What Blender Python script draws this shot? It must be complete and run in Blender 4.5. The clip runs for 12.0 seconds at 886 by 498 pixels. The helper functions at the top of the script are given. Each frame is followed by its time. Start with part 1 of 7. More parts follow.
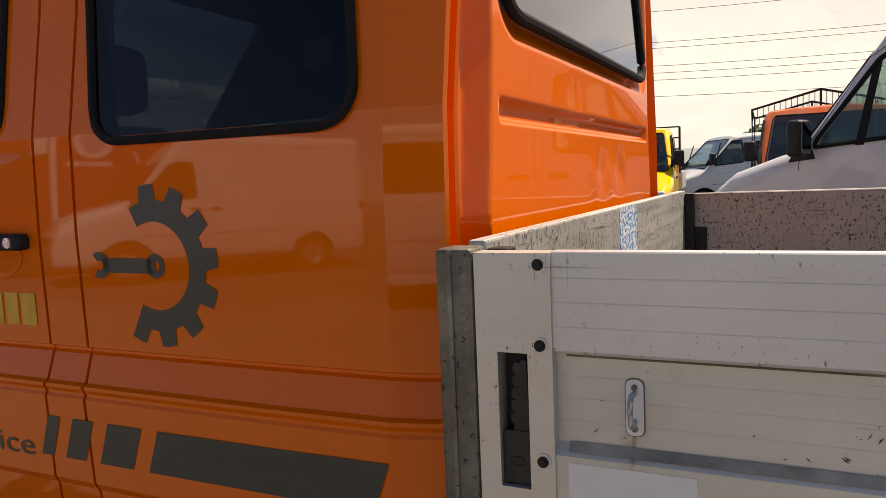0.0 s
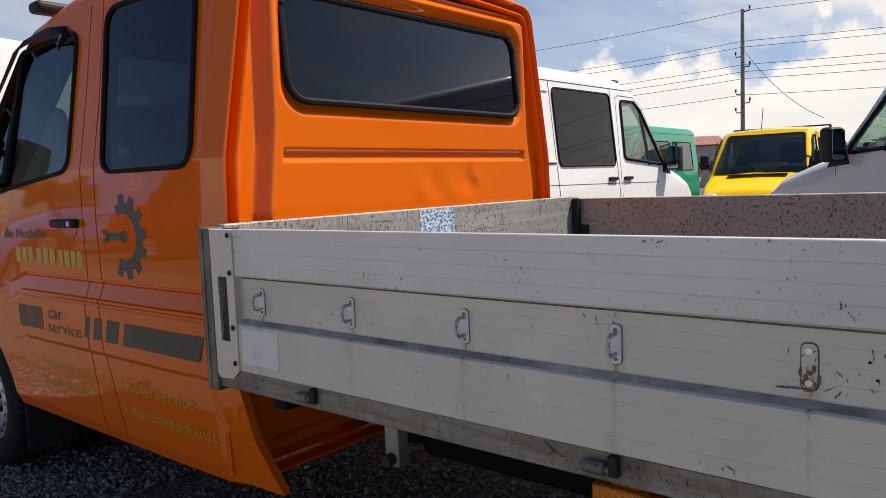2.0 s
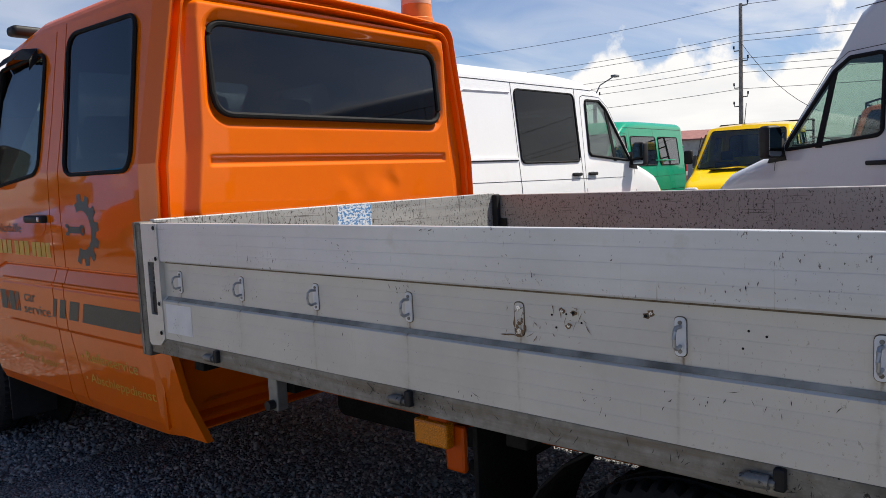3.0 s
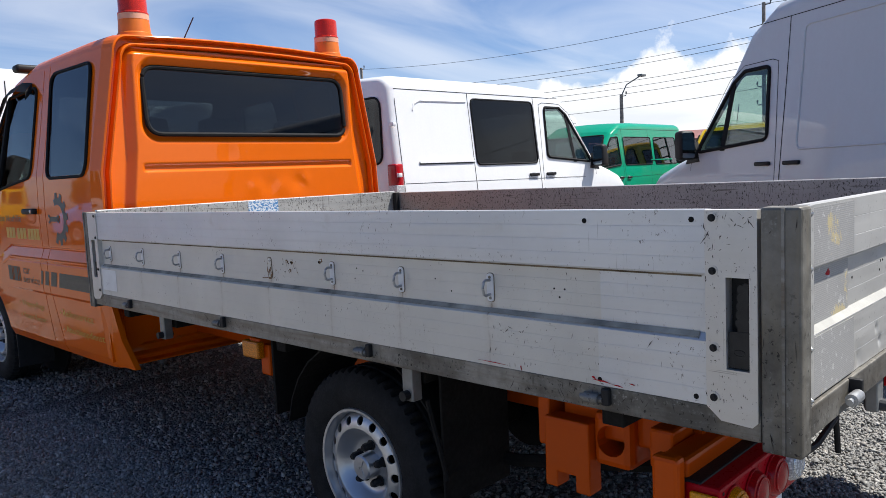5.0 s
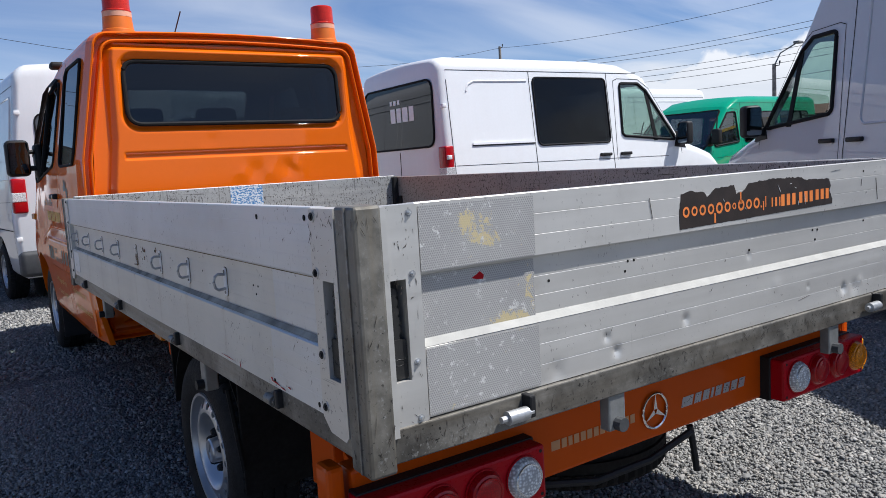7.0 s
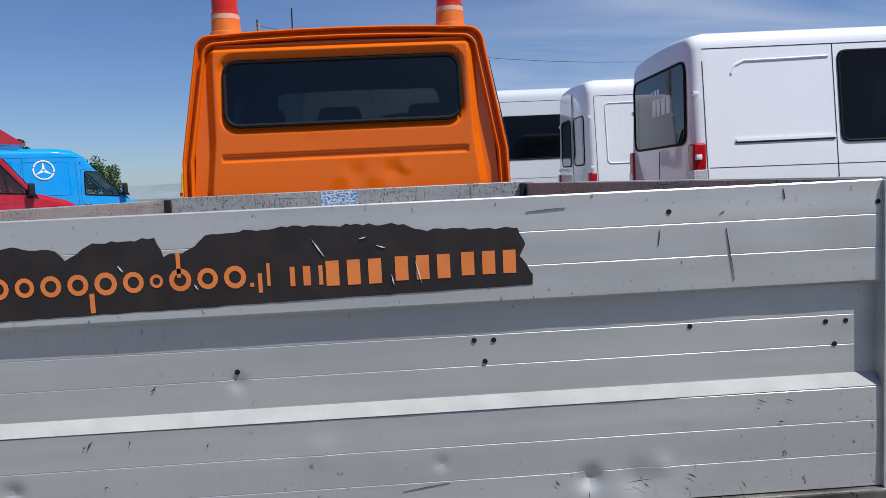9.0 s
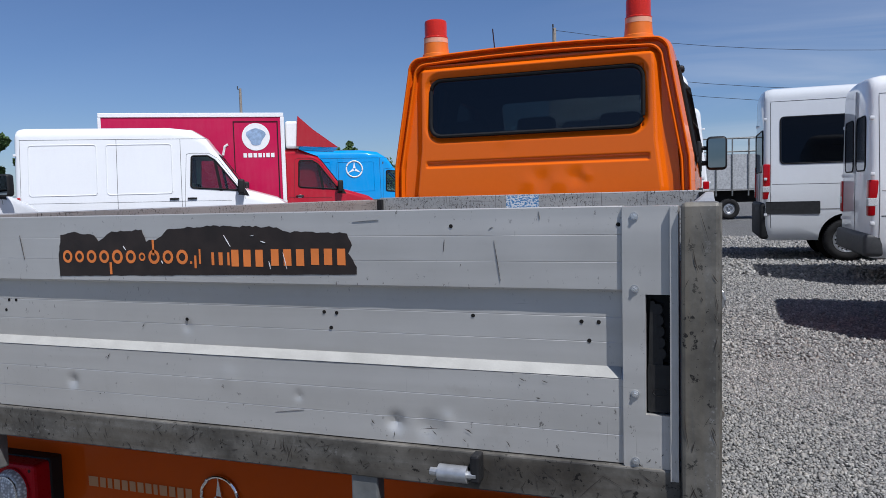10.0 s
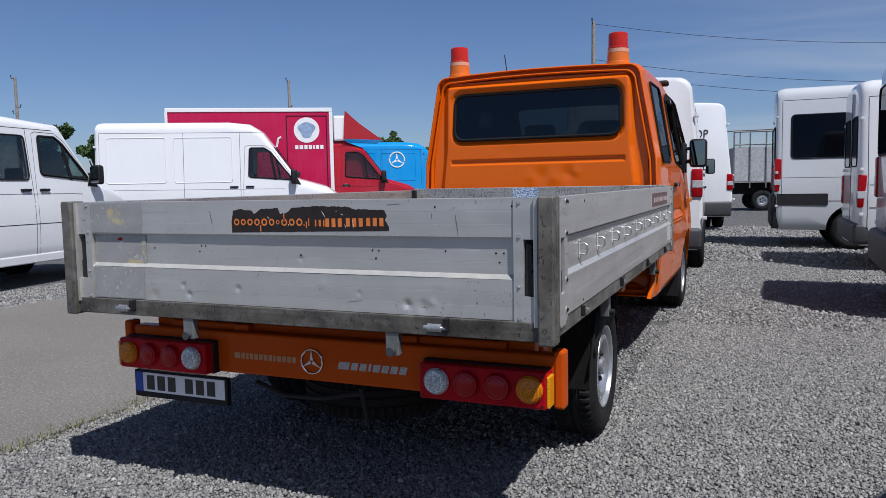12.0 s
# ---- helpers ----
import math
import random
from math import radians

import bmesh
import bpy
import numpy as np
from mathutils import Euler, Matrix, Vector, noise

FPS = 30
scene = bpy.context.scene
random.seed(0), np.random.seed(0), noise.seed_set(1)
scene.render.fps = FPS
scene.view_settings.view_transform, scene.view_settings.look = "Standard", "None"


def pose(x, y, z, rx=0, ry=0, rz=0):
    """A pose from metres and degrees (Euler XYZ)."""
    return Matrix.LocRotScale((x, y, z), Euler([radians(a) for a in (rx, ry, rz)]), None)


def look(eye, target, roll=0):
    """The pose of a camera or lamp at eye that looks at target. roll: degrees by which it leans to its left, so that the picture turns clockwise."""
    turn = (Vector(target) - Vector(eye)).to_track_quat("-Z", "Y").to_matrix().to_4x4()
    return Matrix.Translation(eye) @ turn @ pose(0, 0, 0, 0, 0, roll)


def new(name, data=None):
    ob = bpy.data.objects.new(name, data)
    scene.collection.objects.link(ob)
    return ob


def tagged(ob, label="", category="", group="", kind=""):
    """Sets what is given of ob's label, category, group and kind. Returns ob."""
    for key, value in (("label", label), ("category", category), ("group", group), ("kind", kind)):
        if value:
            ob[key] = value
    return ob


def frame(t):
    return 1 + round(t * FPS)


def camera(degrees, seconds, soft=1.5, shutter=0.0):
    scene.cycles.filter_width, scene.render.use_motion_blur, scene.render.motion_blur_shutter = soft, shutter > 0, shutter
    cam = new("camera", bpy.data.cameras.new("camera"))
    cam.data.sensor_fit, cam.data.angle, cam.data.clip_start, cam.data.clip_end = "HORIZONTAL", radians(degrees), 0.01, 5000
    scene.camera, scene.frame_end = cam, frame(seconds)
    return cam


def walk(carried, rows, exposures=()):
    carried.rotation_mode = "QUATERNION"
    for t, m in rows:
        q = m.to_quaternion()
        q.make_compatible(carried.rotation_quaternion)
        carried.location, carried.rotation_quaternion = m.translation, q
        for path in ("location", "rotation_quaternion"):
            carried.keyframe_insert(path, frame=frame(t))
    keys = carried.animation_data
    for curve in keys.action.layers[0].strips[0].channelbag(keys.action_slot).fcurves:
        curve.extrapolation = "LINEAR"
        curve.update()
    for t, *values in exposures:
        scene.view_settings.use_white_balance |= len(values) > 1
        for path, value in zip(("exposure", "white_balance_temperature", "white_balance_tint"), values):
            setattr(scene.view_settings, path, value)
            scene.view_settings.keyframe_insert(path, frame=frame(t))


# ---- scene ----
cam = camera(61.5, 12.0, 0.8)
PATH = [
    (0, (-1.973, 2.875, 1.339), (-0.178, 3.738, 1.147), -2.4),
    (0.5, (-2.003, 2.508, 1.322), (-0.305, 3.549, 1.138), -2.0),
    (1, (-2.119, 2.173, 1.319), (-0.505, 3.341, 1.138), -1.9),
    (1.5, (-2.166, 1.784, 1.36), (-0.624, 3.044, 1.177), -2.3),
    (2, (-2.268, 1.386, 1.346), (-0.741, 2.666, 1.167), -2.3),
    (2.5, (-2.332, 1.076, 1.347), (-0.811, 2.36, 1.157), -2.4),
    (3, (-2.347, 0.767, 1.352), (-0.84, 2.068, 1.159), -2.6),
    (3.2, (-2.331, 0.667, 1.362), (-0.843, 1.987, 1.151), -3.3),
    (4.8, (-2.445, -0.461, 1.348), (-1.016, 0.924, 1.152), -3.0),
    (5, (-2.489, -0.584, 1.327), (-1.064, 0.806, 1.136), -2.8),
    (5.1, (-2.506, -0.631, 1.327), (-1.077, 0.754, 1.127), -2.7),
    (5.5, (-2.526, -0.877, 1.33), (-1.14, 0.551, 1.133), -3.1),
    (6, (-2.355, -1.173, 1.3), (-1.013, 0.295, 1.092), -3.4),
    (6.5, (-2.088, -1.256, 1.286), (-0.836, 0.288, 1.064), -3.3),
    (7, (-1.634, -1.216, 1.303), (-0.525, 0.433, 1.078), -3.4),
    (7.3, (-1.316, -1.209, 1.27), (-0.283, 0.489, 1.052), -2.8),
    (7.5, (-1.104, -1.158, 1.276), (-0.172, 0.598, 1.054), -3.5),
    (7.7, (-0.909, -1.106, 1.268), (-0.078, 0.7, 1.049), -2.9),
    (9.3, (0.549, -0.996, 1.259), (0.43, 0.994, 1.091), -2.4),
    (9.5, (0.686, -1.03, 1.276), (0.404, 0.943, 1.112), -1.9),
    (10, (1.054, -1.237, 1.263), (0.375, 0.639, 1.116), -1.5),
    (10.5, (1.278, -1.543, 1.267), (0.553, 0.315, 1.119), -1.1),
    (11, (1.471, -1.862, 1.271), (0.729, -0.01, 1.12), -1.1),
    (11.5, (1.623, -2.169, 1.286), (0.854, -0.33, 1.127), -1.1),
    (12, (1.659, -2.372, 1.286), (0.874, -0.54, 1.112), -1.1),
]
EXPOSURES = [(0.0, 0.66, 8600, 15), (0.5, 0.52, 8350, 12), (1.5, 0.52, 7450, 11), (2.5, 0.54, 6950, 10), (5.5, 0.72, 6300, 9), (6.5, 0.62, 6150, 10), (7.0, 0.46, 6100, 10), (7.5, 0.12, 6050, 10), (9.5, 0.17, 5900, 11), (10.0, 0.05, 5900, 11), (10.5, -0.02, 5950, 12), (12.0, -0.08, 5950, 12)]
walk(cam, [(t, look(eye, target, roll)) for t, eye, target, roll in PATH], EXPOSURES)

# ---- world and sun ----
TO_SUN = Vector((0.47, -0.36, 1.0)).normalized()
world = bpy.data.worlds.new("sky")
scene.world = world
world.use_nodes = True
wn, wl = world.node_tree.nodes, world.node_tree.links
wn.clear()
w_out = wn.new("ShaderNodeOutputWorld")
w_bg = wn.new("ShaderNodeBackground")
w_sky = wn.new("ShaderNodeTexSky")
w_sky.sky_type = "NISHITA"
w_sky.sun_disc = False
w_sky.sun_elevation = math.asin(TO_SUN.z)
w_sky.sun_rotation = math.atan2(TO_SUN.x, TO_SUN.y)
w_sky.altitude = 800
w_sky.dust_density = 0.7
w_sky.ozone_density = 2.5
w_bg.inputs["Strength"].default_value = 0.050
w_tc = wn.new("ShaderNodeTexCoord")
w_sep = wn.new("ShaderNodeSeparateXYZ")
wl.new(w_tc.outputs["Generated"], w_sep.inputs[0])


def wmath(op, a, b=None, c=None):
    n = wn.new("ShaderNodeMath")
    n.operation = op
    for i, v in enumerate((a, b, c)):
        if v is None:
            continue
        if isinstance(v, (int, float)):
            n.inputs[i].default_value = v
        else:
            wl.new(v, n.inputs[i])
    return n.outputs[0]


# a flat cloud layer: directions are thrown on a plane overhead
w_h = wmath("MAXIMUM", wmath("ADD", w_sep.outputs["Z"], 0.16), 0.03)
w_u = wmath("DIVIDE", w_sep.outputs["X"], w_h)
w_v = wmath("DIVIDE", w_sep.outputs["Y"], w_h)
w_comb = wn.new("ShaderNodeCombineXYZ")
wl.new(w_u, w_comb.inputs[0])
wl.new(w_v, w_comb.inputs[1])
w_big = wn.new("ShaderNodeTexNoise")
w_big.inputs["Scale"].default_value = 0.62
w_big.inputs["Detail"].default_value = 9
w_big.inputs["Roughness"].default_value = 0.58
w_big.inputs["Distortion"].default_value = 0.25
wl.new(w_comb.outputs[0], w_big.inputs["Vector"])
# more cloud over the eastern half of the sky
w_low = wmath("MAXIMUM", wmath("SUBTRACT", 1.0, wmath("MULTIPLY", w_sep.outputs["Z"], 1.55)), 0.12)
w_east = wmath("MULTIPLY_ADD", wmath("MULTIPLY", w_sep.outputs["X"], 0.29), w_low, -0.05)
w_north = wmath("MULTIPLY_ADD", w_sep.outputs["Y"], -0.06, -0.03)
w_dens = wmath("ADD", wmath("ADD", w_big.outputs["Fac"], w_east), w_north)
w_ramp = wn.new("ShaderNodeValToRGB")
w_ramp.color_ramp.elements[0].position = 0.52
w_ramp.color_ramp.elements[1].position = 0.68
wl.new(w_dens, w_ramp.inputs[0])
w_veil = wn.new("ShaderNodeTexNoise")
w_veil.inputs["Scale"].default_value = 0.9
w_veil.inputs["Detail"].default_value = 6
w_veil.inputs["Distortion"].default_value = 0.8
w_vmap = wn.new("ShaderNodeMapping")
w_vmap.inputs["Scale"].default_value = (0.8, 1.9, 1)
w_vmap.inputs["Rotation"].default_value = (0, 0, 0.6)
wl.new(w_comb.outputs[0], w_vmap.inputs["Vector"])
wl.new(w_vmap.outputs[0], w_veil.inputs["Vector"])
w_side = wn.new("ShaderNodeMapRange")
for k_in, val in (("From Min", -0.25), ("From Max", 0.35), ("To Min", 0.02), ("To Max", 0.58)):
    w_side.inputs[k_in].default_value = val
wl.new(w_sep.outputs["X"], w_side.inputs["Value"])
w_thin = wn.new("ShaderNodeMapRange")
for k_in, val in (("From Min", 0.36), ("From Max", 0.66)):
    w_thin.inputs[k_in].default_value = val
wl.new(w_veil.outputs["Fac"], w_thin.inputs["Value"])
w_high = wmath("MULTIPLY", wmath("MULTIPLY", w_thin.outputs[0], w_side.outputs[0]), w_low)
w_cover = wmath("MAXIMUM", wmath("MULTIPLY", w_ramp.outputs["Color"], 0.9), w_high)
# a bank of heaped cloud low in the east
w_heap = wn.new("ShaderNodeTexNoise")
w_heap.inputs["Scale"].default_value = 5.5
w_heap.inputs["Detail"].default_value = 9
w_heap.inputs["Roughness"].default_value = 0.56
wl.new(w_tc.outputs["Generated"], w_heap.inputs["Vector"])
w_lift = wn.new("ShaderNodeTexNoise")
w_lift.inputs["Scale"].default_value = 2.1
w_lift.inputs["Detail"].default_value = 2
wl.new(w_tc.outputs["Generated"], w_lift.inputs["Vector"])
w_bank = wn.new("ShaderNodeMapRange")
for k_in, val in (("From Min", 0.25), ("From Max", 0.95), ("To Min", -0.01), ("To Max", 0.185)):
    w_bank.inputs[k_in].default_value = val
wl.new(w_sep.outputs["X"], w_bank.inputs["Value"])
w_edge = wmath("ADD", wmath("SUBTRACT", w_bank.outputs[0], w_sep.outputs["Z"]), wmath("MULTIPLY", wmath("SUBTRACT", w_lift.outputs["Fac"], 0.5), 0.30))
w_puff = wmath("ADD", w_edge, wmath("MULTIPLY", wmath("SUBTRACT", w_heap.outputs["Fac"], 0.5), 0.26))
w_cumulus = wn.new("ShaderNodeMapRange")
for k_in, val in (("From Min", 0.0), ("From Max", 0.014), ("To Min", 0.0), ("To Max", 0.97)):
    w_cumulus.inputs[k_in].default_value = val
wl.new(w_puff, w_cumulus.inputs["Value"])
w_cover = wmath("MAXIMUM", w_cover, w_cumulus.outputs[0])
w_white = wn.new("ShaderNodeValToRGB")
w_white.color_ramp.elements[0].position = 0.56
w_white.color_ramp.elements[0].color = (13.6, 13.6, 13.8, 1)
w_white.color_ramp.elements[1].position = 0.82
w_white.color_ramp.elements[1].color = (10.6, 11.0, 11.7, 1)
wl.new(w_dens, w_white.inputs[0])
w_mix = wn.new("ShaderNodeMix")
w_mix.data_type = "RGBA"
wl.new(w_cover, w_mix.inputs["Factor"])
w_blue = wn.new("ShaderNodeMix")
w_blue.data_type, w_blue.blend_type = "RGBA", "MULTIPLY"
w_blue.inputs["Factor"].default_value = 1.0
w_blue.inputs["B"].default_value = (1.24, 1.34, 1.58, 1)
wl.new(w_sky.outputs[0], w_blue.inputs["A"])
wl.new(w_blue.outputs["Result"], w_mix.inputs["A"])
wl.new(w_white.outputs["Color"], w_mix.inputs["B"])
wl.new(w_mix.outputs["Result"], w_bg.inputs["Color"])
wl.new(w_bg.outputs[0], w_out.inputs[0])

sun_data = bpy.data.lights.new("sun", "SUN")
sun_data.energy, sun_data.angle, sun_data.color = 5.0, radians(0.53), (1.0, 0.95, 0.88)
sun = new("sun", sun_data)
sun.matrix_world = look(TO_SUN * 50, (0, 0, 0))

# ---- materials ----


class Nodes:
    """Short way to write a node material."""

    def __init__(self, name):
        self.m = bpy.data.materials.new(name)
        self.m.use_nodes = True
        self.n, self.l = self.m.node_tree.nodes, self.m.node_tree.links
        self.p = self.n["Principled BSDF"]
        self.out = self.n["Material Output"]
        self.tc = self.n.new("ShaderNodeTexCoord")

    def put(self, sock, v):
        if isinstance(v, (int, float)):
            sock.default_value = v
        elif isinstance(v, tuple):
            sock.default_value = v if len(v) == len(sock.default_value) else (*v, 1)
        else:
            self.l.new(v, sock)

    def set(self, **kw):
        for k, v in kw.items():
            self.put(self.p.inputs[k.replace("_", " ")], v)
        return self

    def vec(self, scale=(1, 1, 1), space="Object", turn=(0, 0, 0)):
        mp = self.n.new("ShaderNodeMapping")
        mp.inputs["Scale"].default_value = scale
        mp.inputs["Rotation"].default_value = turn
        self.l.new(self.tc.outputs[space], mp.inputs["Vector"])
        return mp.outputs[0]

    def noise(self, scale, detail=5, rough=0.55, vec=None, dist=0.0):
        t = self.n.new("ShaderNodeTexNoise")
        t.inputs["Scale"].default_value, t.inputs["Detail"].default_value = scale, detail
        t.inputs["Roughness"].default_value, t.inputs["Distortion"].default_value = rough, dist
        self.l.new(vec or self.tc.outputs["Object"], t.inputs["Vector"])
        return t.outputs["Fac"]

    def voro(self, scale, vec=None, feature="F1", out="Distance", rand=1.0):
        t = self.n.new("ShaderNodeTexVoronoi")
        t.feature = feature
        t.inputs["Scale"].default_value, t.inputs["Randomness"].default_value = scale, rand
        self.l.new(vec or self.tc.outputs["Object"], t.inputs["Vector"])
        return t.outputs[out]

    def ramp(self, v, a, b, lo=0.0, hi=1.0):
        r = self.n.new("ShaderNodeMapRange")
        r.clamp = True
        for k, q in zip(("From Min", "From Max", "To Min", "To Max"), (a, b, lo, hi)):
            r.inputs[k].default_value = q
        self.l.new(v, r.inputs["Value"])
        return r.outputs[0]

    def math(self, op, a, b=0.0):
        n = self.n.new("ShaderNodeMath")
        n.operation = op
        self.put(n.inputs[0], a)
        self.put(n.inputs[1], b)
        return n.outputs[0]

    def mix(self, f, a, b, mode="MIX"):
        n = self.n.new("ShaderNodeMix")
        n.data_type, n.blend_type = "RGBA", mode
        self.put(n.inputs["Factor"], f)
        self.put(n.inputs["A"], a if not isinstance(a, tuple) else (*a[:3], 1))
        self.put(n.inputs["B"], b if not isinstance(b, tuple) else (*b[:3], 1))
        return n.outputs["Result"]

    def random(self):
        n = self.n.new("ShaderNodeNewGeometry")
        return n.outputs["Random Per Island"]

    def bump(self, h, strength=0.3, dist=0.01):
        b = self.n.new("ShaderNodeBump")
        b.inputs["Strength"].default_value, b.inputs["Distance"].default_value = strength, dist
        self.l.new(h, b.inputs["Height"])
        self.l.new(b.outputs[0], self.p.inputs["Normal"])
        return self


def paint(name, col, rough=0.3, coat=0.8, grime=0.12, dust=(0.33, 0.30, 0.26), ripple=0.0):
    """Car paint with dust, faint orange peel and water marks."""
    k = Nodes(name)
    big, fine = k.noise(1.7, 6), k.noise(38, 4)
    streak = k.noise(5, 5, vec=k.vec((3, 3, 0.35)))
    dirt = k.math("MULTIPLY", k.ramp(k.math("ADD", k.math("MULTIPLY", big, 0.6), k.math("MULTIPLY", streak, 0.4)), 0.42, 0.72), grime)
    c = k.mix(dirt, col, dust)
    c = k.mix(k.ramp(fine, 0.3, 0.7, 0, 0.06), c, tuple(v * 0.6 for v in col))
    k.set(Base_Color=c, Roughness=k.ramp(big, 0.3, 0.7, rough * 0.8, rough * 1.25), Coat_Weight=coat, Coat_Roughness=0.03, Specular_IOR_Level=0.03)
    if ripple:
        k.bump(k.noise(2.4, 2), ripple, 0.05)
    return k.m


def plain(name, col, rough=0.5, metal=0.0, vary=0.25, scale=14, bump=0.1, spec=0.5):
    k = Nodes(name)
    n, f = k.noise(scale, 6), k.noise(scale * 9, 3)
    c = k.mix(k.ramp(n, 0.3, 0.7), tuple(v * (1 - vary) for v in col), tuple(min(1, v * (1 + vary)) for v in col))
    k.set(Base_Color=c, Metallic=metal, Roughness=k.ramp(f, 0.3, 0.7, rough * 0.85, min(1, rough * 1.15)), Specular_IOR_Level=spec)
    if bump:
        k.bump(f, bump, 0.004)
    return k.m


def glass(name, tint, gloss=1.0):
    """A thin pane: tinted see-through with a mirror-like sheen at grazing angles."""
    k = Nodes(name)
    k.n.remove(k.p)
    tr, gl, mx = k.n.new("ShaderNodeBsdfTransparent"), k.n.new("ShaderNodeBsdfGlossy"), k.n.new("ShaderNodeMixShader")
    tr.inputs["Color"].default_value = (*tint, 1)
    gl.inputs["Roughness"].default_value = 0.02
    gl.inputs["Color"].default_value = (0.95, 0.97, 1.0, 1)
    lw = k.n.new("ShaderNodeLayerWeight")
    lw.inputs["Blend"].default_value = 0.5
    sheen = k.math("ADD", k.math("MULTIPLY", k.math("POWER", lw.outputs["Facing"], 3.2), 0.78), 0.035)
    k.l.new(k.math("MULTIPLY", sheen, gloss), mx.inputs[0])
    k.l.new(tr.outputs[0], mx.inputs[1])
    k.l.new(gl.outputs[0], mx.inputs[2])
    k.l.new(mx.outputs[0], k.out.inputs[0])
    return k.m


def aluminium(name, col=(0.56, 0.55, 0.53), axis="y", chips=0.5, stain=0.35, rough=0.42, metal=0.55, chipcol=(0.06, 0.05, 0.045), dens=0.0, upright=0.4, level=0.5, edges=(), film=None, runs=()):
    """Weathered anodised extrusion: long rub marks, fine scratches, dark chips, stains."""
    k = Nodes(name)
    lng = {"y": (30, 1.2, 30), "x": (1.2, 30, 30)}[axis]
    rub = k.noise(1.0, 6, vec=k.vec(lng))
    cloud = k.noise(2.3, 7, 0.6)
    blot = k.noise(9, 6, 0.65)
    scr_v = k.noise(1.0, 3, 0.5, vec=k.vec({"y": (1, 210, 7), "x": (210, 1, 7)}[axis], turn=(0.08, 0.06, 0)))
    scr_d = k.noise(1.0, 3, 0.5, vec=k.vec({"y": (3, 5, 150), "x": (5, 3, 150)}[axis], turn=(0.10, 0.08, 0)))
    c = k.mix(k.ramp(cloud, 0.35, 0.7, 0, stain), col, tuple(v * 0.62 for v in col))
    c = k.mix(k.ramp(rub, 0.35, 0.7, 0, 0.25), c, tuple(min(1, v * 1.25) for v in col))
    c = k.mix(k.ramp(blot, 0.62, 0.75, 0, 0.25), c, (0.33, 0.29, 0.23))
    region = k.ramp(k.noise(3.1, 3), 0.5 - dens, 0.60 - dens)
    if edges:
        # knocks gather along the rims
        sp = k.n.new("ShaderNodeSeparateXYZ")
        k.l.new(k.tc.outputs["Object"], sp.inputs[0])
        patchy = k.ramp(k.noise(2.2, 4), 0.42, 0.56)
        for ze in edges:
            near = k.ramp(k.math("ABSOLUTE", k.math("SUBTRACT", sp.outputs[2], ze)), 0.004, 0.035, 1.0, 0.0)
            region = k.math("MAXIMUM", region, k.math("MULTIPLY", near, patchy))
    chip = k.math("MULTIPLY", k.ramp(k.noise(110, 5, 0.74, vec=k.vec((1, 1, 0.6))), 0.62 - dens * 0.4, 0.65 - dens * 0.4), region)
    c = k.mix(k.math("MULTIPLY", chip, chips), c, chipcol)
    lines = k.math("MULTIPLY", k.ramp(scr_v, 0.70 - dens * 0.5, 0.73 - dens * 0.5), k.ramp(k.noise(4.0, 3), 0.48 - dens, 0.58 - dens))
    c = k.mix(k.math("MULTIPLY", lines, chips * upright), c, (0.13, 0.12, 0.11))
    lines2 = k.math("MULTIPLY", k.ramp(scr_d, 0.71 - dens * 0.5, 0.74 - dens * 0.5), k.ramp(k.noise(2.6, 3), 0.5 - dens, 0.58 - dens))
    c = k.mix(k.math("MULTIPLY", lines2, chips * level), c, (0.12, 0.11, 0.10))
    if film:
        # clear film, yellowed with age, on the lower two thirds ahead of its cut edge
        inside = k.math("MULTIPLY", k.ramp(sp.outputs[1], film, film + 0.004), k.ramp(sp.outputs[2], 1.104, 1.106, 1.0, 0.0))
        yellow = k.mix(k.ramp(k.noise(4.5, 5, 0.6), 0.35, 0.7), (0.62, 0.585, 0.50), (0.52, 0.49, 0.42))
        c = k.mix(k.math("MULTIPLY", inside, 0.62), c, yellow)
        metal = k.ramp(inside, 0.0, 1.0, metal, metal * 0.5)
    if runs:
        # rust runs below the lashing hooks: brown haze with darker threads
        haze, thread = 0.0, 0.0
        wob = k.math("MULTIPLY", k.math("SUBTRACT", k.noise(14, 3), 0.5), 0.020)
        for y in runs:
            away = k.math("ABSOLUTE", k.math("ADD", k.math("SUBTRACT", sp.outputs[1], y), wob))
            haze = k.math("MAXIMUM", haze, k.ramp(away, 0.002, 0.022, 1.0, 0.0))
            thread = k.math("MAXIMUM", thread, k.ramp(away, 0.001, 0.004, 1.0, 0.0))
        drop = k.math("MULTIPLY", k.ramp(sp.outputs[2], 0.955, 0.985, 0.25, 1.0), k.ramp(sp.outputs[2], 1.010, 1.045, 1.0, 0.0))
        blotch = k.ramp(k.noise(46, 5, 0.7), 0.36, 0.62, 0.15, 1.0)
        c = k.mix(k.math("MULTIPLY", k.math("MULTIPLY", haze, drop), k.math("MULTIPLY", blotch, 0.55)), c, (0.30, 0.215, 0.125))
        c = k.mix(k.math("MULTIPLY", k.math("MULTIPLY", thread, drop), k.math("MULTIPLY", blotch, 0.75)), c, (0.10, 0.062, 0.032))
    k.set(Base_Color=c, Metallic=metal, Roughness=k.ramp(rub, 0.3, 0.7, rough * 0.8, rough * 1.2))
    k.bump(k.math("ADD", rub, k.math("MULTIPLY", lines, -2.0)), 0.08, 0.004)
    return k.m


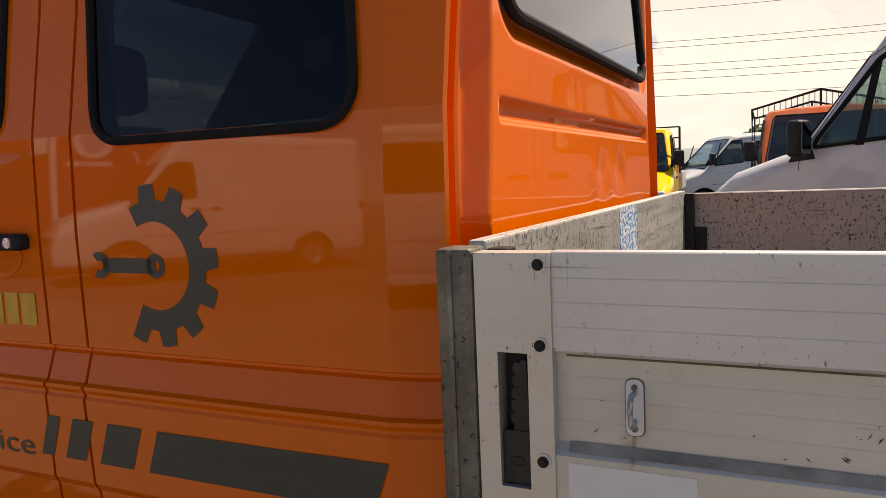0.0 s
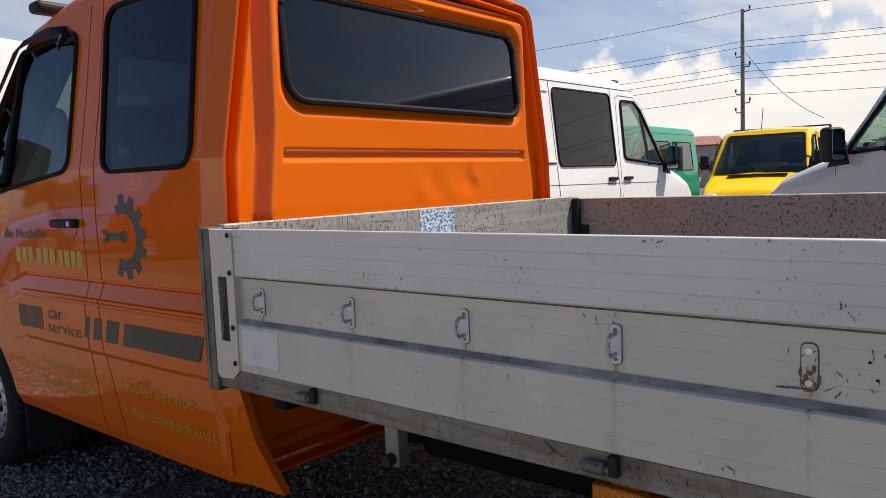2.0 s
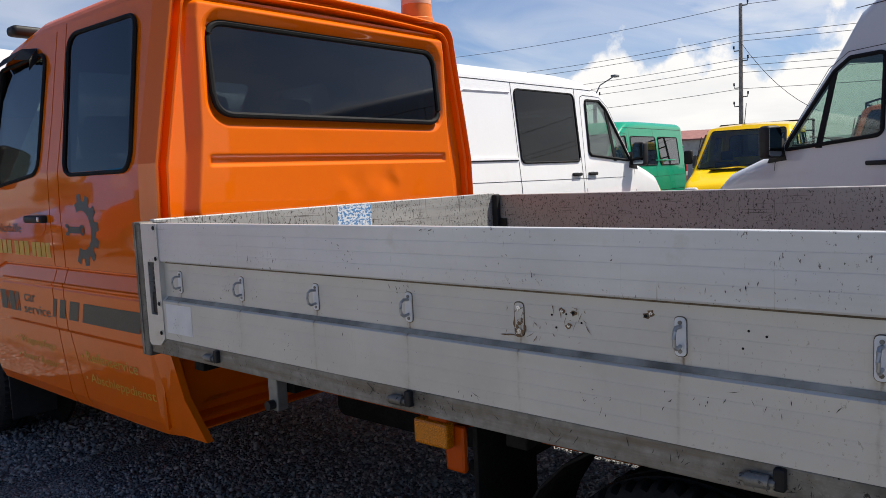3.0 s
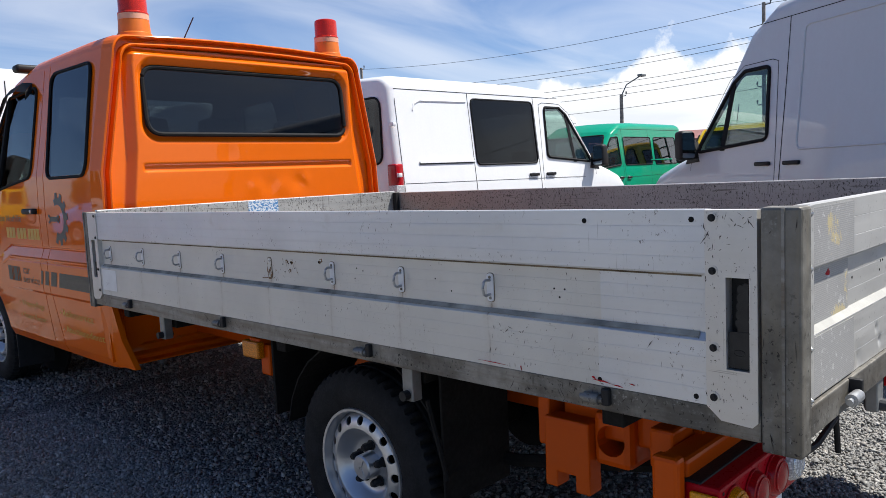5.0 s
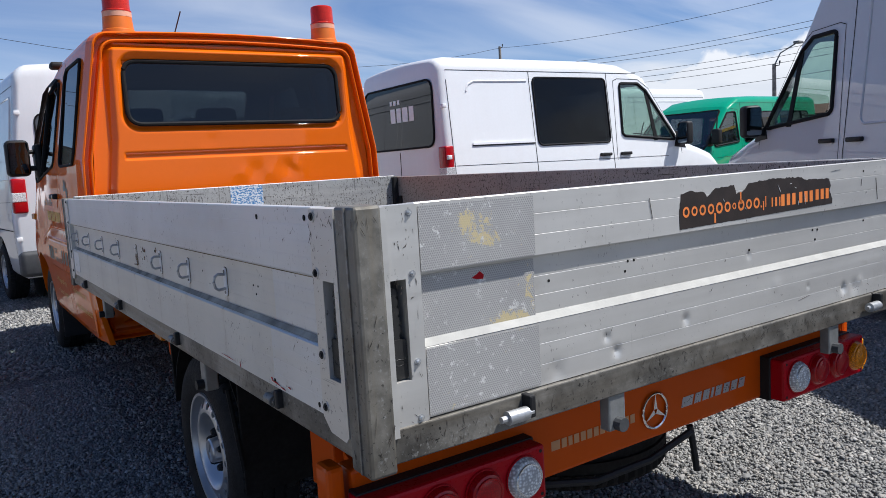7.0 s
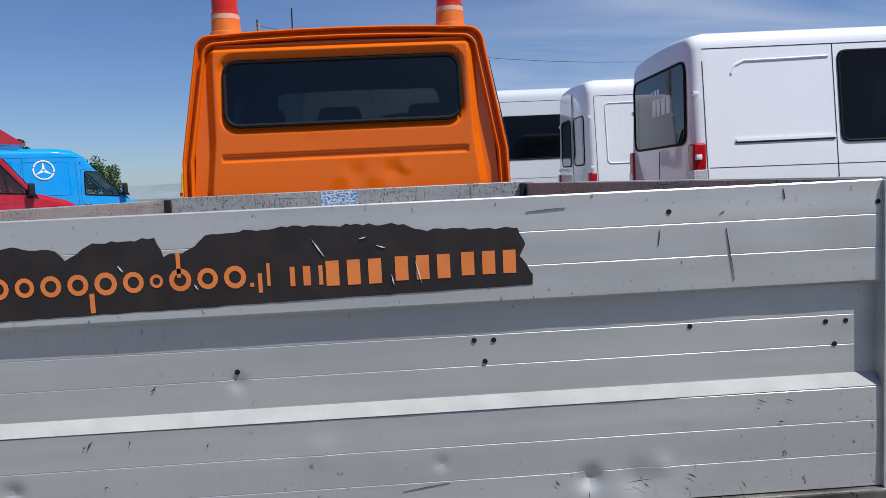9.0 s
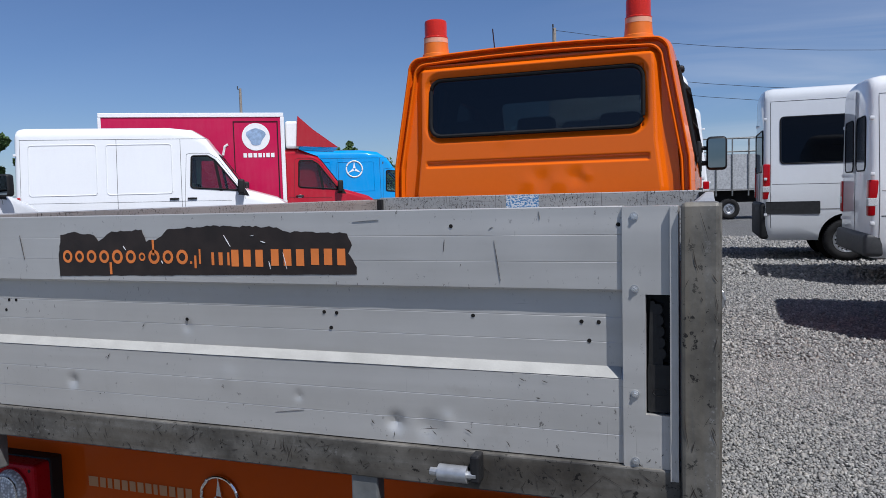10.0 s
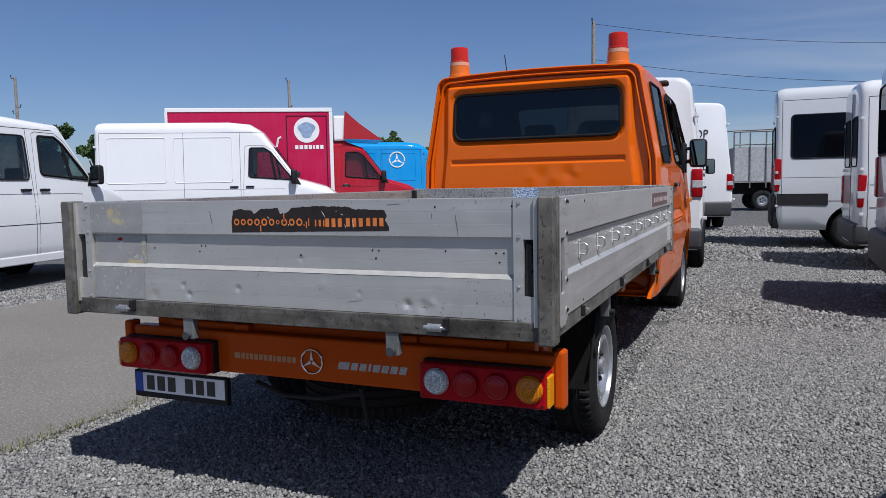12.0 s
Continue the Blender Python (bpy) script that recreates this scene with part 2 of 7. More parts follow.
def weathered_steel(name, col, axis, warm=(0.13, 0.095, 0.06), dark=(0.035, 0.032, 0.028), light=(0.29, 0.285, 0.27), rough=0.5):
    """Old galvanised section: cloudy zinc, runs of dirt along the water's way, rubbed bright spots and black grease."""
    k = Nodes(name)
    run = k.noise(1.0, 6, 0.62, vec=k.vec({"z": (26, 26, 1.6), "y": (9, 2.0, 26), "x": (2.0, 9, 26)}[axis]))
    cloud, mid, fine = k.noise(3.4, 6, 0.62), k.noise(19, 5, 0.66), k.noise(130, 4, 0.6)
    c = k.mix(k.ramp(mid, 0.32, 0.68), tuple(v * 0.66 for v in col), tuple(min(1, v * 1.32) for v in col))
    c = k.mix(k.ramp(run, 0.46, 0.66, 0, 0.75), c, warm)
    c = k.mix(k.ramp(cloud, 0.50, 0.66, 0, 0.7), c, dark)
    c = k.mix(k.math("MULTIPLY", k.ramp(fine, 0.56, 0.66), k.ramp(run, 0.50, 0.36)), c, light)
    c = k.mix(k.math("MULTIPLY", k.ramp(k.noise(85, 5, 0.7), 0.60, 0.64), k.ramp(cloud, 0.44, 0.56)), c, tuple(v * 0.6 for v in dark))
    k.set(Base_Color=c, Metallic=0.4, Roughness=k.ramp(mid, 0.3, 0.7, rough * 0.75, rough * 1.3))
    k.bump(k.math("ADD", mid, k.math("MULTIPLY", fine, 0.5)), 0.14, 0.004)
    return k.m


M_ORANGE = paint("orange_paint", (0.74, 0.131, 0.0008), 0.5, 0.68, 0.02, (0.5, 0.25, 0.08), 0.04)
M_ORANGE_FRAME = paint("orange_frame_paint", (0.54, 0.074, 0.002), 0.5, 0.25, 0.10, (0.26, 0.10, 0.04))
M_WHITE = paint("white_paint", (0.78, 0.79, 0.80), 0.32, 0.8, 0.10, (0.5, 0.47, 0.42))
M_WHITE2 = paint("aged_white_paint", (0.70, 0.71, 0.72), 0.36, 0.7, 0.18, (0.45, 0.42, 0.37))
M_SILVER = paint("silver_paint", (0.56, 0.58, 0.60), 0.34, 0.8, 0.12, (0.42, 0.40, 0.36))
M_GREEN = paint("green_paint", (0.006, 0.30, 0.17), 0.33, 0.8, 0.10, (0.2, 0.3, 0.24))
M_YELLOW = paint("yellow_paint", (0.85, 0.52, 0.004), 0.33, 0.8, 0.08, (0.5, 0.4, 0.2))
M_RED = paint("red_paint", (0.38, 0.006, 0.018), 0.33, 0.8, 0.10, (0.35, 0.2, 0.18))
M_MAGENTA = paint("crimson_box_paint", (0.48, 0.008, 0.07), 0.45, 0.3, 0.10, (0.4, 0.2, 0.22))
M_BLUE = paint("sky_blue_paint", (0.01, 0.28, 0.68), 0.33, 0.8, 0.08, (0.3, 0.4, 0.5))
M_TEAL = paint("teal_paint", (0.01, 0.30, 0.33), 0.4, 0.6, 0.15)
M_RUST = paint("rust_orange_paint", (0.55, 0.11, 0.03), 0.5, 0.3, 0.3)
M_ALU = aluminium("dropside_aluminium", (0.60, 0.585, 0.555), "y", 0.9, 0.35, dens=0.03, upright=0.5, level=0.6, edges=(1.235, 1.115, 0.845))
HOOKS = (3.061, 2.708, 2.358, 2.008, 1.682, 1.322, 0.997, 0.659)
M_ALU_FILM = aluminium("filmed_dropside_aluminium", (0.61, 0.62, 0.63), "y", 0.9, 0.5, dens=0.0, upright=0.5, level=0.7, edges=(1.235, 1.115, 0.845), film=0.33, runs=HOOKS)
M_ALU_GATE = aluminium("tailgate_aluminium", (0.61, 0.595, 0.56), "x", 0.7, 0.5, dens=-0.02, upright=0.35, level=0.6, edges=(1.235, 1.115, 0.845))
M_INNER = aluminium("scuffed_inner_wall", (0.41, 0.385, 0.37), "y", 1.0, 0.6, 0.6, dens=0.12, upright=0.5, level=1.0)
M_INNER_F = aluminium("scuffed_front_wall", (0.50, 0.50, 0.48), "x", 0.95, 0.6, 0.5, dens=0.13, upright=0.9, level=0.8)
M_POST = weathered_steel("worn_post_steel", (0.18, 0.17, 0.147), "z", (0.22, 0.19, 0.14))
M_GALV = plain("galvanised_steel", (0.21, 0.215, 0.21), 0.5, 0.55, 0.45, 9, 0.15)
M_RAIL = weathered_steel("dull_steel_rail", (0.25, 0.24, 0.215), "y")
M_RAIL_REAR = weathered_steel("dull_steel_rear_rail", (0.17, 0.16, 0.14), "x", (0.10, 0.085, 0.065), (0.02, 0.018, 0.016))
M_HOOK = plain("dull_zinc_wire", (0.42, 0.43, 0.44), 0.4, 0.7, 0.25, 40, 0.05)
M_ZINC = plain("zinc_plated_steel", (0.72, 0.73, 0.73), 0.28, 0.85, 0.2, 40, 0.05)
M_RIM = plain("silver_wheel_paint", (0.50, 0.515, 0.54), 0.34, 0.75, 0.05, 5, 0.0)
M_RUBBER = plain("tyre_rubber", (0.015, 0.015, 0.0155), 0.8, 0.0, 0.35, 18, 0.2, 0.2)
M_BLACK = plain("black_plastic", (0.016, 0.016, 0.017), 0.55, 0.0, 0.25, 22, 0.1, 0.25)
M_GREYPL = plain("grey_bumper_plastic", (0.042, 0.044, 0.047), 0.6, 0.0, 0.2, 18, 0.12)
M_CLAD = plain("dark_cladding_plastic", (0.022, 0.023, 0.025), 0.7, 0.0, 0.2, 18, 0.1, 0.2)
M_DARK = plain("underbody_black", (0.012, 0.011, 0.010), 0.85, 0.0, 0.3, 9, 0.1, 0.2)
M_SEAL = plain("window_rubber", (0.012, 0.012, 0.013), 0.75, 0.0, 0.2, 30, 0.05, 0.15)
M_GAP = plain("door_gap_shadow_rubber", (0.02, 0.02, 0.02), 0.8, 0.0, 0.2, 30, 0.0, 0.2)
M_SEAT = plain("dark_seat_fabric", (0.028, 0.029, 0.032), 0.9, 0.0, 0.3, 60, 0.2, 0.2)
M_LINER = plain("grey_cab_lining", (0.055, 0.055, 0.058), 0.8, 0.0, 0.15, 10, 0.05, 0.3)
M_GLASS = glass("clear_green_glass", (0.74, 0.82, 0.78))
M_DOORGLASS = glass("shaded_door_glass", (0.42, 0.47, 0.45), 0.6)
M_TINT_CAB = glass("tinted_cab_glass", (0.15, 0.16, 0.18), 0.6)
M_TINT_REAR = glass("dark_rear_cab_glass", (0.20, 0.215, 0.235), 1.1)
M_TINT = glass("tinted_glass", (0.38, 0.39, 0.41), 1.0)
M_TINT_DARK = glass("dark_rear_glass", (0.09, 0.094, 0.105), 0.6)
M_GREYTINT = glass("grey_tinted_glass", (0.66, 0.70, 0.70), 1.0)
M_MIRROR = plain("mirror_glass", (0.20, 0.235, 0.26), 0.02, 1.0, 0.01, 2, 0.0)
M_DECAL = plain("charcoal_film", (0.030, 0.033, 0.028), 0.4, 0.0, 0.12, 20, 0.0)
M_DECAL_Y = plain("yellow_film", (0.60, 0.33, 0.015), 0.4, 0.0, 0.15, 20, 0.0)
M_SILVERFILM = plain("silver_lettering", (0.42, 0.42, 0.44), 0.3, 0.7, 0.08, 20, 0.0)
M_FADED = plain("faded_lettering", (0.50, 0.25, 0.11), 0.4, 0.1, 0.1, 20, 0.0)
M_CHROME = plain("chrome", (0.8, 0.8, 0.8), 0.08, 1.0, 0.03, 20, 0.0)
M_WHITEFILM = plain("white_film", (0.78, 0.78, 0.78), 0.45, 0.0, 0.05, 20, 0.0)
M_PLATEBLUE = plain("plate_blue", (0.01, 0.06, 0.35), 0.4, 0.0, 0.05, 20, 0.0)
M_BARK = plain("tree_bark", (0.10, 0.075, 0.055), 0.9, 0.0, 0.4, 10, 0.4)
M_WOODPOLE = plain("weathered_pole_wood", (0.27, 0.235, 0.20), 0.85, 0.0, 0.35, 8, 0.3)
M_CONCRETE = plain("weathered_concrete", (0.36, 0.35, 0.33), 0.85, 0.0, 0.25, 4, 0.2)
M_WALLFAR = plain("pale_render_wall", (0.40, 0.38, 0.35), 0.85, 0.0, 0.2, 2, 0.1)
M_ROOFFAR = plain("dull_red_roof", (0.22, 0.09, 0.08), 0.8, 0.0, 0.25, 2, 0.1)


def lens_mat(name, col, dots=0.0):
    """A moulded lamp lens: coloured plastic with a fine prism relief."""
    k = Nodes(name)
    v = k.voro(210 if not dots else dots, feature="F1", rand=0.6)
    c = k.mix(k.ramp(v, 0.15, 0.6), tuple(min(1, q * 1.25) for q in col), tuple(q * (0.8 if not dots else 0.52) for q in col))
    k.set(Base_Color=c, Roughness=0.3, Coat_Weight=0.5, Coat_Roughness=0.03, Transmission_Weight=0.0, Specular_IOR_Level=0.12)
    k.bump(v, 0.12, 0.002)
    return k.m


M_LRED = lens_mat("red_lens", (0.36, 0.002, 0.006))
M_LRED2 = plain("red_lamp_housing", (0.40, 0.003, 0.010), 0.3, 0.0, 0.1, 12, 0.0, 0.15)
M_LAMBER = lens_mat("amber_lens", (0.78, 0.25, 0.003), 240)
M_REFLEX = lens_mat("amber_reflector", (0.80, 0.34, 0.006))
M_LCLEAR = lens_mat("clear_lens", (0.70, 0.71, 0.72), 130)
M_BEACON = lens_mat("beacon_red_lens", (0.55, 0.022, 0.010))
M_BEACON_BASE = plain("beacon_orange_base", (0.70, 0.15, 0.006), 0.45, 0.0, 0.08, 20, 0.0)
M_BAND = plain("pale_orange_band", (0.72, 0.34, 0.22), 0.5, 0.0, 0.1, 20, 0.0)


def foliage(name, col):
    k = Nodes(name)
    r = k.random()
    c = k.mix(r, tuple(v * 0.55 for v in col), tuple(v * 1.5 for v in col))
    k.set(Base_Color=c, Roughness=0.7, Specular_IOR_Level=0.25)
    return k.m


M_LEAF = foliage("tree_leaves", (0.055, 0.095, 0.030))


def ground_mat(name, asphalt=False):
    k = Nodes(name)
    if asphalt:
        n, f, s = k.noise(0.35, 7, 0.6), k.noise(140, 3), k.voro(75)
        c = k.mix(k.ramp(n, 0.3, 0.7), (0.140, 0.129, 0.112), (0.205, 0.190, 0.165))
        c = k.mix(k.ramp(s, 0.1, 0.5, 0.75, 0), c, (0.07, 0.066, 0.060))
        c = k.mix(k.ramp(k.noise(60, 4, 0.65), 0.57, 0.64, 0, 0.7), c, (0.38, 0.36, 0.33))
        c = k.mix(k.ramp(k.noise(22, 4, 0.6), 0.60, 0.70, 0, 0.45), c, (0.075, 0.07, 0.063))
        c = k.mix(k.ramp(k.noise(1.3, 8, 0.7), 0.58, 0.68, 0, 0.4), c, (0.22, 0.21, 0.19))
        k.set(Base_Color=c, Roughness=0.9).bump(k.math("ADD", s, f), 0.5, 0.006)
    else:
        v = k.n.new("ShaderNodeTexVoronoi")
        v.inputs["Scale"].default_value = 74
        k.l.new(k.tc.outputs["Object"], v.inputs["Vector"])
        tone = k.n.new("ShaderNodeSeparateColor")
        k.l.new(v.outputs["Color"], tone.inputs[0])
        c = k.mix(k.ramp(tone.outputs[0], 0, 1), (0.11, 0.114, 0.118), (0.31, 0.31, 0.305))
        # gaps between the stones painted dark, standing for their shade
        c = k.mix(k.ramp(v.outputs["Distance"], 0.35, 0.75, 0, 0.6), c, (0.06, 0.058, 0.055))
        c = k.mix(k.ramp(k.noise(0.5, 6, 0.6), 0.4, 0.7, 0, 0.3), c, (0.14, 0.132, 0.12))
        k.set(Base_Color=c, Roughness=0.9, Specular_IOR_Level=0.1)
        k.bump(k.ramp(v.outputs["Distance"], 0, 0.8, 1, 0), 1.0, 0.02)
    return k.m


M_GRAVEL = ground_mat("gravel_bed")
M_ASPHALT = ground_mat("grey_asphalt", True)


def stone_mat():
    k = Nodes("gravel_stones")
    r = k.random()
    ramp = k.n.new("ShaderNodeValToRGB")
    el = ramp.color_ramp.elements
    el[0].position, el[0].color = 0.0, (0.161, 0.160, 0.158, 1)
    el[1].position, el[1].color = 1.0, (0.484, 0.467, 0.438, 1)
    for pos, col in ((0.25, (0.192, 0.192, 0.188, 1)), (0.5, (0.272, 0.267, 0.259, 1)), (0.7, (0.353, 0.329, 0.297, 1)), (0.85, (0.242, 0.246, 0.233, 1))):
        e = el.new(pos)
        e.color = col
    k.l.new(r, ramp.inputs[0])
    c = k.mix(k.ramp(k.noise(120, 4), 0.3, 0.7, 0, 0.35), ramp.outputs[0], (0.20, 0.195, 0.19))
    k.set(Base_Color=c, Roughness=0.85, Specular_IOR_Level=0.12)
    return k.m


M_STONE = stone_mat()

# ---- building tools ----


def part(name, bm, material, parent=None, label="", smooth=False, m=None, sharp=0.6):
    """Links a bmesh (or a ready mesh) as one object under a thing or a part."""
    if isinstance(bm, bmesh.types.BMesh):
        me = bpy.data.meshes.new(name)
        bmesh.ops.recalc_face_normals(bm, faces=bm.faces)
        if smooth:
            for f in bm.faces:
                f.smooth = True
            for e in bm.edges:
                if len(e.link_faces) == 2 and e.calc_face_angle(0) > sharp:
                    e.smooth = False
        bm.to_mesh(me)
        bm.free()
        me.materials.append(material)
    else:
        me = bm
    ob = new(name, me)
    ob.parent = parent
    if m is not None:
        ob.matrix_basis = m
    if label:
        tagged(ob, label)
    return ob


def thing(name, m, label, category, group="", kind=""):
    ob = new(name)
    ob.empty_display_size = 0.2
    ob.matrix_basis = m
    return tagged(ob, label, category, group, kind)


def bm_box(bm, lo, hi, bevel=0.0, seg=2, m=None):
    cx = [(a + b) / 2 for a, b in zip(lo, hi)]
    sz = [abs(b - a) for a, b in zip(lo, hi)]
    made = bmesh.ops.create_cube(bm, size=1, matrix=Matrix.Translation(cx) @ Matrix.Diagonal((*sz, 1)))["verts"]
    if bevel:
        es = list({e for v in made for e in v.link_edges})
        made = list({v for f in bmesh.ops.bevel(bm, geom=es, offset=bevel, segments=seg, affect="EDGES", profile=0.5)["faces"] for v in f.verts} | {v for v in made if v.is_valid})
    if m is not None:
        bmesh.ops.transform(bm, matrix=m, verts=made)
    return made


def box(lo, hi, bevel=0.0, seg=2, m=None):
    bm = bmesh.new()
    bm_box(bm, lo, hi, bevel, seg, m)
    return bm


def bm_cyl(bm, a, b, r, seg=16, r2=None, caps=True):
    a, b = Vector(a), Vector(b)
    m = Matrix.Translation((a + b) / 2) @ (b - a).to_track_quat("Z", "Y").to_matrix().to_4x4()
    return bmesh.ops.create_cone(bm, cap_ends=caps, segments=seg, radius1=r, radius2=r if r2 is None else r2, depth=(b - a).length, matrix=m)["verts"]


def cyl(a, b, r, seg=16, r2=None):
    bm = bmesh.new()
    bm_cyl(bm, a, b, r, seg, r2)
    return bm


def bm_prism(bm, pts, to3d, d0, d1):
    """A closed prism: the outline pts (u, v), placed by to3d(u, v, depth) at depths d0 and d1."""
    a = [bm.verts.new(to3d(u, v, d0)) for u, v in pts]
    b = [bm.verts.new(to3d(u, v, d1)) for u, v in pts]
    bm.faces.new(a)
    bm.faces.new(list(reversed(b)))
    n = len(pts)
    for i in range(n):
        bm.faces.new((a[i], b[i], b[(i + 1) % n], a[(i + 1) % n]))
    return bm


def prism(pts, to3d, d0, d1):
    return bm_prism(bmesh.new(), pts, to3d, d0, d1)


def bm_tube(bm, pts, r, seg=8, closed=False):
    pts = [Vector(p) for p in pts]
    n = len(pts)
    rings = []
    up = Vector((0.13, 0.21, 0.97))
    for i, p in enumerate(pts):
        t = (pts[(i + 1) % n] - pts[i - 1]) if closed or 0 < i < n - 1 else (pts[1] - pts[0] if i == 0 else pts[-1] - pts[-2])
        t.normalize()
        u = t.cross(up).normalized() if abs(t.dot(up)) < 0.98 else t.cross(Vector((1, 0, 0))).normalized()
        w = t.cross(u)
        rings.append([bm.verts.new(p + r * (math.cos(k * 2 * math.pi / seg) * u + math.sin(k * 2 * math.pi / seg) * w)) for k in range(seg)])
    for i in range(n if closed else n - 1):
        a, b = rings[i], rings[(i + 1) % n]
        for k in range(seg):
            bm.faces.new((a[k], a[(k + 1) % seg], b[(k + 1) % seg], b[k]))
    if not closed:
        bm.faces.new(rings[0])
        bm.faces.new(list(reversed(rings[-1])))
    return bm


def tube(pts, r, seg=8, closed=False):
    return bm_tube(bmesh.new(), pts, r, seg, closed)


def bm_lathe(bm, prof, seg=32, m=Matrix.Identity(4), closed=True):
    """Turns the outline prof (radius, height) round the z axis of m."""
    rings = []
    for r, h in prof:
        rings.append([bm.verts.new(m @ Vector((r * math.cos(k * 2 * math.pi / seg), r * math.sin(k * 2 * math.pi / seg), h))) for k in range(seg)])
    n = len(prof)
    for i in range(n if closed else n - 1):
        a, b = rings[i], rings[(i + 1) % n]
        for k in range(seg):
            bm.faces.new((a[k], a[(k + 1) % seg], b[(k + 1) % seg], b[k]))
    return bm


def rounded(pts, r, seg=5):
    """The outline with its corners rounded by r (a number, or one for each corner)."""
    out, n = [], len(pts)
    for i in range(n):
        p, a, b = Vector(pts[i]), Vector(pts[i - 1]), Vector(pts[(i + 1) % n])
        q = r[i] if isinstance(r, (list, tuple)) else r
        if q <= 0:
            out.append(tuple(p))
            continue
        ua, ub = (a - p).normalized(), (b - p).normalized()
        half = ua.angle(ub) / 2
        d = min(q / max(math.tan(half), 0.05), 0.45 * (a - p).length, 0.45 * (b - p).length)
        s, e = p + ua * d, p + ub * d
        for k in range(seg + 1):
            t = k / seg
            out.append(tuple((1 - t) ** 2 * s + 2 * t * (1 - t) * p + t * t * e))
    return out


def rect(u0, u1, v0, v1):
    return [(u0, v0), (u1, v0), (u1, v1), (u0, v1)]


def cut(bm, *cutters):
    """The bmesh less the cutters' volumes, as a new bmesh."""
    obs = []
    for k, b in enumerate((bm, *cutters)):
        bmesh.ops.recalc_face_normals(b, faces=b.faces)
        me = bpy.data.meshes.new("cut")
        b.to_mesh(me)
        b.free()
        obs.append(new("cut", me))
    for c in obs[1:]:
        mod = obs[0].modifiers.new("cut", "BOOLEAN")
        mod.operation, mod.solver, mod.object = "DIFFERENCE", "EXACT", c
    me = bpy.data.meshes.new_from_object(obs[0].evaluated_get(bpy.context.evaluated_depsgraph_get()))
    out = bmesh.new()
    out.from_mesh(me)
    for o in obs:
        old = o.data
        bpy.data.objects.remove(o)
        bpy.data.meshes.remove(old)
    bpy.data.meshes.remove(me)
    return out


def letters(text, size, spacing=1.0, bold=0.0):
    """Flat letters of the built-in font as a bmesh in the xy plane, starting at the origin; returns it and its width."""
    cu = bpy.data.curves.new("letters", "FONT")
    cu.body, cu.size, cu.space_character, cu.offset, cu.resolution_u = text, size, spacing, bold, 3
    ob = new("letters", cu)
    me = bpy.data.meshes.new_from_object(ob.evaluated_get(bpy.context.evaluated_depsgraph_get()))
    bm = bmesh.new()
    bm.from_mesh(me)
    bpy.data.objects.remove(ob)
    bpy.data.curves.remove(cu)
    bpy.data.meshes.remove(me)
    xs = [v.co.x for v in bm.verts]
    return bm, (max(xs) - min(xs)) if xs else 0.0


def warp(bm, f, thick=0.0):
    """Moves each vertex (u, v, 0) to f(u, v)."""
    for v in bm.verts:
        v.co = f(v.co.x, v.co.y)
    return bm


def text_on(name, text, width, height, f, material, parent, label="", m=None):
    """Letters of the given width and height, laid on a surface by f(u, v) with u to the right from 0; each letter is a part."""
    bm, w = letters(text, 1.0)
    ys = [v.co.y for v in bm.verts]
    lo, hi = min(ys), max(ys)
    x0 = min(v.co.x for v in bm.verts)
    for v in bm.verts:
        v.co.x = (v.co.x - x0) * width / w
        v.co.y = (v.co.y - lo) * height / (hi - lo)
    left = set(bm.faces)
    while left:
        todo = [left.pop()]
        island = []
        while todo:
            face = todo.pop()
            island.append(face)
            for e in face.edges:
                for g in e.link_faces:
                    if g in left:
                        left.discard(g)
                        todo.append(g)
        one = bmesh.new()
        made = {}
        for face in island:
            for v in face.verts:
                if v not in made:
                    made[v] = one.verts.new(v.co)
            one.faces.new([made[v] for v in face.verts])
        part(name, warp(one, f), material, parent, label, m=m)
    bm.free()


def bars_on(name, u0, widths, gap, v0, v1, f, material, parent, label="", m=None):
    """Unreadable or private writing: a row of plain bars."""
    u = u0
    for w in widths:
        bm = bmesh.new()
        bm.faces.new([bm.verts.new((a, b, 0)) for a, b in rect(u, u + w, v0, v1)])
        part(name, warp(bm, f), material, parent, label, m=m)
        u += w + gap


def lerp_table(tab, x):
    return float(np.interp(x, [p[0] for p in tab], [p[1] for p in tab]))


# ---- wheels ----


def tyre_bm(R, w, rin):
    bm = bmesh.new()
    h = w / 2
    prof = [(rin, -h * 0.82), (rin + 0.02, -h * 0.95), ((rin + R) / 2, -h * 1.04), (R - 0.035, -h * 0.97), (R - 0.008, -h * 0.82), (R, -h * 0.7)]
    for gpos in (-0.36, 0.0, 0.36):
        prof += [(R, h * (gpos - 0.06)), (R - 0.009, h * (gpos - 0.05)), (R - 0.009, h * (gpos + 0.05)), (R, h * (gpos + 0.06))]
    prof += [(R, h * 0.7), (R - 0.008, h * 0.82), (R - 0.035, h * 0.97), ((rin + R) / 2, h * 1.04), (rin + 0.02, h * 0.95), (rin, h * 0.82)]
    seg = 168
    bm_lathe(bm, prof, seg)
    # cross grooves at the shoulders
    for v in bm.verts:
        q = math.hypot(v.co.x, v.co.y)
        if q > R - 0.0085 and abs(v.co.z) > h * 0.40:
            k = round(math.atan2(v.co.y, v.co.x) * seg / (2 * math.pi)) % 3
            if k == 0:
                v.co.x, v.co.y = v.co.x * (R - 0.016) / q, v.co.y * (R - 0.016) / q
    return bm


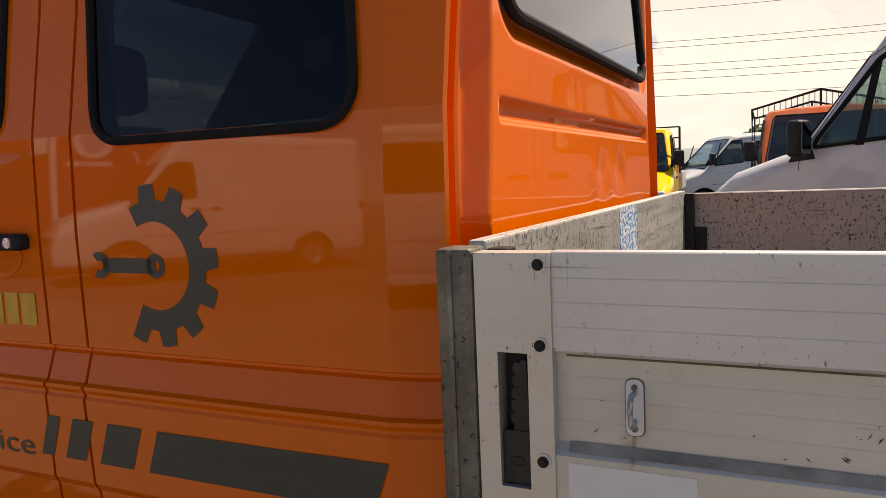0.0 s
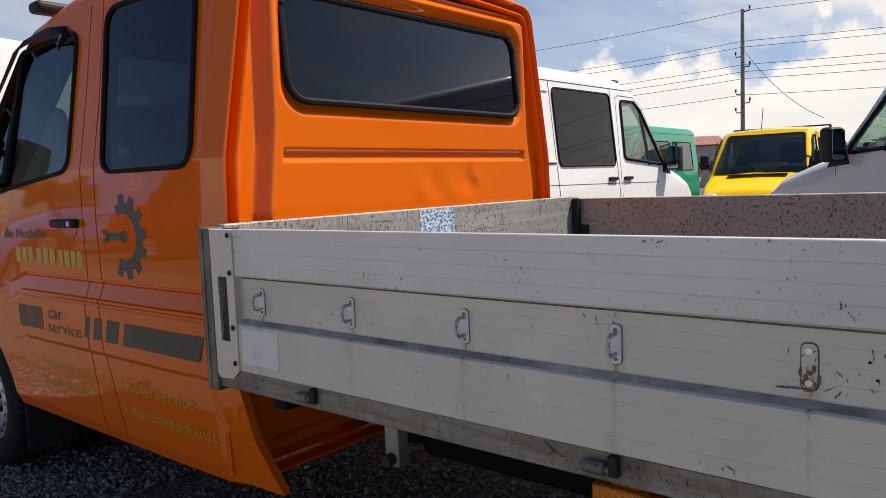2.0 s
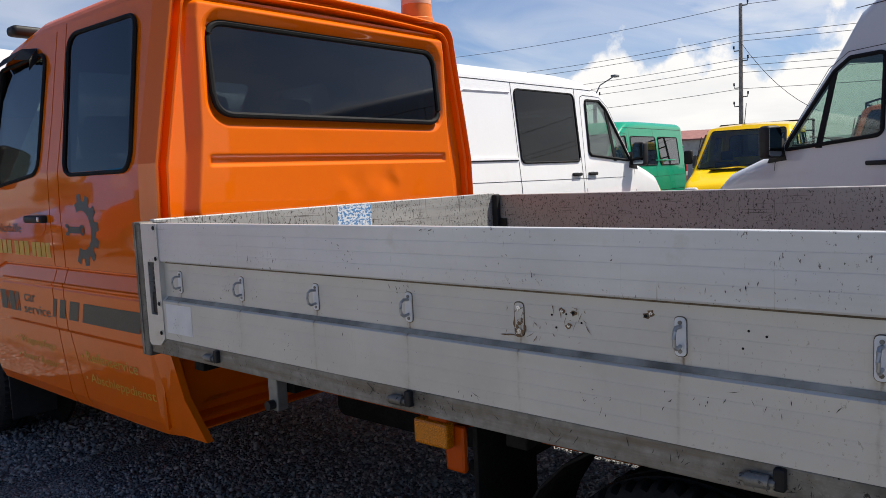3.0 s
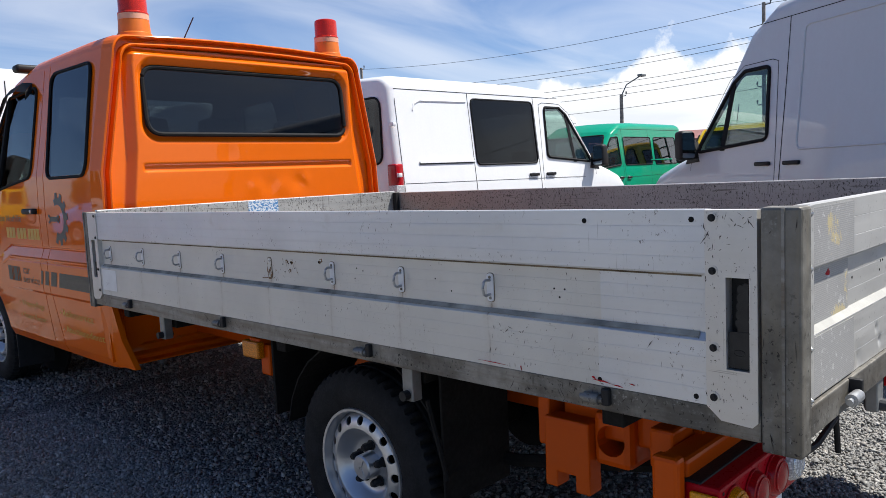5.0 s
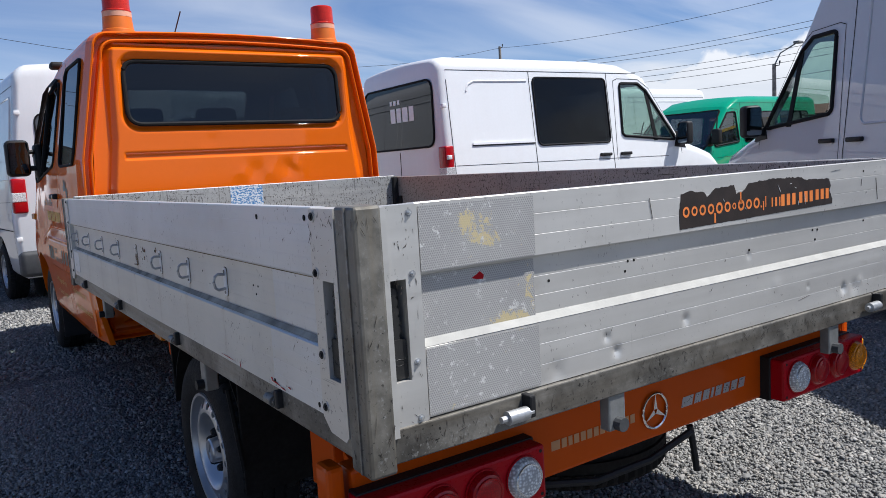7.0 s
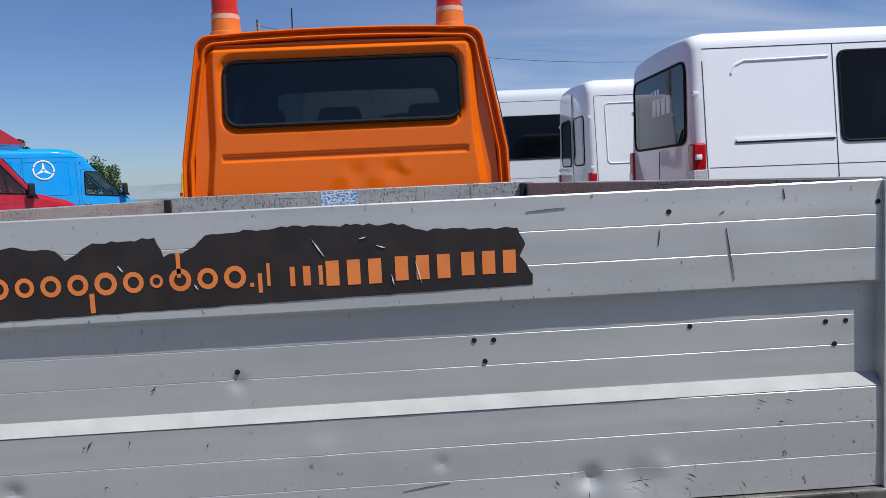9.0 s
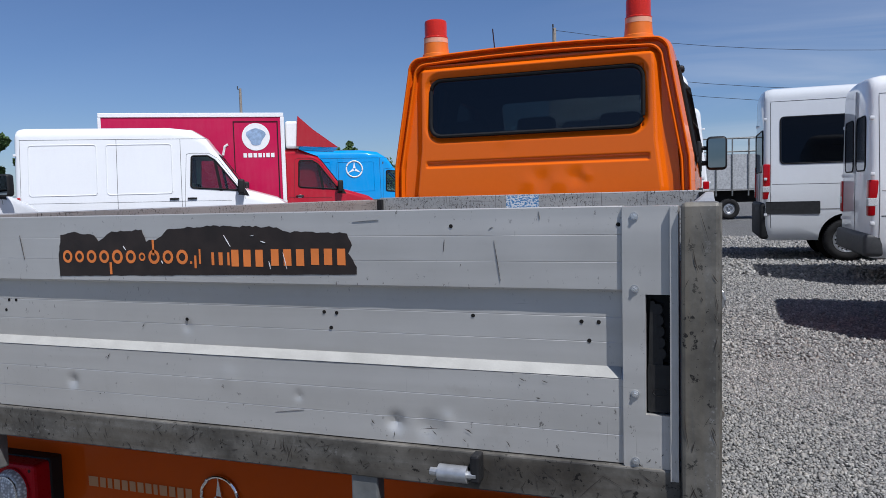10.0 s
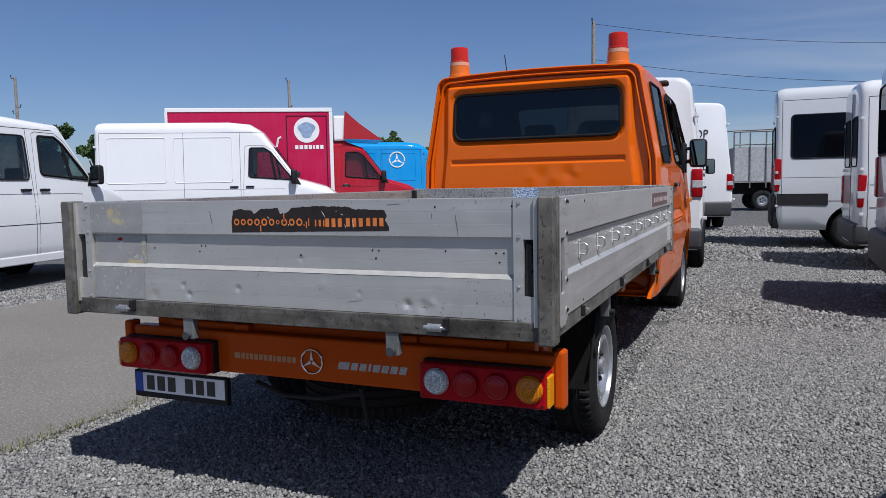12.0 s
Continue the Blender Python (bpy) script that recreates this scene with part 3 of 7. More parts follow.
def rim_bm(r, holes=16):
    """Pressed steel wheel seen from +z: flange, well, disc with a ring of round holes, raised hub."""
    bm = bmesh.new()
    barrel = [(r + 0.006, 0.105), (r + 0.008, 0.098), (r + 0.002, 0.092), (r - 0.001, 0.080), (r - 0.004, 0.050), (r - 0.004, -0.080), (r + 0.006, -0.100),
              (r - 0.002, -0.100), (r - 0.012, -0.080), (r - 0.012, 0.050), (r - 0.009, 0.080), (r - 0.003, 0.104)]
    face = [(r - 0.0115, 0.064), (r - 0.015, 0.074), (r - 0.022, 0.082), (r - 0.038, 0.091), (r - 0.054, 0.096), (r - 0.064, 0.096), (r - 0.074, 0.089), (r - 0.084, 0.074), (0.106, 0.056), (0.099, 0.048), (0.088, 0.045), (0.0005, 0.044)]
    disc = face + [(q, z - 0.007) for q, z in reversed(face)]
    bm_lathe(bm, disc, 56)
    cutters = []
    for k in range(holes):
        a = k * 2 * math.pi / holes
        rr = r - 0.037
        cutters.append(cyl((rr * math.cos(a), rr * math.sin(a), -0.05), (rr * math.cos(a), rr * math.sin(a), 0.12), 0.0150, 16))
    bm = cut(bm, *cutters) if holes else bm
    bm_lathe(bm, barrel, 56)
    return bm


WHEELS = {}


def wheel(parent, m, R=0.345, w=0.225, r=0.195, holes=16, rim=None):
    """A wheel under a vehicle; the z axis of m points outwards."""
    key = (R, w, r, holes)
    if key not in WHEELS:
        hub = bmesh.new()
        bm_lathe(hub, [(0.0005, 0.100), (0.038, 0.099), (0.043, 0.094), (0.046, 0.030), (0.0005, 0.030)], 28)
        for a in (90, 210, 330):
            t = math.radians(a)
            q = [(0.034 * math.cos(t), 0.034 * math.sin(t))] + [(0.006 * math.cos(t + d), 0.006 * math.sin(t + d)) for d in (1.0, -1.0)]
            bm_prism(hub, q, lambda u, v, d: Vector((u, v, d)), 0.099, 0.102)
        drum = bmesh.new()
        bm_cyl(drum, (0, 0, -0.12), (0, 0, -0.012), 0.165, 24)
        nuts = bmesh.new()
        bm_lathe(nuts, [(0.0005, 0.0), (0.019, 0.0), (0.019, 0.004), (0.0005, 0.004)], 14)
        bm_cyl(nuts, (0, 0, 0.003), (0, 0, 0.034), 0.0138, 6)
        bm_cyl(nuts, (0, 0, 0.034), (0, 0, 0.042), 0.0125, 10, 0.009)
        WHEELS[key] = {}
        for nm, bm, mat in (("hub", hub, M_RIM), ("tyre", tyre_bm(R, w, r), M_RUBBER), ("rim", rim_bm(r, holes), rim or M_RIM), ("wheel_nut", nuts, M_BLACK), ("brake_drum", drum, M_DARK)):
            ob = part(nm, bm, mat, smooth=True)
            WHEELS[key][nm] = ob.data
            bpy.data.objects.remove(ob)
    g = WHEELS[key]
    wh = part("wheel", g["hub"], None, parent, "steel wheel with a black tyre", m=m)
    part("tyre", g["tyre"], None, wh)
    part("rim", g["rim"], None, wh)
    part("brake_drum", g["brake_drum"], None, wh)
    for k in range(5):
        a = k * 2 * math.pi / 5
        part("wheel_nut", g["wheel_nut"], None, wh, m=Matrix.Translation((0.066 * math.cos(a), 0.066 * math.sin(a), 0.045)))
    return wh


# ---- a van body as one lofted skin ----


class Skin:
    """Vehicle skin: x forward from the rear (0) to the nose (L), y to the left, z up."""

    def __init__(self, L, top, hw, bottom=0.34, crown=0.05, rz=0.2, ry=0.22, nose=0.9, nose_w=0.84):
        self.L, self.top, self.hwt, self.b, self.crown, self.rz, self.ry, self.nose, self.nw = L, top, hw, bottom, crown, rz, ry, nose, nose_w

    def f(self, x):
        a = max(0.0, (x - (self.L - self.nose)) / self.nose)
        r = max(0.0, (0.12 - x) / 0.12)
        return (1 - (1 - self.nw) * a ** 2.2) * (1 - 0.02 * r * r)

    def hw(self, x, z):
        return lerp_table(self.hwt, z) * self.f(x)

    def side(self, x, z, off=0.0, s=1):
        return Vector((x, s * (self.hw(x, z) + off), z))

    def roof(self, x, y):
        T = lerp_table(self.top, x)
        w = self.hw(x, T - self.rz) - self.ry
        if abs(y) <= w:
            return T + self.crown * (1 - (y / max(w, 0.1)) ** 2)
        q = min(1, (abs(y) - w) / self.ry)
        return T - self.rz + self.rz * math.sqrt(max(0, 1 - q * q))

    def section(self, x, inset=0.0, xs=None, drop=0.0):
        """Half outline from the bottom centre to the top centre, as (y, z)."""
        T, B = lerp_table(self.top, x) - drop, self.b
        rz = min(self.rz, (T - B) * 0.42)
        pts = [(0.0, B), (0.55 * self.hw(x, B), B), (self.hw(x, B + 0.05) - 0.04, B)]
        for k in range(13):
            z = B + 0.05 + (T - rz - B - 0.05) * k / 12
            pts.append((self.hw(x, z), z))
        w = self.hw(x, T - rz)
        ry = min(self.ry, w * 0.6)
        for k in range(1, 7):
            a = k * math.pi / 12
            pts.append((w - ry + ry * math.cos(a), T - rz + rz * math.sin(a)))
        for k in (0.7, 0.35, 0.0):
            pts.append(((w - ry) * k, T + self.crown * (1 - k * k)))
        if inset:
            cz = 1.25
            pts = [(y * (1 - inset / max(w, 0.3)), cz + (z - cz) * (1 - inset / 0.95)) for y, z in pts]
        return pts

    def loft(self, stations, cap_rear=True):
        """stations: (x of the ring, x whose outline it takes, inset)."""
        bm = bmesh.new()
        rings = []
        for xr, xo, inset in stations:
            half = self.section(xo, inset)
            full = [(y, z) for y, z in half] + [(-y, z) for y, z in reversed(half[1:-1])]
            rings.append([bm.verts.new((xr, y, z)) for y, z in full])
        n = len(rings[0])
        for a, b in zip(rings, rings[1:]):
            for k in range(n):
                bm.faces.new((a[k], a[(k + 1) % n], b[(k + 1) % n], b[k]))
        bm.faces.new(rings[-1])
        if cap_rear:
            bm.faces.new(list(reversed(rings[0])))
        return bm

    def stations(self, extra=()):
        xs = {0.0, 0.02, 0.06, 0.12, self.L, self.L - 0.01} | {x for x, _ in self.top if 0 <= x <= self.L} | set(extra)
        xs |= {self.L * k / 14 for k in range(14)}
        return [(x, x, 0.03 if x == 0.0 else (0.008 if x == 0.02 else 0.0)) for x in sorted(xs)]


def hollow(bm, t=0.035):
    """The skin with a wall of thickness t."""
    bmesh.ops.recalc_face_normals(bm, faces=bm.faces)
    me = bpy.data.meshes.new("shell")
    bm.to_mesh(me)
    bm.free()
    ob = new("shell", me)
    mod = ob.modifiers.new("wall", "SOLIDIFY")
    mod.thickness, mod.offset = t, -1
    res = bpy.data.meshes.new_from_object(ob.evaluated_get(bpy.context.evaluated_depsgraph_get()))
    out = bmesh.new()
    out.from_mesh(res)
    bpy.data.objects.remove(ob)
    bpy.data.meshes.remove(me)
    bpy.data.meshes.remove(res)
    return out


def seat_bm(x, y, z=0.75, w=0.5, h=0.65):
    bm = bmesh.new()
    bm_box(bm, (x - 0.25, y - w / 2, z), (x + 0.27, y + w / 2, z + 0.16), 0.05)
    bm_box(bm, (x - 0.36, y - w / 2, z + 0.1), (x - 0.2, y + w / 2, z + h), 0.06, m=None)
    bm_box(bm, (x - 0.36, y - 0.13, z + h + 0.03), (x - 0.25, y + 0.13, z + h + 0.22), 0.04)
    bm_box(bm, (x - 0.2, y - w / 2 + 0.05, 0.45), (x + 0.2, y + w / 2 - 0.05, z), 0.02)
    return bm


def seam(bm, sk, pts, s, w=0.006, off=0.002):
    """A dark joint strip along side points (x, z)."""
    for (x0, z0), (x1, z1) in zip(pts, pts[1:]):
        d = Vector((x1 - x0, z1 - z0)).normalized()
        n = Vector((-d.y, d.x)) * w / 2
        steps = max(1, int(math.hypot(x1 - x0, z1 - z0) / 0.18))
        for k in range(steps):
            a, b = k / steps, (k + 1) / steps
            pa, pb = (x0 + (x1 - x0) * a, z0 + (z1 - z0) * a), (x0 + (x1 - x0) * b, z0 + (z1 - z0) * b)
            q = [sk.side(pa[0] + n.x, pa[1] + n.y, off, s), sk.side(pb[0] + n.x, pb[1] + n.y, off, s), sk.side(pb[0] - n.x, pb[1] - n.y, off, s), sk.side(pa[0] - n.x, pa[1] - n.y, off, s)]
            bm.faces.new([bm.verts.new(p) for p in q])


def side_mirror(parent, x, y, z, s, big=1.0, label="black door mirror"):
    bm = bmesh.new()
    bm_box(bm, (x - 0.05, y + s * 0.05, z - 0.12 * big), (x + 0.08, y + s * (0.05 + 0.17 * big), z + 0.17 * big), 0.04, 4)
    bm_prism(bm, [(x - 0.06, z - 0.14), (x + 0.16, z - 0.16), (x + 0.10, z - 0.05), (x + 0.02, z + 0.06)], lambda u, v, d: Vector((u, y + s * d, v)), -0.03, 0.02)
    bm_box(bm, (x - 0.02, y - s * 0.02, z - 0.11), (x + 0.06, y + s * 0.10, z - 0.03), 0.015)
    ob = part("door_mirror", bm, M_BLACK, parent, label, smooth=True)
    part("mirror_glass", prism(rounded(rect(0.065, 0.035 + 0.17 * big, z - 0.10 * big, z + 0.15 * big), 0.025), lambda u, v, d: Vector((x - d, y + s * u, v)), 0.0505, 0.053), M_MIRROR, ob)
    return ob


def door_handle(parent, sk, x, z, s):
    bm = bmesh.new()
    y = sk.hw(x, z)
    bm_box(bm, (x - 0.09, s * (y - 0.004), z - 0.018), (x + 0.09, s * (y + 0.03), z + 0.018), 0.01)
    part("door_handle", bm, M_BLACK, parent, smooth=True)
    bm = bmesh.new()
    pts = [(x + 0.068 * math.cos(a), z - 0.008 + 0.036 * math.sin(a)) for a in np.linspace(0, 2 * math.pi, 17)[:-1]]
    bm_prism(bm, pts, lambda u, v, d: sk.side(u, v, d, s), 0.003, 0.001)
    part("handle_recess", bm, M_SILVER, parent)


STYLES = {
    # windscreen foot, windscreen head, hood, half-width table
    "new": dict(ws=(1.05, 1.45), wh=(1.65, 2.20), hood=((0.9, 1.41), (0.45, 1.275), (0.15, 1.08), (0.04, 0.88), (0.0, 0.65)),
                hw=((0.3, 0.93), (0.45, 0.965), (0.8, 0.985), (1.15, 0.98), (2.12, 0.875), (2.9, 0.80)), door=(1.08, 2.25), R=0.345),
    "old": dict(ws=(1.02, 1.24), wh=(1.86, 2.04), hood=((0.85, 1.17), (0.35, 1.02), (0.14, 0.92), (0.04, 0.76), (0.0, 0.6)),
                hw=((0.3, 0.91), (0.45, 0.94), (0.8, 0.965), (1.15, 0.96), (2.08, 0.85), (2.8, 0.78)), door=(1.10, 2.20), R=0.335),
}


def van(m, style, L, H, paint_mat, label, group, windows=(), rear="glass", rear_axle=1.0, lamps="tall", bumper=None, cargo=True, tint=None, wiper=False, stripe=True, glass_front=None, cat="van", clad=False):
    """A panel van or minibus. windows: (x0, x1, z0, z1) on both sides, metres from the rear."""
    st = STYLES[style]
    th = thing({"van": "van", "minibus": "minibus"}[cat], m, label, cat, group)
    d0, d1 = L - st["door"][1], L - st["door"][0]
    wsx, wsz = L - st["ws"][0], st["ws"][1]
    whx, whz = L - st["wh"][0], min(st["wh"][1], H - 0.12)
    k = (wsx - whx) / (whz - wsz)
    top = [(0, H - 0.03), (0.15, H), (max(0.4, whx - 0.9), H)]
    if H > 2.45:
        top += [(whx - 0.45, H - 0.05), (whx - 0.18, H - 0.22)]
    else:
        top += [(whx - 0.4, H - 0.03)]
    top += [(whx, whz + 0.07), (wsx, wsz)] + [(L - a, z) for a, z in st["hood"]]
    sk = Skin(L, top, st["hw"], crown=0.03, rz=0.13 if H < 2.5 else 0.19, ry=0.15 if H < 2.5 else 0.19)
    body = hollow(sk.loft(sk.stations((d0, d1, wsx + 0.01))))
    cutters, panes = [], []
    fx = L - 0.98
    for s in (-1, 1):
        # front door window with its corner light
        if style == "new":
            zb, zt = 1.45, min(2.16, H - 0.24)
            pts = [(d0 + 0.12, zb + 0.10), (d0 + 0.16, zb + 0.07), (d0 + 1.05, zb), (d0 + 1.02, zb + 0.07), (d0 + 0.60, zt - 0.09), (d0 + 0.46, zt), (d0 + 0.15, zt)]
        else:
            zb, zt = wsz + 0.12, whz
            pts = [(d0 + 0.10, zb + 0.05), (wsx - 0.24, zb - 0.02), (wsx - 0.28, zb + 0.12), (whx + 0.06, whz - 0.06), (d0 + 0.13, whz - 0.04)]
        panes.append((s, pts, 0.05, glass_front or M_GLASS, True))
        for x0, x1, z0, z1 in windows:
            panes.append((s, rect(x0, x1, z0, z1), 0.07, tint or M_TINT, False))
    for s, pts, r, gm, front in panes:
        small = [(u * 0.965 + 0.035 * sum(p[0] for p in pts) / len(pts), v * 0.965 + 0.035 * sum(p[1] for p in pts) / len(pts)) for u, v in pts]
        cutters.append(prism(rounded(small, r), lambda u, v, d, s=s: sk.side(u, v, d, s), -0.12, 0.06))
    # wheel arches
    for ax in (rear_axle, fx):
        for s in (-1, 1):
            cutters.append(cyl((ax, s * 0.60, st["R"] + 0.02), (ax, s * 1.2, st["R"] + 0.02), st["R"] + 0.075, 28))
    # windscreen
    yw = sk.hw(wsx, wsz) - 0.10
    yh = sk.hw(whx, whz) - 0.13
    scr = [(wsx - 0.03, -yw), (wsx - 0.03, yw), (whx + 0.07, yh), (whx + 0.07, -yh)]
    on_top = lambda x, y, d: Vector((x + d * 0.6, y, sk.roof(x, y) + d * 0.8))
    cutters.append(prism(rounded(scr, 0.06), on_top, -0.16, 0.1))
    if rear == "glass":
        hz = min(H, 2.4)
        rw = rect(-0.76, 0.76, 1.50, hz - 0.20)
        cutters.append(prism(rounded(rw, 0.12), lambda u, v, d: Vector((d, u, v)), -0.1, 0.1))
    bm = cut(body, *cutters)
    part("body", bm, paint_mat, th, smooth=True)
    for s, pts, r, gm, front in panes:
        o = part("window", prism(rounded(pts, r), lambda u, v, d, s=s: sk.side(u, v, d, s), -0.006, 0.004), gm, th, "door window" if front else "dark tinted side window")
        c = (sum(p[0] for p in pts) / len(pts), sum(p[1] for p in pts) / len(pts))
        rp = rounded(pts, r)
        part("window_seal", tube([sk.side(u, v, 0.004, s) for u, v in rp], 0.018 if front else 0.011, 5, True), M_SEAL, o)
        if front:
            part("window_bar", prism([(d1 - 0.22, zb), (d1 - 0.19, zb), (d1 - 0.36, whz - 0.1), (d1 - 0.39, whz - 0.1)] if style == "old" else
                                     [(d0 + 0.67, zb), (d0 + 0.73, zb), (d0 + 0.63, zt - 0.12), (d0 + 0.57, zt - 0.10)], lambda u, v, d, s=s: sk.side(u, v, d, s), 0.001, 0.009), M_SEAL, o)
    ws = part("windscreen", prism(rounded(scr, 0.06), on_top, -0.004, 0.006), M_GLASS, th, "laminated windscreen")
    part("screen_seal", tube([on_top(u, v, 0.004) for u, v in rounded(scr, 0.06)], 0.014, 5, True), M_SEAL, ws)
    wb = bmesh.new()
    bm_tube(wb, [on_top(wsx - 0.02, -0.1, 0.02), on_top(wsx - 0.06, 0.55, 0.02)], 0.008, 5)
    bm_tube(wb, [on_top(wsx - 0.02, -0.7, 0.02), on_top(wsx - 0.06, -0.15, 0.02)], 0.008, 5)
    part("wiper", wb, M_BLACK, th)
    # joints
    gut = 0.15 if H < 2.5 else 0.235
    for s in (-1, 1):
        sm = bmesh.new()
        if style == "new":
            seam(sm, sk, [(d0, 0.42), (d0, 1.3), (d0 + 0.05, zt + 0.03), (d0 + 0.12, zt + 0.055), (d0 + 0.48, zt + 0.05), (d0 + 0.66, zt - 0.06), (d0 + 1.10, zb + 0.01), (d0 + 1.16, zb - 0.12), (d1, 1.05), (d1 - 0.08, 0.75)], s)
        else:
            seam(sm, sk, [(d0, 0.42), (d0, 1.2), (d0 + 0.04, whz), (whx, whz + 0.03)], s)
            seam(sm, sk, [(d1 - 0.05, 0.75), (d1, 1.1), (wsx - 0.2, wsz + 0.02)], s)
        if cargo:
            seam(sm, sk, [(d0 - 0.06, 0.42), (d0 - 0.06, H - gut)], s, 0.008)
            seam(sm, sk, [(d0 - 1.26, 0.42), (d0 - 1.26, H - gut)], s, 0.008)
        seam(sm, sk, [(0.10, 0.55), (0.10, H - 0.25)], s)
        seam(sm, sk, [(0.1, H - gut), (whx - 0.15, H - gut)], s, 0.007)
        if stripe:
            seam(sm, sk, [(0.12, 1.28 if style == "new" else 1.17), (wsx - 0.3, 1.25 if style == "new" else 1.13)], s, 0.005)
            seam(sm, sk, [(0.12, 0.86), (d1 - 0.1, 0.84)], s, 0.010)
        part("panel_joint", sm, M_GAP, th)
        if cargo and windows and H < 2.5:
            gx = max(0.35, d0 - 2.35)
            rl = part("door_rail", prism(rounded(rect(gx, d0 - 1.27, 1.475, 1.505), 0.01), lambda u, v, d, s=s: sk.side(u, v, d, s), 0.0, 0.004), M_GREYPL, th)
            part("rail_lip", prism(rounded(rect(gx, d0 - 1.27, 1.490, 1.512), 0.008), lambda u, v, d, s=s: sk.side(u, v, d, s), 0.002, 0.014), paint_mat, rl)
            if windows[0][0] > 1.0:
                part("pressed_line", tube([sk.side(u, v, -0.001, s) for u, v in ((0.34, 2.06), (0.37, 2.13), (0.45, 2.165), (0.9, 2.17), (d0 - 1.3, 2.175))], 0.012, 6), paint_mat, th, smooth=True)
    HZ = 1.31 if style == "new" else 1.14
    for s in (-1, 1):
        door_handle(th, sk, d0 + 0.14, HZ, s)
        if cargo:
            door_handle(th, sk, d0 - 0.20, HZ, s)
        side_mirror(th, d0 + 1.09 if style == "new" else wsx - 0.16, s * sk.hw(d0 + 0.95 if style == "new" else wsx - 0.2, 1.5), 1.50, s, 1.0)
    # pressed side panels
    if cargo and not windows:
        n_p = 2 if d0 > 2.4 else 1
        for s in (-1, 1):
            for q in range(n_p):
                a, b = 0.25 + q * (d0 - 0.3) / n_p, 0.25 + (q + 1) * (d0 - 0.3) / n_p - 0.18
                rp = rounded(rect(a, b, 1.42, H - 0.34), 0.06)
                part("pressed_panel", tube([sk.side(u, v, 0.0, s) for u, v in rp], 0.010, 6, True), paint_mat, th, smooth=True)
    # rear end
    if rear == "glass":
        rg = part("rear_window", prism(rounded(rw, 0.12), lambda u, v, d: Vector((d, u, v)), -0.004, -0.012), M_TINT_DARK, th, "dark tinted rear window")
        part("window_seal", tube([Vector((-0.012, u, v)) for u, v in rounded(rw, 0.12)], 0.012, 5, True), M_SEAL, rg)
    elif rear == "split":
        for s in (-1, 1):
            rp = rounded(rect(0.10, 0.66, 1.42, min(H, 2.4) - 0.30), 0.10)
            rg = part("rear_window", prism(rp, lambda u, v, d, s=s: Vector((d, s * u, v)), 0.002, -0.008), M_TINT, th, "dark tinted rear door window")
            part("window_seal", tube([Vector((-0.006, s * u, v)) for u, v in rp], 0.010, 5, True), M_SEAL, rg)
    gp = bmesh.new()
    bm_box(gp, (-0.004, -0.004, 0.5), (0.02, 0.004, 1.46 if rear == "glass" else H - 0.12))
    part("rear_door_joint", gp, M_GAP, th)
    for s in (-1, 1):
        for z in (0.75, 1.35, H - 0.55):
            yy = sk.hw(0.06, z)
            part("door_hinge", box((-0.008, s * yy - 0.055, z), (0.04, s * yy + 0.003, z + 0.045), 0.006), paint_mat, th, smooth=True)
        z0, z1 = lamps if isinstance(lamps, tuple) else ((1.0, 1.40) if lamps == "tall" else (0.86, 1.30))
        y = sk.hw(0.06, 1.2)
        lamp = part("tail_lamp", box((-0.022, s * (y - 0.135), z0), (0.09, s * (y + 0.006), z1), 0.02, 3), M_LRED, th, "red tail lamp", smooth=True)
        part("reversing_lens", box((-0.026, s * (y - 0.125), z0 + 0.12), (0.092, s * (y + 0.010), z0 + 0.22), 0.008), M_LCLEAR, lamp)
        part("reflector", box((-0.06, s * (y - 0.2), 0.5), (-0.03, s * (y - 0.08), 0.54), 0.006), M_LRED, th)
    part("rear_bumper", box((-0.07, -0.95, 0.36), (0.16, 0.95, 0.97 if clad else 0.72 if style == "new" else 0.64), 0.05, 3), bumper or M_GREYPL, th, smooth=True)
    fb = bmesh.new()
    bm_box(fb, (L - 0.16, -0.80, 0.32), (L + 0.06, 0.80, 0.62), 0.08, 3)
    part("front_bumper", fb, bumper or M_GREYPL, th, smooth=True)
    part("grille", box((L - 0.06, -0.42, 0.66), (L + 0.03, 0.42, 0.86), 0.03), M_BLACK, th)
    for s in (-1, 1):
        part("headlamp", box((L - 0.42, s * 0.56, 0.70), (L - 0.02, s * 0.835, 0.92), 0.06, 3, m=None), M_LCLEAR, th, "clear headlamp", smooth=True)
        part("side_skirt", box((rear_axle + 0.42, s * 0.90, 0.31), (fx - 0.42, s * (sk.hw(2, 0.45) + 0.008), 0.43), 0.015), bumper or M_GREYPL, th)
        for ax in (rear_axle, fx):
            part("arch_liner", prism([(ax + (st["R"] + 0.078) * math.cos(a), st["R"] + 0.02 + (st["R"] + 0.078) * math.sin(a)) for a in np.linspace(0, 2 * math.pi, 29)[:-1]],
                                     lambda u, v, d, s=s: Vector((u, s * d, v)), 0.60, 0.62), M_DARK, th)
            wheel(th, Matrix.Translation((ax, s * 0.86, st["R"])) @ Matrix.Rotation(-s * math.pi / 2, 4, "X"), st["R"], 0.22, 0.20)
    if clad:
        for s in (-1, 1):
            for x0, x1 in ((0.02, rear_axle - 0.40), (rear_axle + 0.40, fx - 0.40)):
                part("side_cladding", prism(rounded(rect(x0, x1, 0.78, 0.99), 0.02), lambda u, v, d, s=s: sk.side(u, v, d, s), 0.0, 0.012), M_CLAD, th)
    # inside
    part("load_floor", box((0.08, -0.84, 0.50), (L - 0.75, 0.84, 0.56)), M_DARK, th)
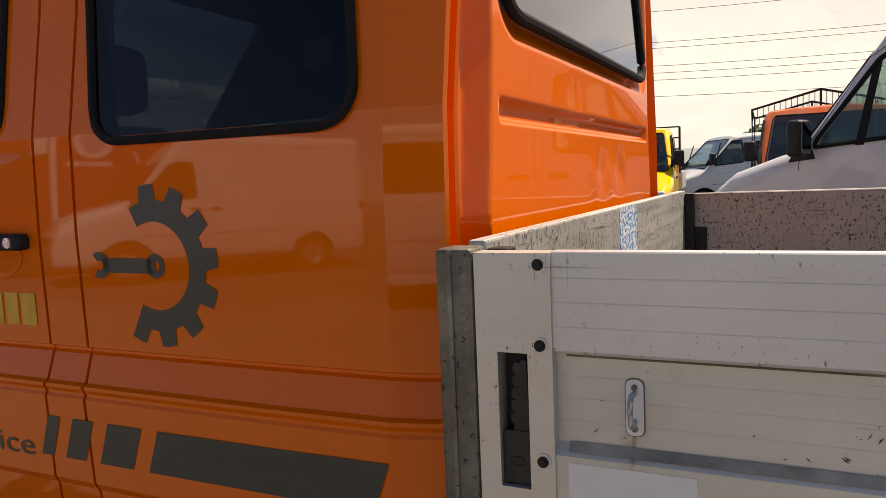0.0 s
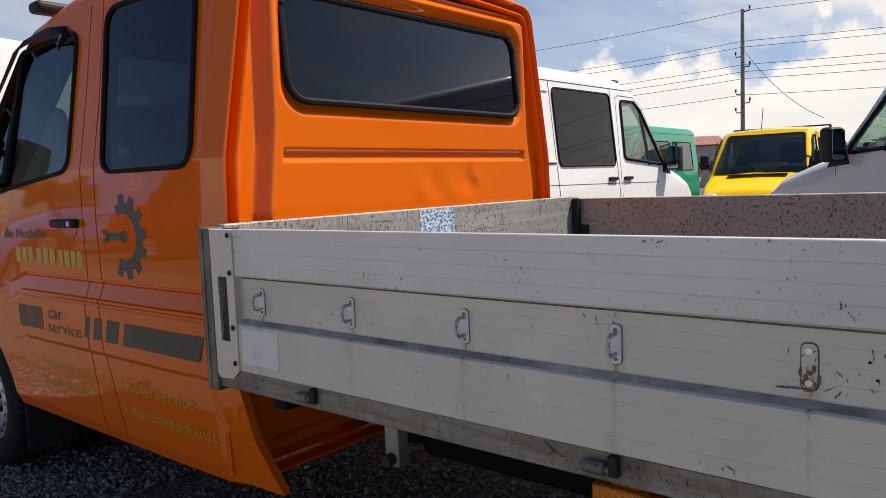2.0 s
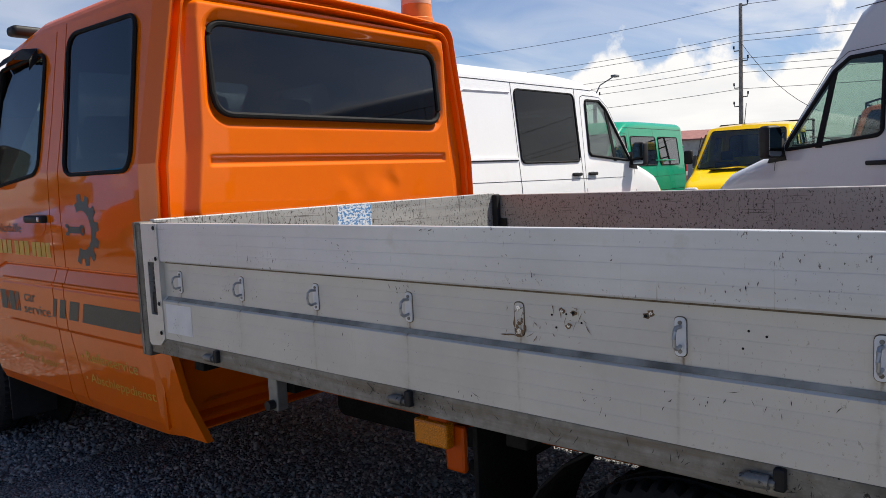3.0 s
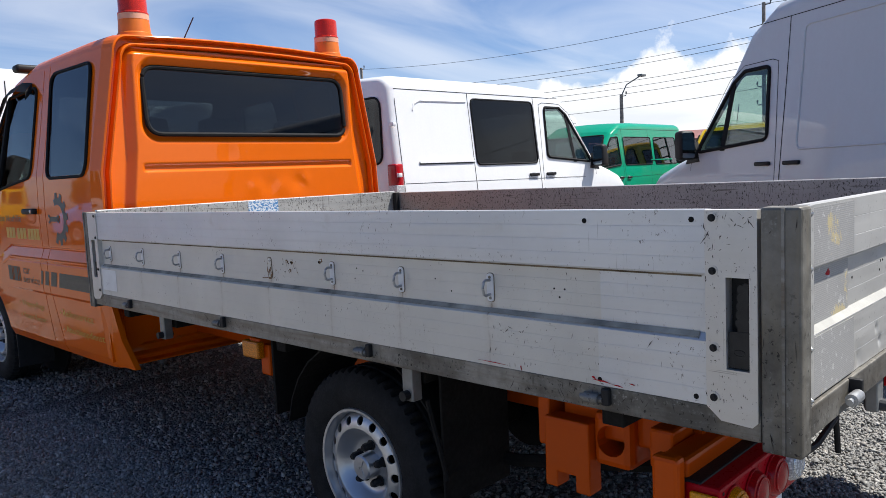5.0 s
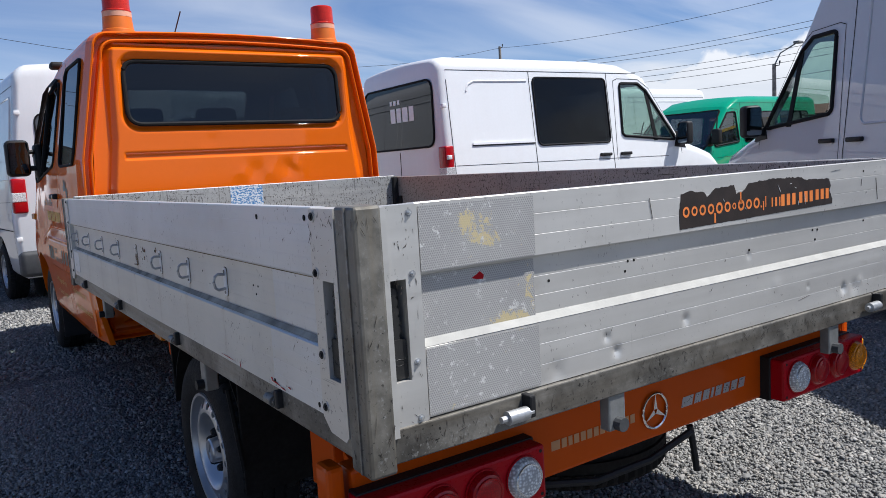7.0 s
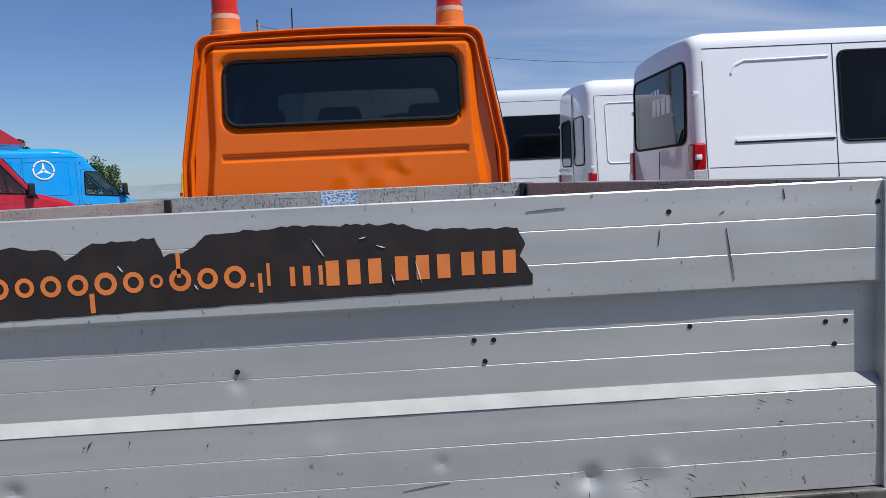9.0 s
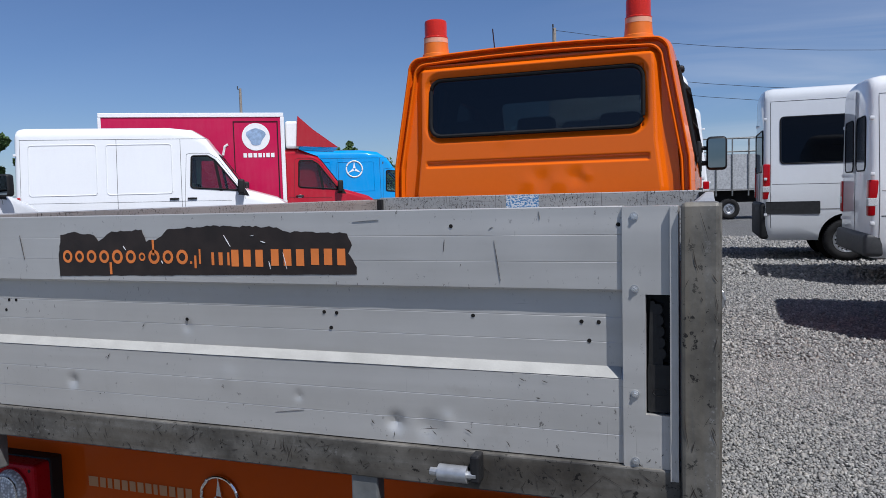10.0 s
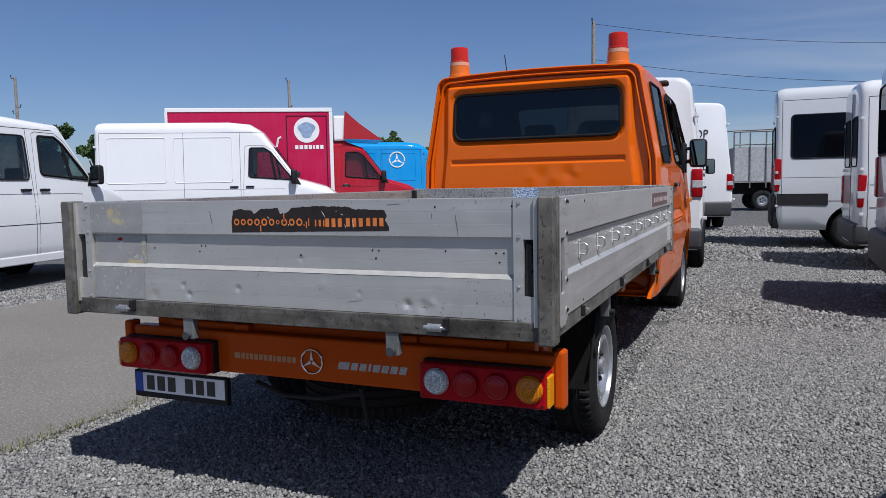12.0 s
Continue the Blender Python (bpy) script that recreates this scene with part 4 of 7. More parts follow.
    for y in (-0.5, 0.5):
        part("seat", seat_bm(d0 + 0.42, y), M_SEAT, th, smooth=True)
    part("dashboard", box((d1 - 0.12, -0.80, 0.80), (wsx - 0.04, 0.80, 1.17), 0.06), M_BLACK, th)
    swh = tube([(d1 - 0.30 + 0.07 * math.sin(a), 0.42 + 0.19 * math.cos(a), 1.22 + 0.17 * math.sin(a)) for a in np.linspace(0, 2 * math.pi, 21)[:-1]], 0.015, 6, True)
    bm_tube(swh, [(d1 - 0.30, 0.24, 1.22), (d1 - 0.30, 0.60, 1.22)], 0.018, 6)
    bm_tube(swh, [(d1 - 0.30, 0.42, 1.22), (d1 - 0.02, 0.42, 1.05)], 0.025, 6)
    part("steering_wheel", swh, M_BLACK, th, smooth=True)
    if cargo and not windows:
        part("bulkhead", box((d0 + 0.02, -0.84, 0.56), (d0 + 0.05, 0.84, min(H, 2.4) - 0.15)), M_LINER, th)
    elif windows:
        for x in (d0 - 0.75, d0 - 1.65):
            if x > 0.7:
                for y in (-0.5, 0.5):
                    part("seat", seat_bm(x, y), M_SEAT, th, smooth=True)
    return th, sk

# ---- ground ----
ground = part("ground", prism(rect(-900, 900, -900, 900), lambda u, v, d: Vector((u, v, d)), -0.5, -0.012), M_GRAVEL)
tagged(ground, "grey crushed gravel yard reaching the horizon", "ground", kind="structure")
edge_r = random.Random(5)
lane = [(-6.15 + edge_r.uniform(-0.08, 0.08), y) for y in range(60, -31, -1)]
lane += [(-1.80 + 0.012 * (y % 3) + edge_r.uniform(-0.06, 0.06), y / 2) for y in range(-60, 121)]
road = part("road", prism(lane, lambda u, v, d: Vector((u, v, d)), -0.2, -0.002), M_ASPHALT)
tagged(road, "worn pale grey asphalt lane beside the gravel", "road", kind="structure")

# ---- the orange crew-cab dropside truck ----
truck = thing("dropside_truck", Matrix.Identity(4), "orange crew cab pickup truck with an aluminium dropside bed", "truck")
CAB_Y = 3.40
CAB_HW = ((0.40, 0.935), (0.45, 0.95), (0.70, 0.972), (0.742, 0.975), (0.757, 0.983), (0.930, 0.988), (0.936, 0.984), (0.941, 0.984), (0.950, 0.989), (0.957, 0.989), (0.962, 0.979), (1.016, 0.960), (1.021, 0.954), (1.027, 0.955), (1.032, 0.966), (1.25, 0.968), (1.45, 0.961), (2.0, 0.862), (2.4, 0.765))
CAB_TOP = [(0, 2.160), (0.06, 2.165), (0.3, 2.172), (1.1, 2.172), (1.46, 2.10), (2.25, 1.27), (2.4, 1.19), (2.9, 1.03), (3.08, 0.93), (3.17, 0.78), (3.2, 0.62)]


class CabSkin(Skin):
    LEVELS = (0.45, 0.48, 0.56, 0.70, 0.742, 0.757, 0.85, 0.930, 0.936, 0.941, 0.950, 0.957, 0.962, 1.016, 1.021, 1.027, 1.032, 1.25, 1.45, 1.985)

    def section(self, x, inset=0.0, xs=None, drop=0.0):
        T, B = lerp_table(self.top, x), self.b
        rz = min(self.rz, (T - B) * 0.42)
        pts = [(0.0, B), (0.5, B), (self.hw(x, B + 0.05) - 0.02, B)]
        for lv in self.LEVELS:
            z = B + 0.05 + (T - rz - B - 0.05) * (lv - 0.45) / (1.985 - 0.45)
            if T > 2.09:
                z = lv if lv < 1.9 else T - rz
            pts.append((self.hw(x, z), z))
        w = self.hw(x, T - rz)
        ry = min(self.ry, w * 0.6)
        for k in range(1, 8):
            a = k * math.pi / 14
            pts.append((w - ry + ry * math.cos(a), T - rz + rz * math.sin(a)))
        for k in (0.7, 0.35, 0.0):
            pts.append(((w - ry) * k, T + self.crown * (1 - k * k)))
        if inset:
            pts = [(y * (1 - inset / 0.93), 1.27 + (z - 1.27) * (1 - inset / 0.93)) for y, z in pts]
        return pts


cab = CabSkin(3.2, CAB_TOP, CAB_HW, bottom=0.40, crown=0.020, rz=0.095, ry=0.085, nose=0.9, nose_w=0.84)
CABM = Matrix.Translation((0, CAB_Y, 0)) @ Matrix.Rotation(math.pi / 2, 4, "Z")


def cab_side(y, z, off=0.0, s=1):
    """A point on the cab's left (s=1) or right side, in the cab's own frame, from the world's y."""
    return cab.side(y - CAB_Y, z, off, s)


rear_rings = [(0.05, 0.0, 0.110), (0.032, 0.0, 0.098), (0.030, 0.0, 0.066), (-0.030, 0.0, 0.060), (-0.038, 0.0, 0.054), (-0.034, 0.0, 0.048), (0.006, 0.0, 0.042), (0.008, 0.0, 0.024), (-0.032, 0.0, 0.017), (-0.040, 0.0, 0.012), (-0.036, 0.0, 0.005), (-0.012, 0.0, 0.001)]
cab_x = sorted({0.02, 0.06, 0.3, 0.6, 0.78, 0.86, 1.1, 1.3, 1.46, 1.6, 1.75, 1.9, 2.05, 2.25, 2.4, 2.6, 2.75, 2.9, 3.0, 3.08, 3.14, 3.17, 3.2})
cab_shell = cab.loft(rear_rings + [(x, x, 0.0) for x in cab_x])
cab_inside = cab.loft([(x, x, 0.04) for x in (0.09, 0.3, 0.6, 1.1, 1.46, 1.75, 2.05, 2.18)])
FRONT_AXLE = 5.53
WIN_REAR = [(3.502, 1.428), (4.085, 1.432), (4.168, 2.045), (3.565, 2.035)]
WIN_DOOR = [(4.365, 1.45), (5.40, 1.35), (5.38, 1.45), (4.93, 1.985), (4.40, 2.0)]
SEAM_DOOR = [(4.243, 0.40), (4.262, 0.70), (4.262, 1.03), (4.268, 1.45), (4.275, 1.70), (4.31, 2.08)]
SEAM_POST = [(4.075, 0.42), (4.145, 0.75), (4.152, 1.03), (4.158, 1.45), (4.165, 1.70), (4.215, 2.10)]
cutters = [cab_inside]
for s in (-1, 1):
    for w in (WIN_REAR, WIN_DOOR):
        cx, cz = sum(p[0] for p in w) / len(w), sum(p[1] for p in w) / len(w)
        cutters.append(prism(rounded([(cx + (u - cx) * 0.97, cz + (v - cz) * 0.97) for u, v in w], 0.06), lambda u, v, d, s=s: cab_side(u, v, d, s), -0.15, 0.08))
    cutters.append(cyl((FRONT_AXLE - CAB_Y, s * 0.58, 0.37), (FRONT_AXLE - CAB_Y, s * 1.2, 0.37), 0.425, 36))
    for line in (SEAM_DOOR, SEAM_POST):
        for (y0, z0), (y1, z1) in zip(line, line[1:]):
            d = Vector((y1 - y0, z1 - z0)).normalized() * 0.004
            q = [(y0 - d.x + d.y, z0 - d.y - d.x), (y0 - d.x - d.y, z0 - d.y + d.x), (y1 + d.x - d.y, z1 + d.y + d.x), (y1 + d.x + d.y, z1 + d.y - d.x)]
            cutters.append(prism(q, lambda u, v, dd, s=s: cab_side(u, v, dd, s), -0.014, 0.03))
cutters.append(prism(rounded(rect(-0.66, 0.66, 1.645, 1.99), 0.07), lambda u, v, d: Vector((d, u, v)), -0.1, 0.2))
on_top = lambda x, y, d: Vector((x + d * 0.6, y, cab.roof(x, y) + d * 0.8))
SCREEN = [(2.21, -0.72), (2.21, 0.72), (1.54, 0.62), (1.54, -0.62)]
cutters.append(prism(rounded(SCREEN, 0.06), on_top, -0.2, 0.1))
cab_body = part("cab_body", cut(cab_shell, *cutters), M_ORANGE, truck, "orange cab body with dents", True, CABM, 0.14)
cab_body.data.materials.append(M_LINER)
for f in cab_body.data.polygons:
    cx, cy, cz = f.center
    if 0.06 < cx < 2.2 and abs(cy) < cab.hw(cx, cz) - 0.032 and cz < cab.roof(cx, cy) - 0.02 and cz > 0.42:
        f.material_index = 1

# rear wall: raised window surround, fold lines, a pressed groove and small dents
def smooth01(v):
    v = max(0.0, min(1.0, v))
    return v * v * (3 - 2 * v)


def rear_relief(x, z):
    """How far the rear wall stands out towards the bed."""
    ax = abs(x)
    d = 0.0
    # flat surround of the window, dished round the glass
    ox, oz = ax - 0.735, max(1.56 - z, z - 2.085)
    pad = max(ox, oz)
    win = max(ax - 0.672, max(1.636 - z, z - 2.0))
    if win > 0:
        rr = math.hypot(max(ax - 0.60, 0), max(max(1.70 - z, z - 1.94), 0))
        d -= 0.030 * (1 - smooth01((rr - 0.062) / 0.055)) * (1 if z > 1.60 or ax < 0.8 else 1)
    else:
        d -= 0.030
    # shoulders at both sides, folding back towards the flange
    edge = lerp_table(((1.0, 0.76), (1.27, 0.77), (1.55, 0.735), (2.0, 0.725), (2.2, 0.70)), z)
    d -= 0.042 * max(0.0, min(1.0, (ax - edge) / 0.045))
    d -= 0.035 * smooth01((z - 2.055) / 0.035)
    # pressed groove
    if ax < 0.73:
        g = smooth01((0.712 - ax) / 0.012) * (smooth01((z - 1.432) / 0.008) - smooth01((z - 1.462) / 0.02))
        d -= 0.012 * g
    # dents
    for px, pz, r, h in ((0.28, 1.345, 0.05, 0.007), (0.06, 1.335, 0.06, 0.004), (0.15, 1.32, 0.05, -0.003), (-0.03, 1.325, 0.045, -0.003), (0.33, 1.36, 0.035, -0.004), (-0.2, 1.53, 0.05, 0.002)):
        d -= 1.1 * h * math.exp(-((x - px) ** 2 + (z - pz) ** 2) / (r * r))
    return d


bm = bmesh.new()
NX, NZ = 280, 190
rows = []
for j in range(NZ + 1):
    z = 1.10 + (2.100 - 1.10) * j / NZ
    half = lerp_table(((1.1, 0.892), (1.27, 0.882), (1.5, 0.866), (2.0, 0.787), (2.06, 0.772), (2.085, 0.755), (2.100, 0.735)), z)
    rows.append([bm.verts.new((half * (2 * i / NX - 1), CAB_Y - 0.042 - rear_relief(half * (2 * i / NX - 1), z), z)) for i in range(NX + 1)])
for a, b in zip(rows, rows[1:]):
    for i in range(NX):
        c = (a[i].co + b[i + 1].co) / 2
        if abs(c.x) < 0.655 and 1.652 < c.z < 1.984 and math.hypot(max(abs(c.x) - 0.59, 0), max(1.715 - c.z, c.z - 1.92, 0)) < 0.066:
            continue
        bm.faces.new((a[i], a[i + 1], b[i + 1], b[i]))
for f in bm.faces:
    f.smooth = True
rear_wall = part("rear_wall", bm, M_ORANGE, truck, "pressed rear cab wall with a groove and dents")


def pane_y(z):
    """The rear pane leans forward at the top."""
    return CAB_Y - 0.041 + 0.030 * (z - 1.636) / 0.364


RW = rounded(rect(-0.672, 0.672, 1.636, 2.0), 0.085, 8)
rw = part("rear_window", prism(RW, lambda u, v, d: Vector((u, pane_y(v) + d, v)), 0.0, 0.006), M_TINT_REAR, truck, "dark tinted rear cab window")
part("window_seal", tube([(u, pane_y(v) - 0.002, v) for u, v in RW], 0.013, 8, True), M_SEAL, rw, smooth=True)

# side windows
for s in (-1, 1):
    for nm, w, mat, lb in (("rear_side_window", WIN_REAR, M_TINT_CAB, "dark tinted rear side window"), ("door_window", WIN_DOOR, M_DOORGLASS, "front door window")):
        rp = rounded(w, 0.075, 7)
        o = part(nm, prism(rp, lambda u, v, d, s=s: cab_side(u, v, d, s), -0.008, 0.0), mat, truck, lb, m=CABM)
        part("window_seal", tube([cab_side(u, v, 0.002, s) for u, v in rp], 0.009, 6, True), M_SEAL, o, smooth=True)
    dv = prism([(4.98, 1.42), (5.02, 1.42), (4.93, 1.97), (4.90, 1.97)], lambda u, v, d, s=s: cab_side(u, v, d, s), -0.01, 0.012)
    part("quarter_light_bar", dv, M_SEAL, truck, m=CABM)
    # rain deflector over the door window
    vis = bmesh.new()
    line = [(4.47, 1.98), (4.50, 2.035), (4.7, 2.06), (4.93, 2.04), (5.16, 1.80), (5.34, 1.60)]
    for (a, b), (c, d) in zip(line, line[1:]):
        q0, q1 = cab_side(a, b, 0.006, s), cab_side(c, d, 0.006, s)
        q2, q3 = cab_side(c - 0.03, d - 0.06, 0.045, s), cab_side(a - 0.01, b - 0.06, 0.045, s)
        vis.faces.new([vis.verts.new(p) for p in (q0, q1, q2, q3)])
    bmesh.ops.solidify(vis, geom=vis.faces[:], thickness=0.003)
    part("rain_deflector", vis, M_BLACK, truck, "smoked rain deflector", m=CABM)
    # mirror on two arms
    yx = 5.22 - CAB_Y
    mb = bmesh.new()
    yo = s * cab.hw(yx, 1.5)
    bm_tube(mb, [(yx, yo - s * 0.02, 1.455), (yx, yo + s * 0.10, 1.46)], 0.020, 8)
    bm_tube(mb, [(yx, yo - s * 0.02, 1.58), (yx, yo + s * 0.10, 1.58)], 0.016, 8)
    bm_box(mb, (yx - 0.03, yo - s * 0.02, 1.38), (yx + 0.16, yo + s * 0.025, 1.64), 0.02)
    bm_box(mb, (yx - 0.05, yo + s * 0.06, 1.40), (yx + 0.08, yo + s * 0.22, 1.67), 0.035, 3)
    mo = part("door_mirror", mb, M_BLACK, truck, "black door mirror on two arms", True, CABM)
    part("mirror_glass", prism(rounded(rect(0.075, 0.205, 1.42, 1.65), 0.02), lambda u, v, d: Vector((yx - d - (0.15 * (v - 1.42) if s > 0 else 0.0), yo + s * u, v)), 0.0505, 0.054), M_MIRROR, mo)
    # door handle
    hb = bmesh.new()
    hy = 4.350 - CAB_Y
    yo = s * cab.hw(hy, 1.245)
    bm_box(hb, (hy - 0.055, yo - s * 0.01, 1.226), (hy + 0.15, yo + s * 0.03, 1.260), 0.012, 3)
    ho = part("door_handle", hb, M_BLACK, truck, "black door handle", True, CABM)
    part("lock_barrel", cyl((hy - 0.03, yo + s * 0.025, 1.243), (hy - 0.03, yo + s * 0.034, 1.243), 0.011, 14), M_ZINC, ho)
    part("handle_cup", prism([(hy + 0.06 + 0.09 * math.cos(a), 1.215 + 0.05 * math.sin(a)) for a in np.linspace(0, 2 * math.pi, 25)[:-1]], lambda u, v, d, s=s: cab.side(u, v, d, s), 0.0006, 0.002), M_ORANGE, ho)
    # indicator repeater
    part("side_indicator", box((5.72 - CAB_Y, s * 0.93, 1.05), (5.90 - CAB_Y, s * 0.985, 1.10), 0.012), M_LAMBER, truck, "amber side indicator", m=CABM)
    # bonnet joint and sill fold
    part("headlamp", box((2.86, s * 0.50, 0.70), (3.17, s * 0.82, 0.90), 0.05, 3), M_LCLEAR, truck, "clear headlamp", True, CABM)
part("windscreen", prism(rounded(SCREEN, 0.06), on_top, -0.02, -0.012), M_GLASS, truck, "laminated windscreen", m=CABM)
part("front_bumper", box((3.02, -0.84, 0.30), (3.27, 0.84, 0.62), 0.08, 3), M_GREYPL, truck, smooth=True, m=CABM)
part("grille", box((3.1, -0.45, 0.66), (3.22, 0.45, 0.84), 0.03), M_BLACK, truck, m=CABM)

# hinge plate of the fuel flap, at the foot of the rear corner
fl = prism(rounded(rect(3.355, 3.395, 0.60, 0.70), 0.008), lambda u, v, d: cab_side(u, v, d, 1), 0.001, 0.006)
flap = part("hinge_plate", fl, M_ORANGE_FRAME, truck, "orange bolted hinge plate", m=CABM)
for z in (0.62, 0.65, 0.68):
    p0, p1 = cab_side(3.375, z, 0.004, 1), cab_side(3.375, z, 0.011, 1)
    part("screw", cyl(p0, p1, 0.006, 8), M_GALV, flap)

# rear lower corners of the cab, slanting back under the bed
for s in (-1, 1):
    wing = [(3.44, 0.415), (3.175, 0.42), (3.275, 0.57), (3.325, 0.74), (3.335, 0.80), (3.44, 0.80)]
    part("rear_corner_panel", prism(wing, lambda u, v, d, s=s: cab_side(max(u, CAB_Y + 0.021), v, 0, s) * 1.0 + Vector((u - max(u, CAB_Y + 0.021), s * d, 0)), -0.03, -0.002), M_ORANGE, truck, m=CABM)
    # step-in box behind it
    part("rear_corner_box", prism([(0.945, 0.43), (0.90, 0.45), (0.52, 0.63), (0.52, 0.80), (0.955, 0.80)], lambda u, v, d, s=s: Vector((d, s * u, v)), 0.01, 0.03), M_ORANGE, truck, m=CABM)

# cab inside
part("cab_floor", box((0.08, -0.84, 0.44), (2.2, 0.84, 0.5)), M_DARK, truck, m=CABM)
for y in (-0.5, 0.05, 0.52):
    part("seat", seat_bm(0.62, y, 0.82, 0.52, 0.72), M_SEAT, truck, smooth=True, m=CABM)
for y in (-0.52, 0.5):
    part("seat", seat_bm(1.5, y, 0.80, 0.52, 0.72), M_SEAT, truck, smooth=True, m=CABM)
part("dashboard", box((1.98, -0.78, 0.85), (2.2, 0.78, 1.2), 0.05), M_BLACK, truck, m=CABM)
part("steering_wheel", tube([(1.85 + 0.08 * math.sin(a), 0.5 + 0.2 * math.cos(a), 1.25 + 0.18 * math.sin(a)) for a in np.linspace(0, 2 * math.pi, 21)[:-1]], 0.015, 6, True), M_BLACK, truck, smooth=True, m=CABM)

# rotating beacons and roof marker
for x in (-0.655, 0.64):
    zr = 2.165
    bc = thing("warning_beacon", Matrix.Translation((x, 3.455, zr)), "red warning beacon with an orange base on the cab roof", "beacon", "warning beacons on the roof")
    base = bmesh.new()
    bm_lathe(base, [(0.0005, -0.02), (0.094, -0.02), (0.090, 0.012), (0.084, 0.016), (0.079, 0.085), (0.0005, 0.085)], 32)
    part("base", base, M_BEACON_BASE, bc, smooth=True)
    band = bmesh.new()
    bm_lathe(band, [(0.0005, 0.085), (0.080, 0.085), (0.079, 0.115), (0.0005, 0.115)], 32)
    part("band", band, M_BAND, bc, "pale orange band", True)
    dome = bmesh.new()
    bm_lathe(dome, [(0.0005, 0.115), (0.080, 0.115), (0.080, 0.122), (0.074, 0.126), (0.073, 0.215), (0.070, 0.228), (0.060, 0.234), (0.0005, 0.236)], 32)
    part("lens", dome, M_BEACON, bc, "red ribbed plastic lens", True)
part("roof_aerial", tube([(-0.30, 3.62, 2.19), (-0.28, 3.50, 2.32)], 0.004, 6), M_BLACK, truck)
for s in (-1, 1):
    rk = bmesh.new()
    bm_box(rk, (1.36, s * 0.66, 2.14), (1.46, s * 0.86, 2.19), 0.02, 3)
    bm_box(rk, (1.38, s * 0.66, 2.08), (1.44, s * 0.72, 2.16), 0.01)
    part("roof_bracket", rk, M_BLACK, truck, smooth=True, m=CABM)

# ---- lettering on the cab's left side ----
def deco(u0, v0, off=0.0016, lean=0.0):
    """Maps lettering (u to the right, which is towards the rear) to the left side."""
    return lambda u, v: cab_side(u0 - u - lean * v, v0 + v, off, 1)


def film(name, pts, mat, label="", off=0.0016):
    bm = bmesh.new()
    bm.faces.new([bm.verts.new((u, v, 0)) for u, v in pts])
    bmesh.ops.subdivide_edges(bm, edges=[e for e in bm.edges], cuts=1)
    return part(name, warp(bm, lambda u, v: cab_side(u, v, off, 1)), mat, truck, label, m=CABM)


for a, b in ((4.261, 4.225), (4.188, 4.130), (4.089, 3.999), (3.957, 3.462)):
    film("stripe", [(a, 0.888), (b, 0.888), (b + 0.032, 0.803), (a + 0.032, 0.803)], M_DECAL, "charcoal slanted stripe")
gear = bmesh.new()
gc = (3.950, 1.197)
N = 72
ring_o, ring_i = [], []
a0, a1 = math.radians(-118), math.radians(118)
for k in range(N + 1):
    a = a0 + (a1 - a0) * k / N
    tooth = (k % 9) < 5 and k < 68
    ro = 0.152 if tooth else 0.122
    ring_o.append((ro * math.cos(a), ro * math.sin(a)))
    ring_i.append((0.083 * math.cos(a), 0.083 * math.sin(a)))
for k in range(N):
    gear.faces.new([gear.verts.new((u, v, 0)) for u, v in (ring_o[k], ring_o[k + 1], ring_i[k + 1], ring_i[k])])
part("gear_sign", warp(gear, lambda u, v: cab_side(gc[0] - u, gc[1] + v, 0.0016, 1)), M_DECAL, truck, "charcoal half cogwheel film", m=CABM)
wr = bmesh.new()
sh = [(-0.135, -0.014), (0.0, -0.014), (0.0, 0.014), (-0.135, 0.014)]
wr.faces.new([wr.verts.new((u, v, 0)) for u, v in sh])
for cx, r0, r1, g0, g1 in ((-0.145, 0.010, 0.026, 0.9, 5.4), (0.0, 0.011, 0.023, 0.0, 6.28)):
    for k in range(20):
        a, b = g0 + (g1 - g0) * k / 20 + math.pi, g0 + (g1 - g0) * (k + 1) / 20 + math.pi
        wr.faces.new([wr.verts.new((cx + r * math.cos(t), r * math.sin(t), 0)) for r, t in ((r1, a), (r1, b), (r0, b), (r0, a))])
part("wrench_sign", warp(wr, lambda u, v: cab_side(3.950 - u, 1.197 + v, 0.0022, 1)), M_DECAL, truck, "charcoal spanner film", m=CABM)


def cab_text(text, y0, y1, z0, h, mat, label):
    text_on("letter", text, y0 - y1, h, deco(y0, z0), mat, truck, label, CABM)


def cab_bars(y0, widths, gap, z0, z1, mat, label, name="lettering_bar"):
    bars_on(name, 0, widths, gap, 0, z1 - z0, deco(y0, z0), mat, truck, label, CABM)


cab_text("Reifenservice", 4.02, 3.572, 0.628, 0.045, M_DECAL_Y, "yellow lettering")
cab_text("Abschleppdienst", 4.015, 3.465, 0.522, 0.052, M_DECAL_Y, "yellow lettering")
cab_text("Smart Repair", 4.75, 4.335, 0.540, 0.048, M_DECAL_Y, "faded yellow lettering")
cab_text("Wagenpflege", 4.75, 4.335, 0.625, 0.048, M_DECAL_Y, "faded yellow lettering")
cab_text("car", 4.60, 4.470, 0.852, 0.036, M_DECAL, "charcoal lettering")
cab_text("service", 4.615, 4.315, 0.795, 0.044, M_DECAL, "charcoal lettering")
cab_text("die Nothilfe", 5.045, 4.608, 1.178, 0.044, M_DECAL, "charcoal lettering")
cab_bars(4.90, (0.075, 0.012, 0.07, 0.02, 0.012), 0.012, 0.797, 0.892, M_DECAL, "charcoal trade mark bars", "trade_mark")
cab_bars(4.925, (0.05, 0.05, 0.05), 0.012, 1.072, 1.14, M_DECAL_Y, "yellow bars in place of a number")
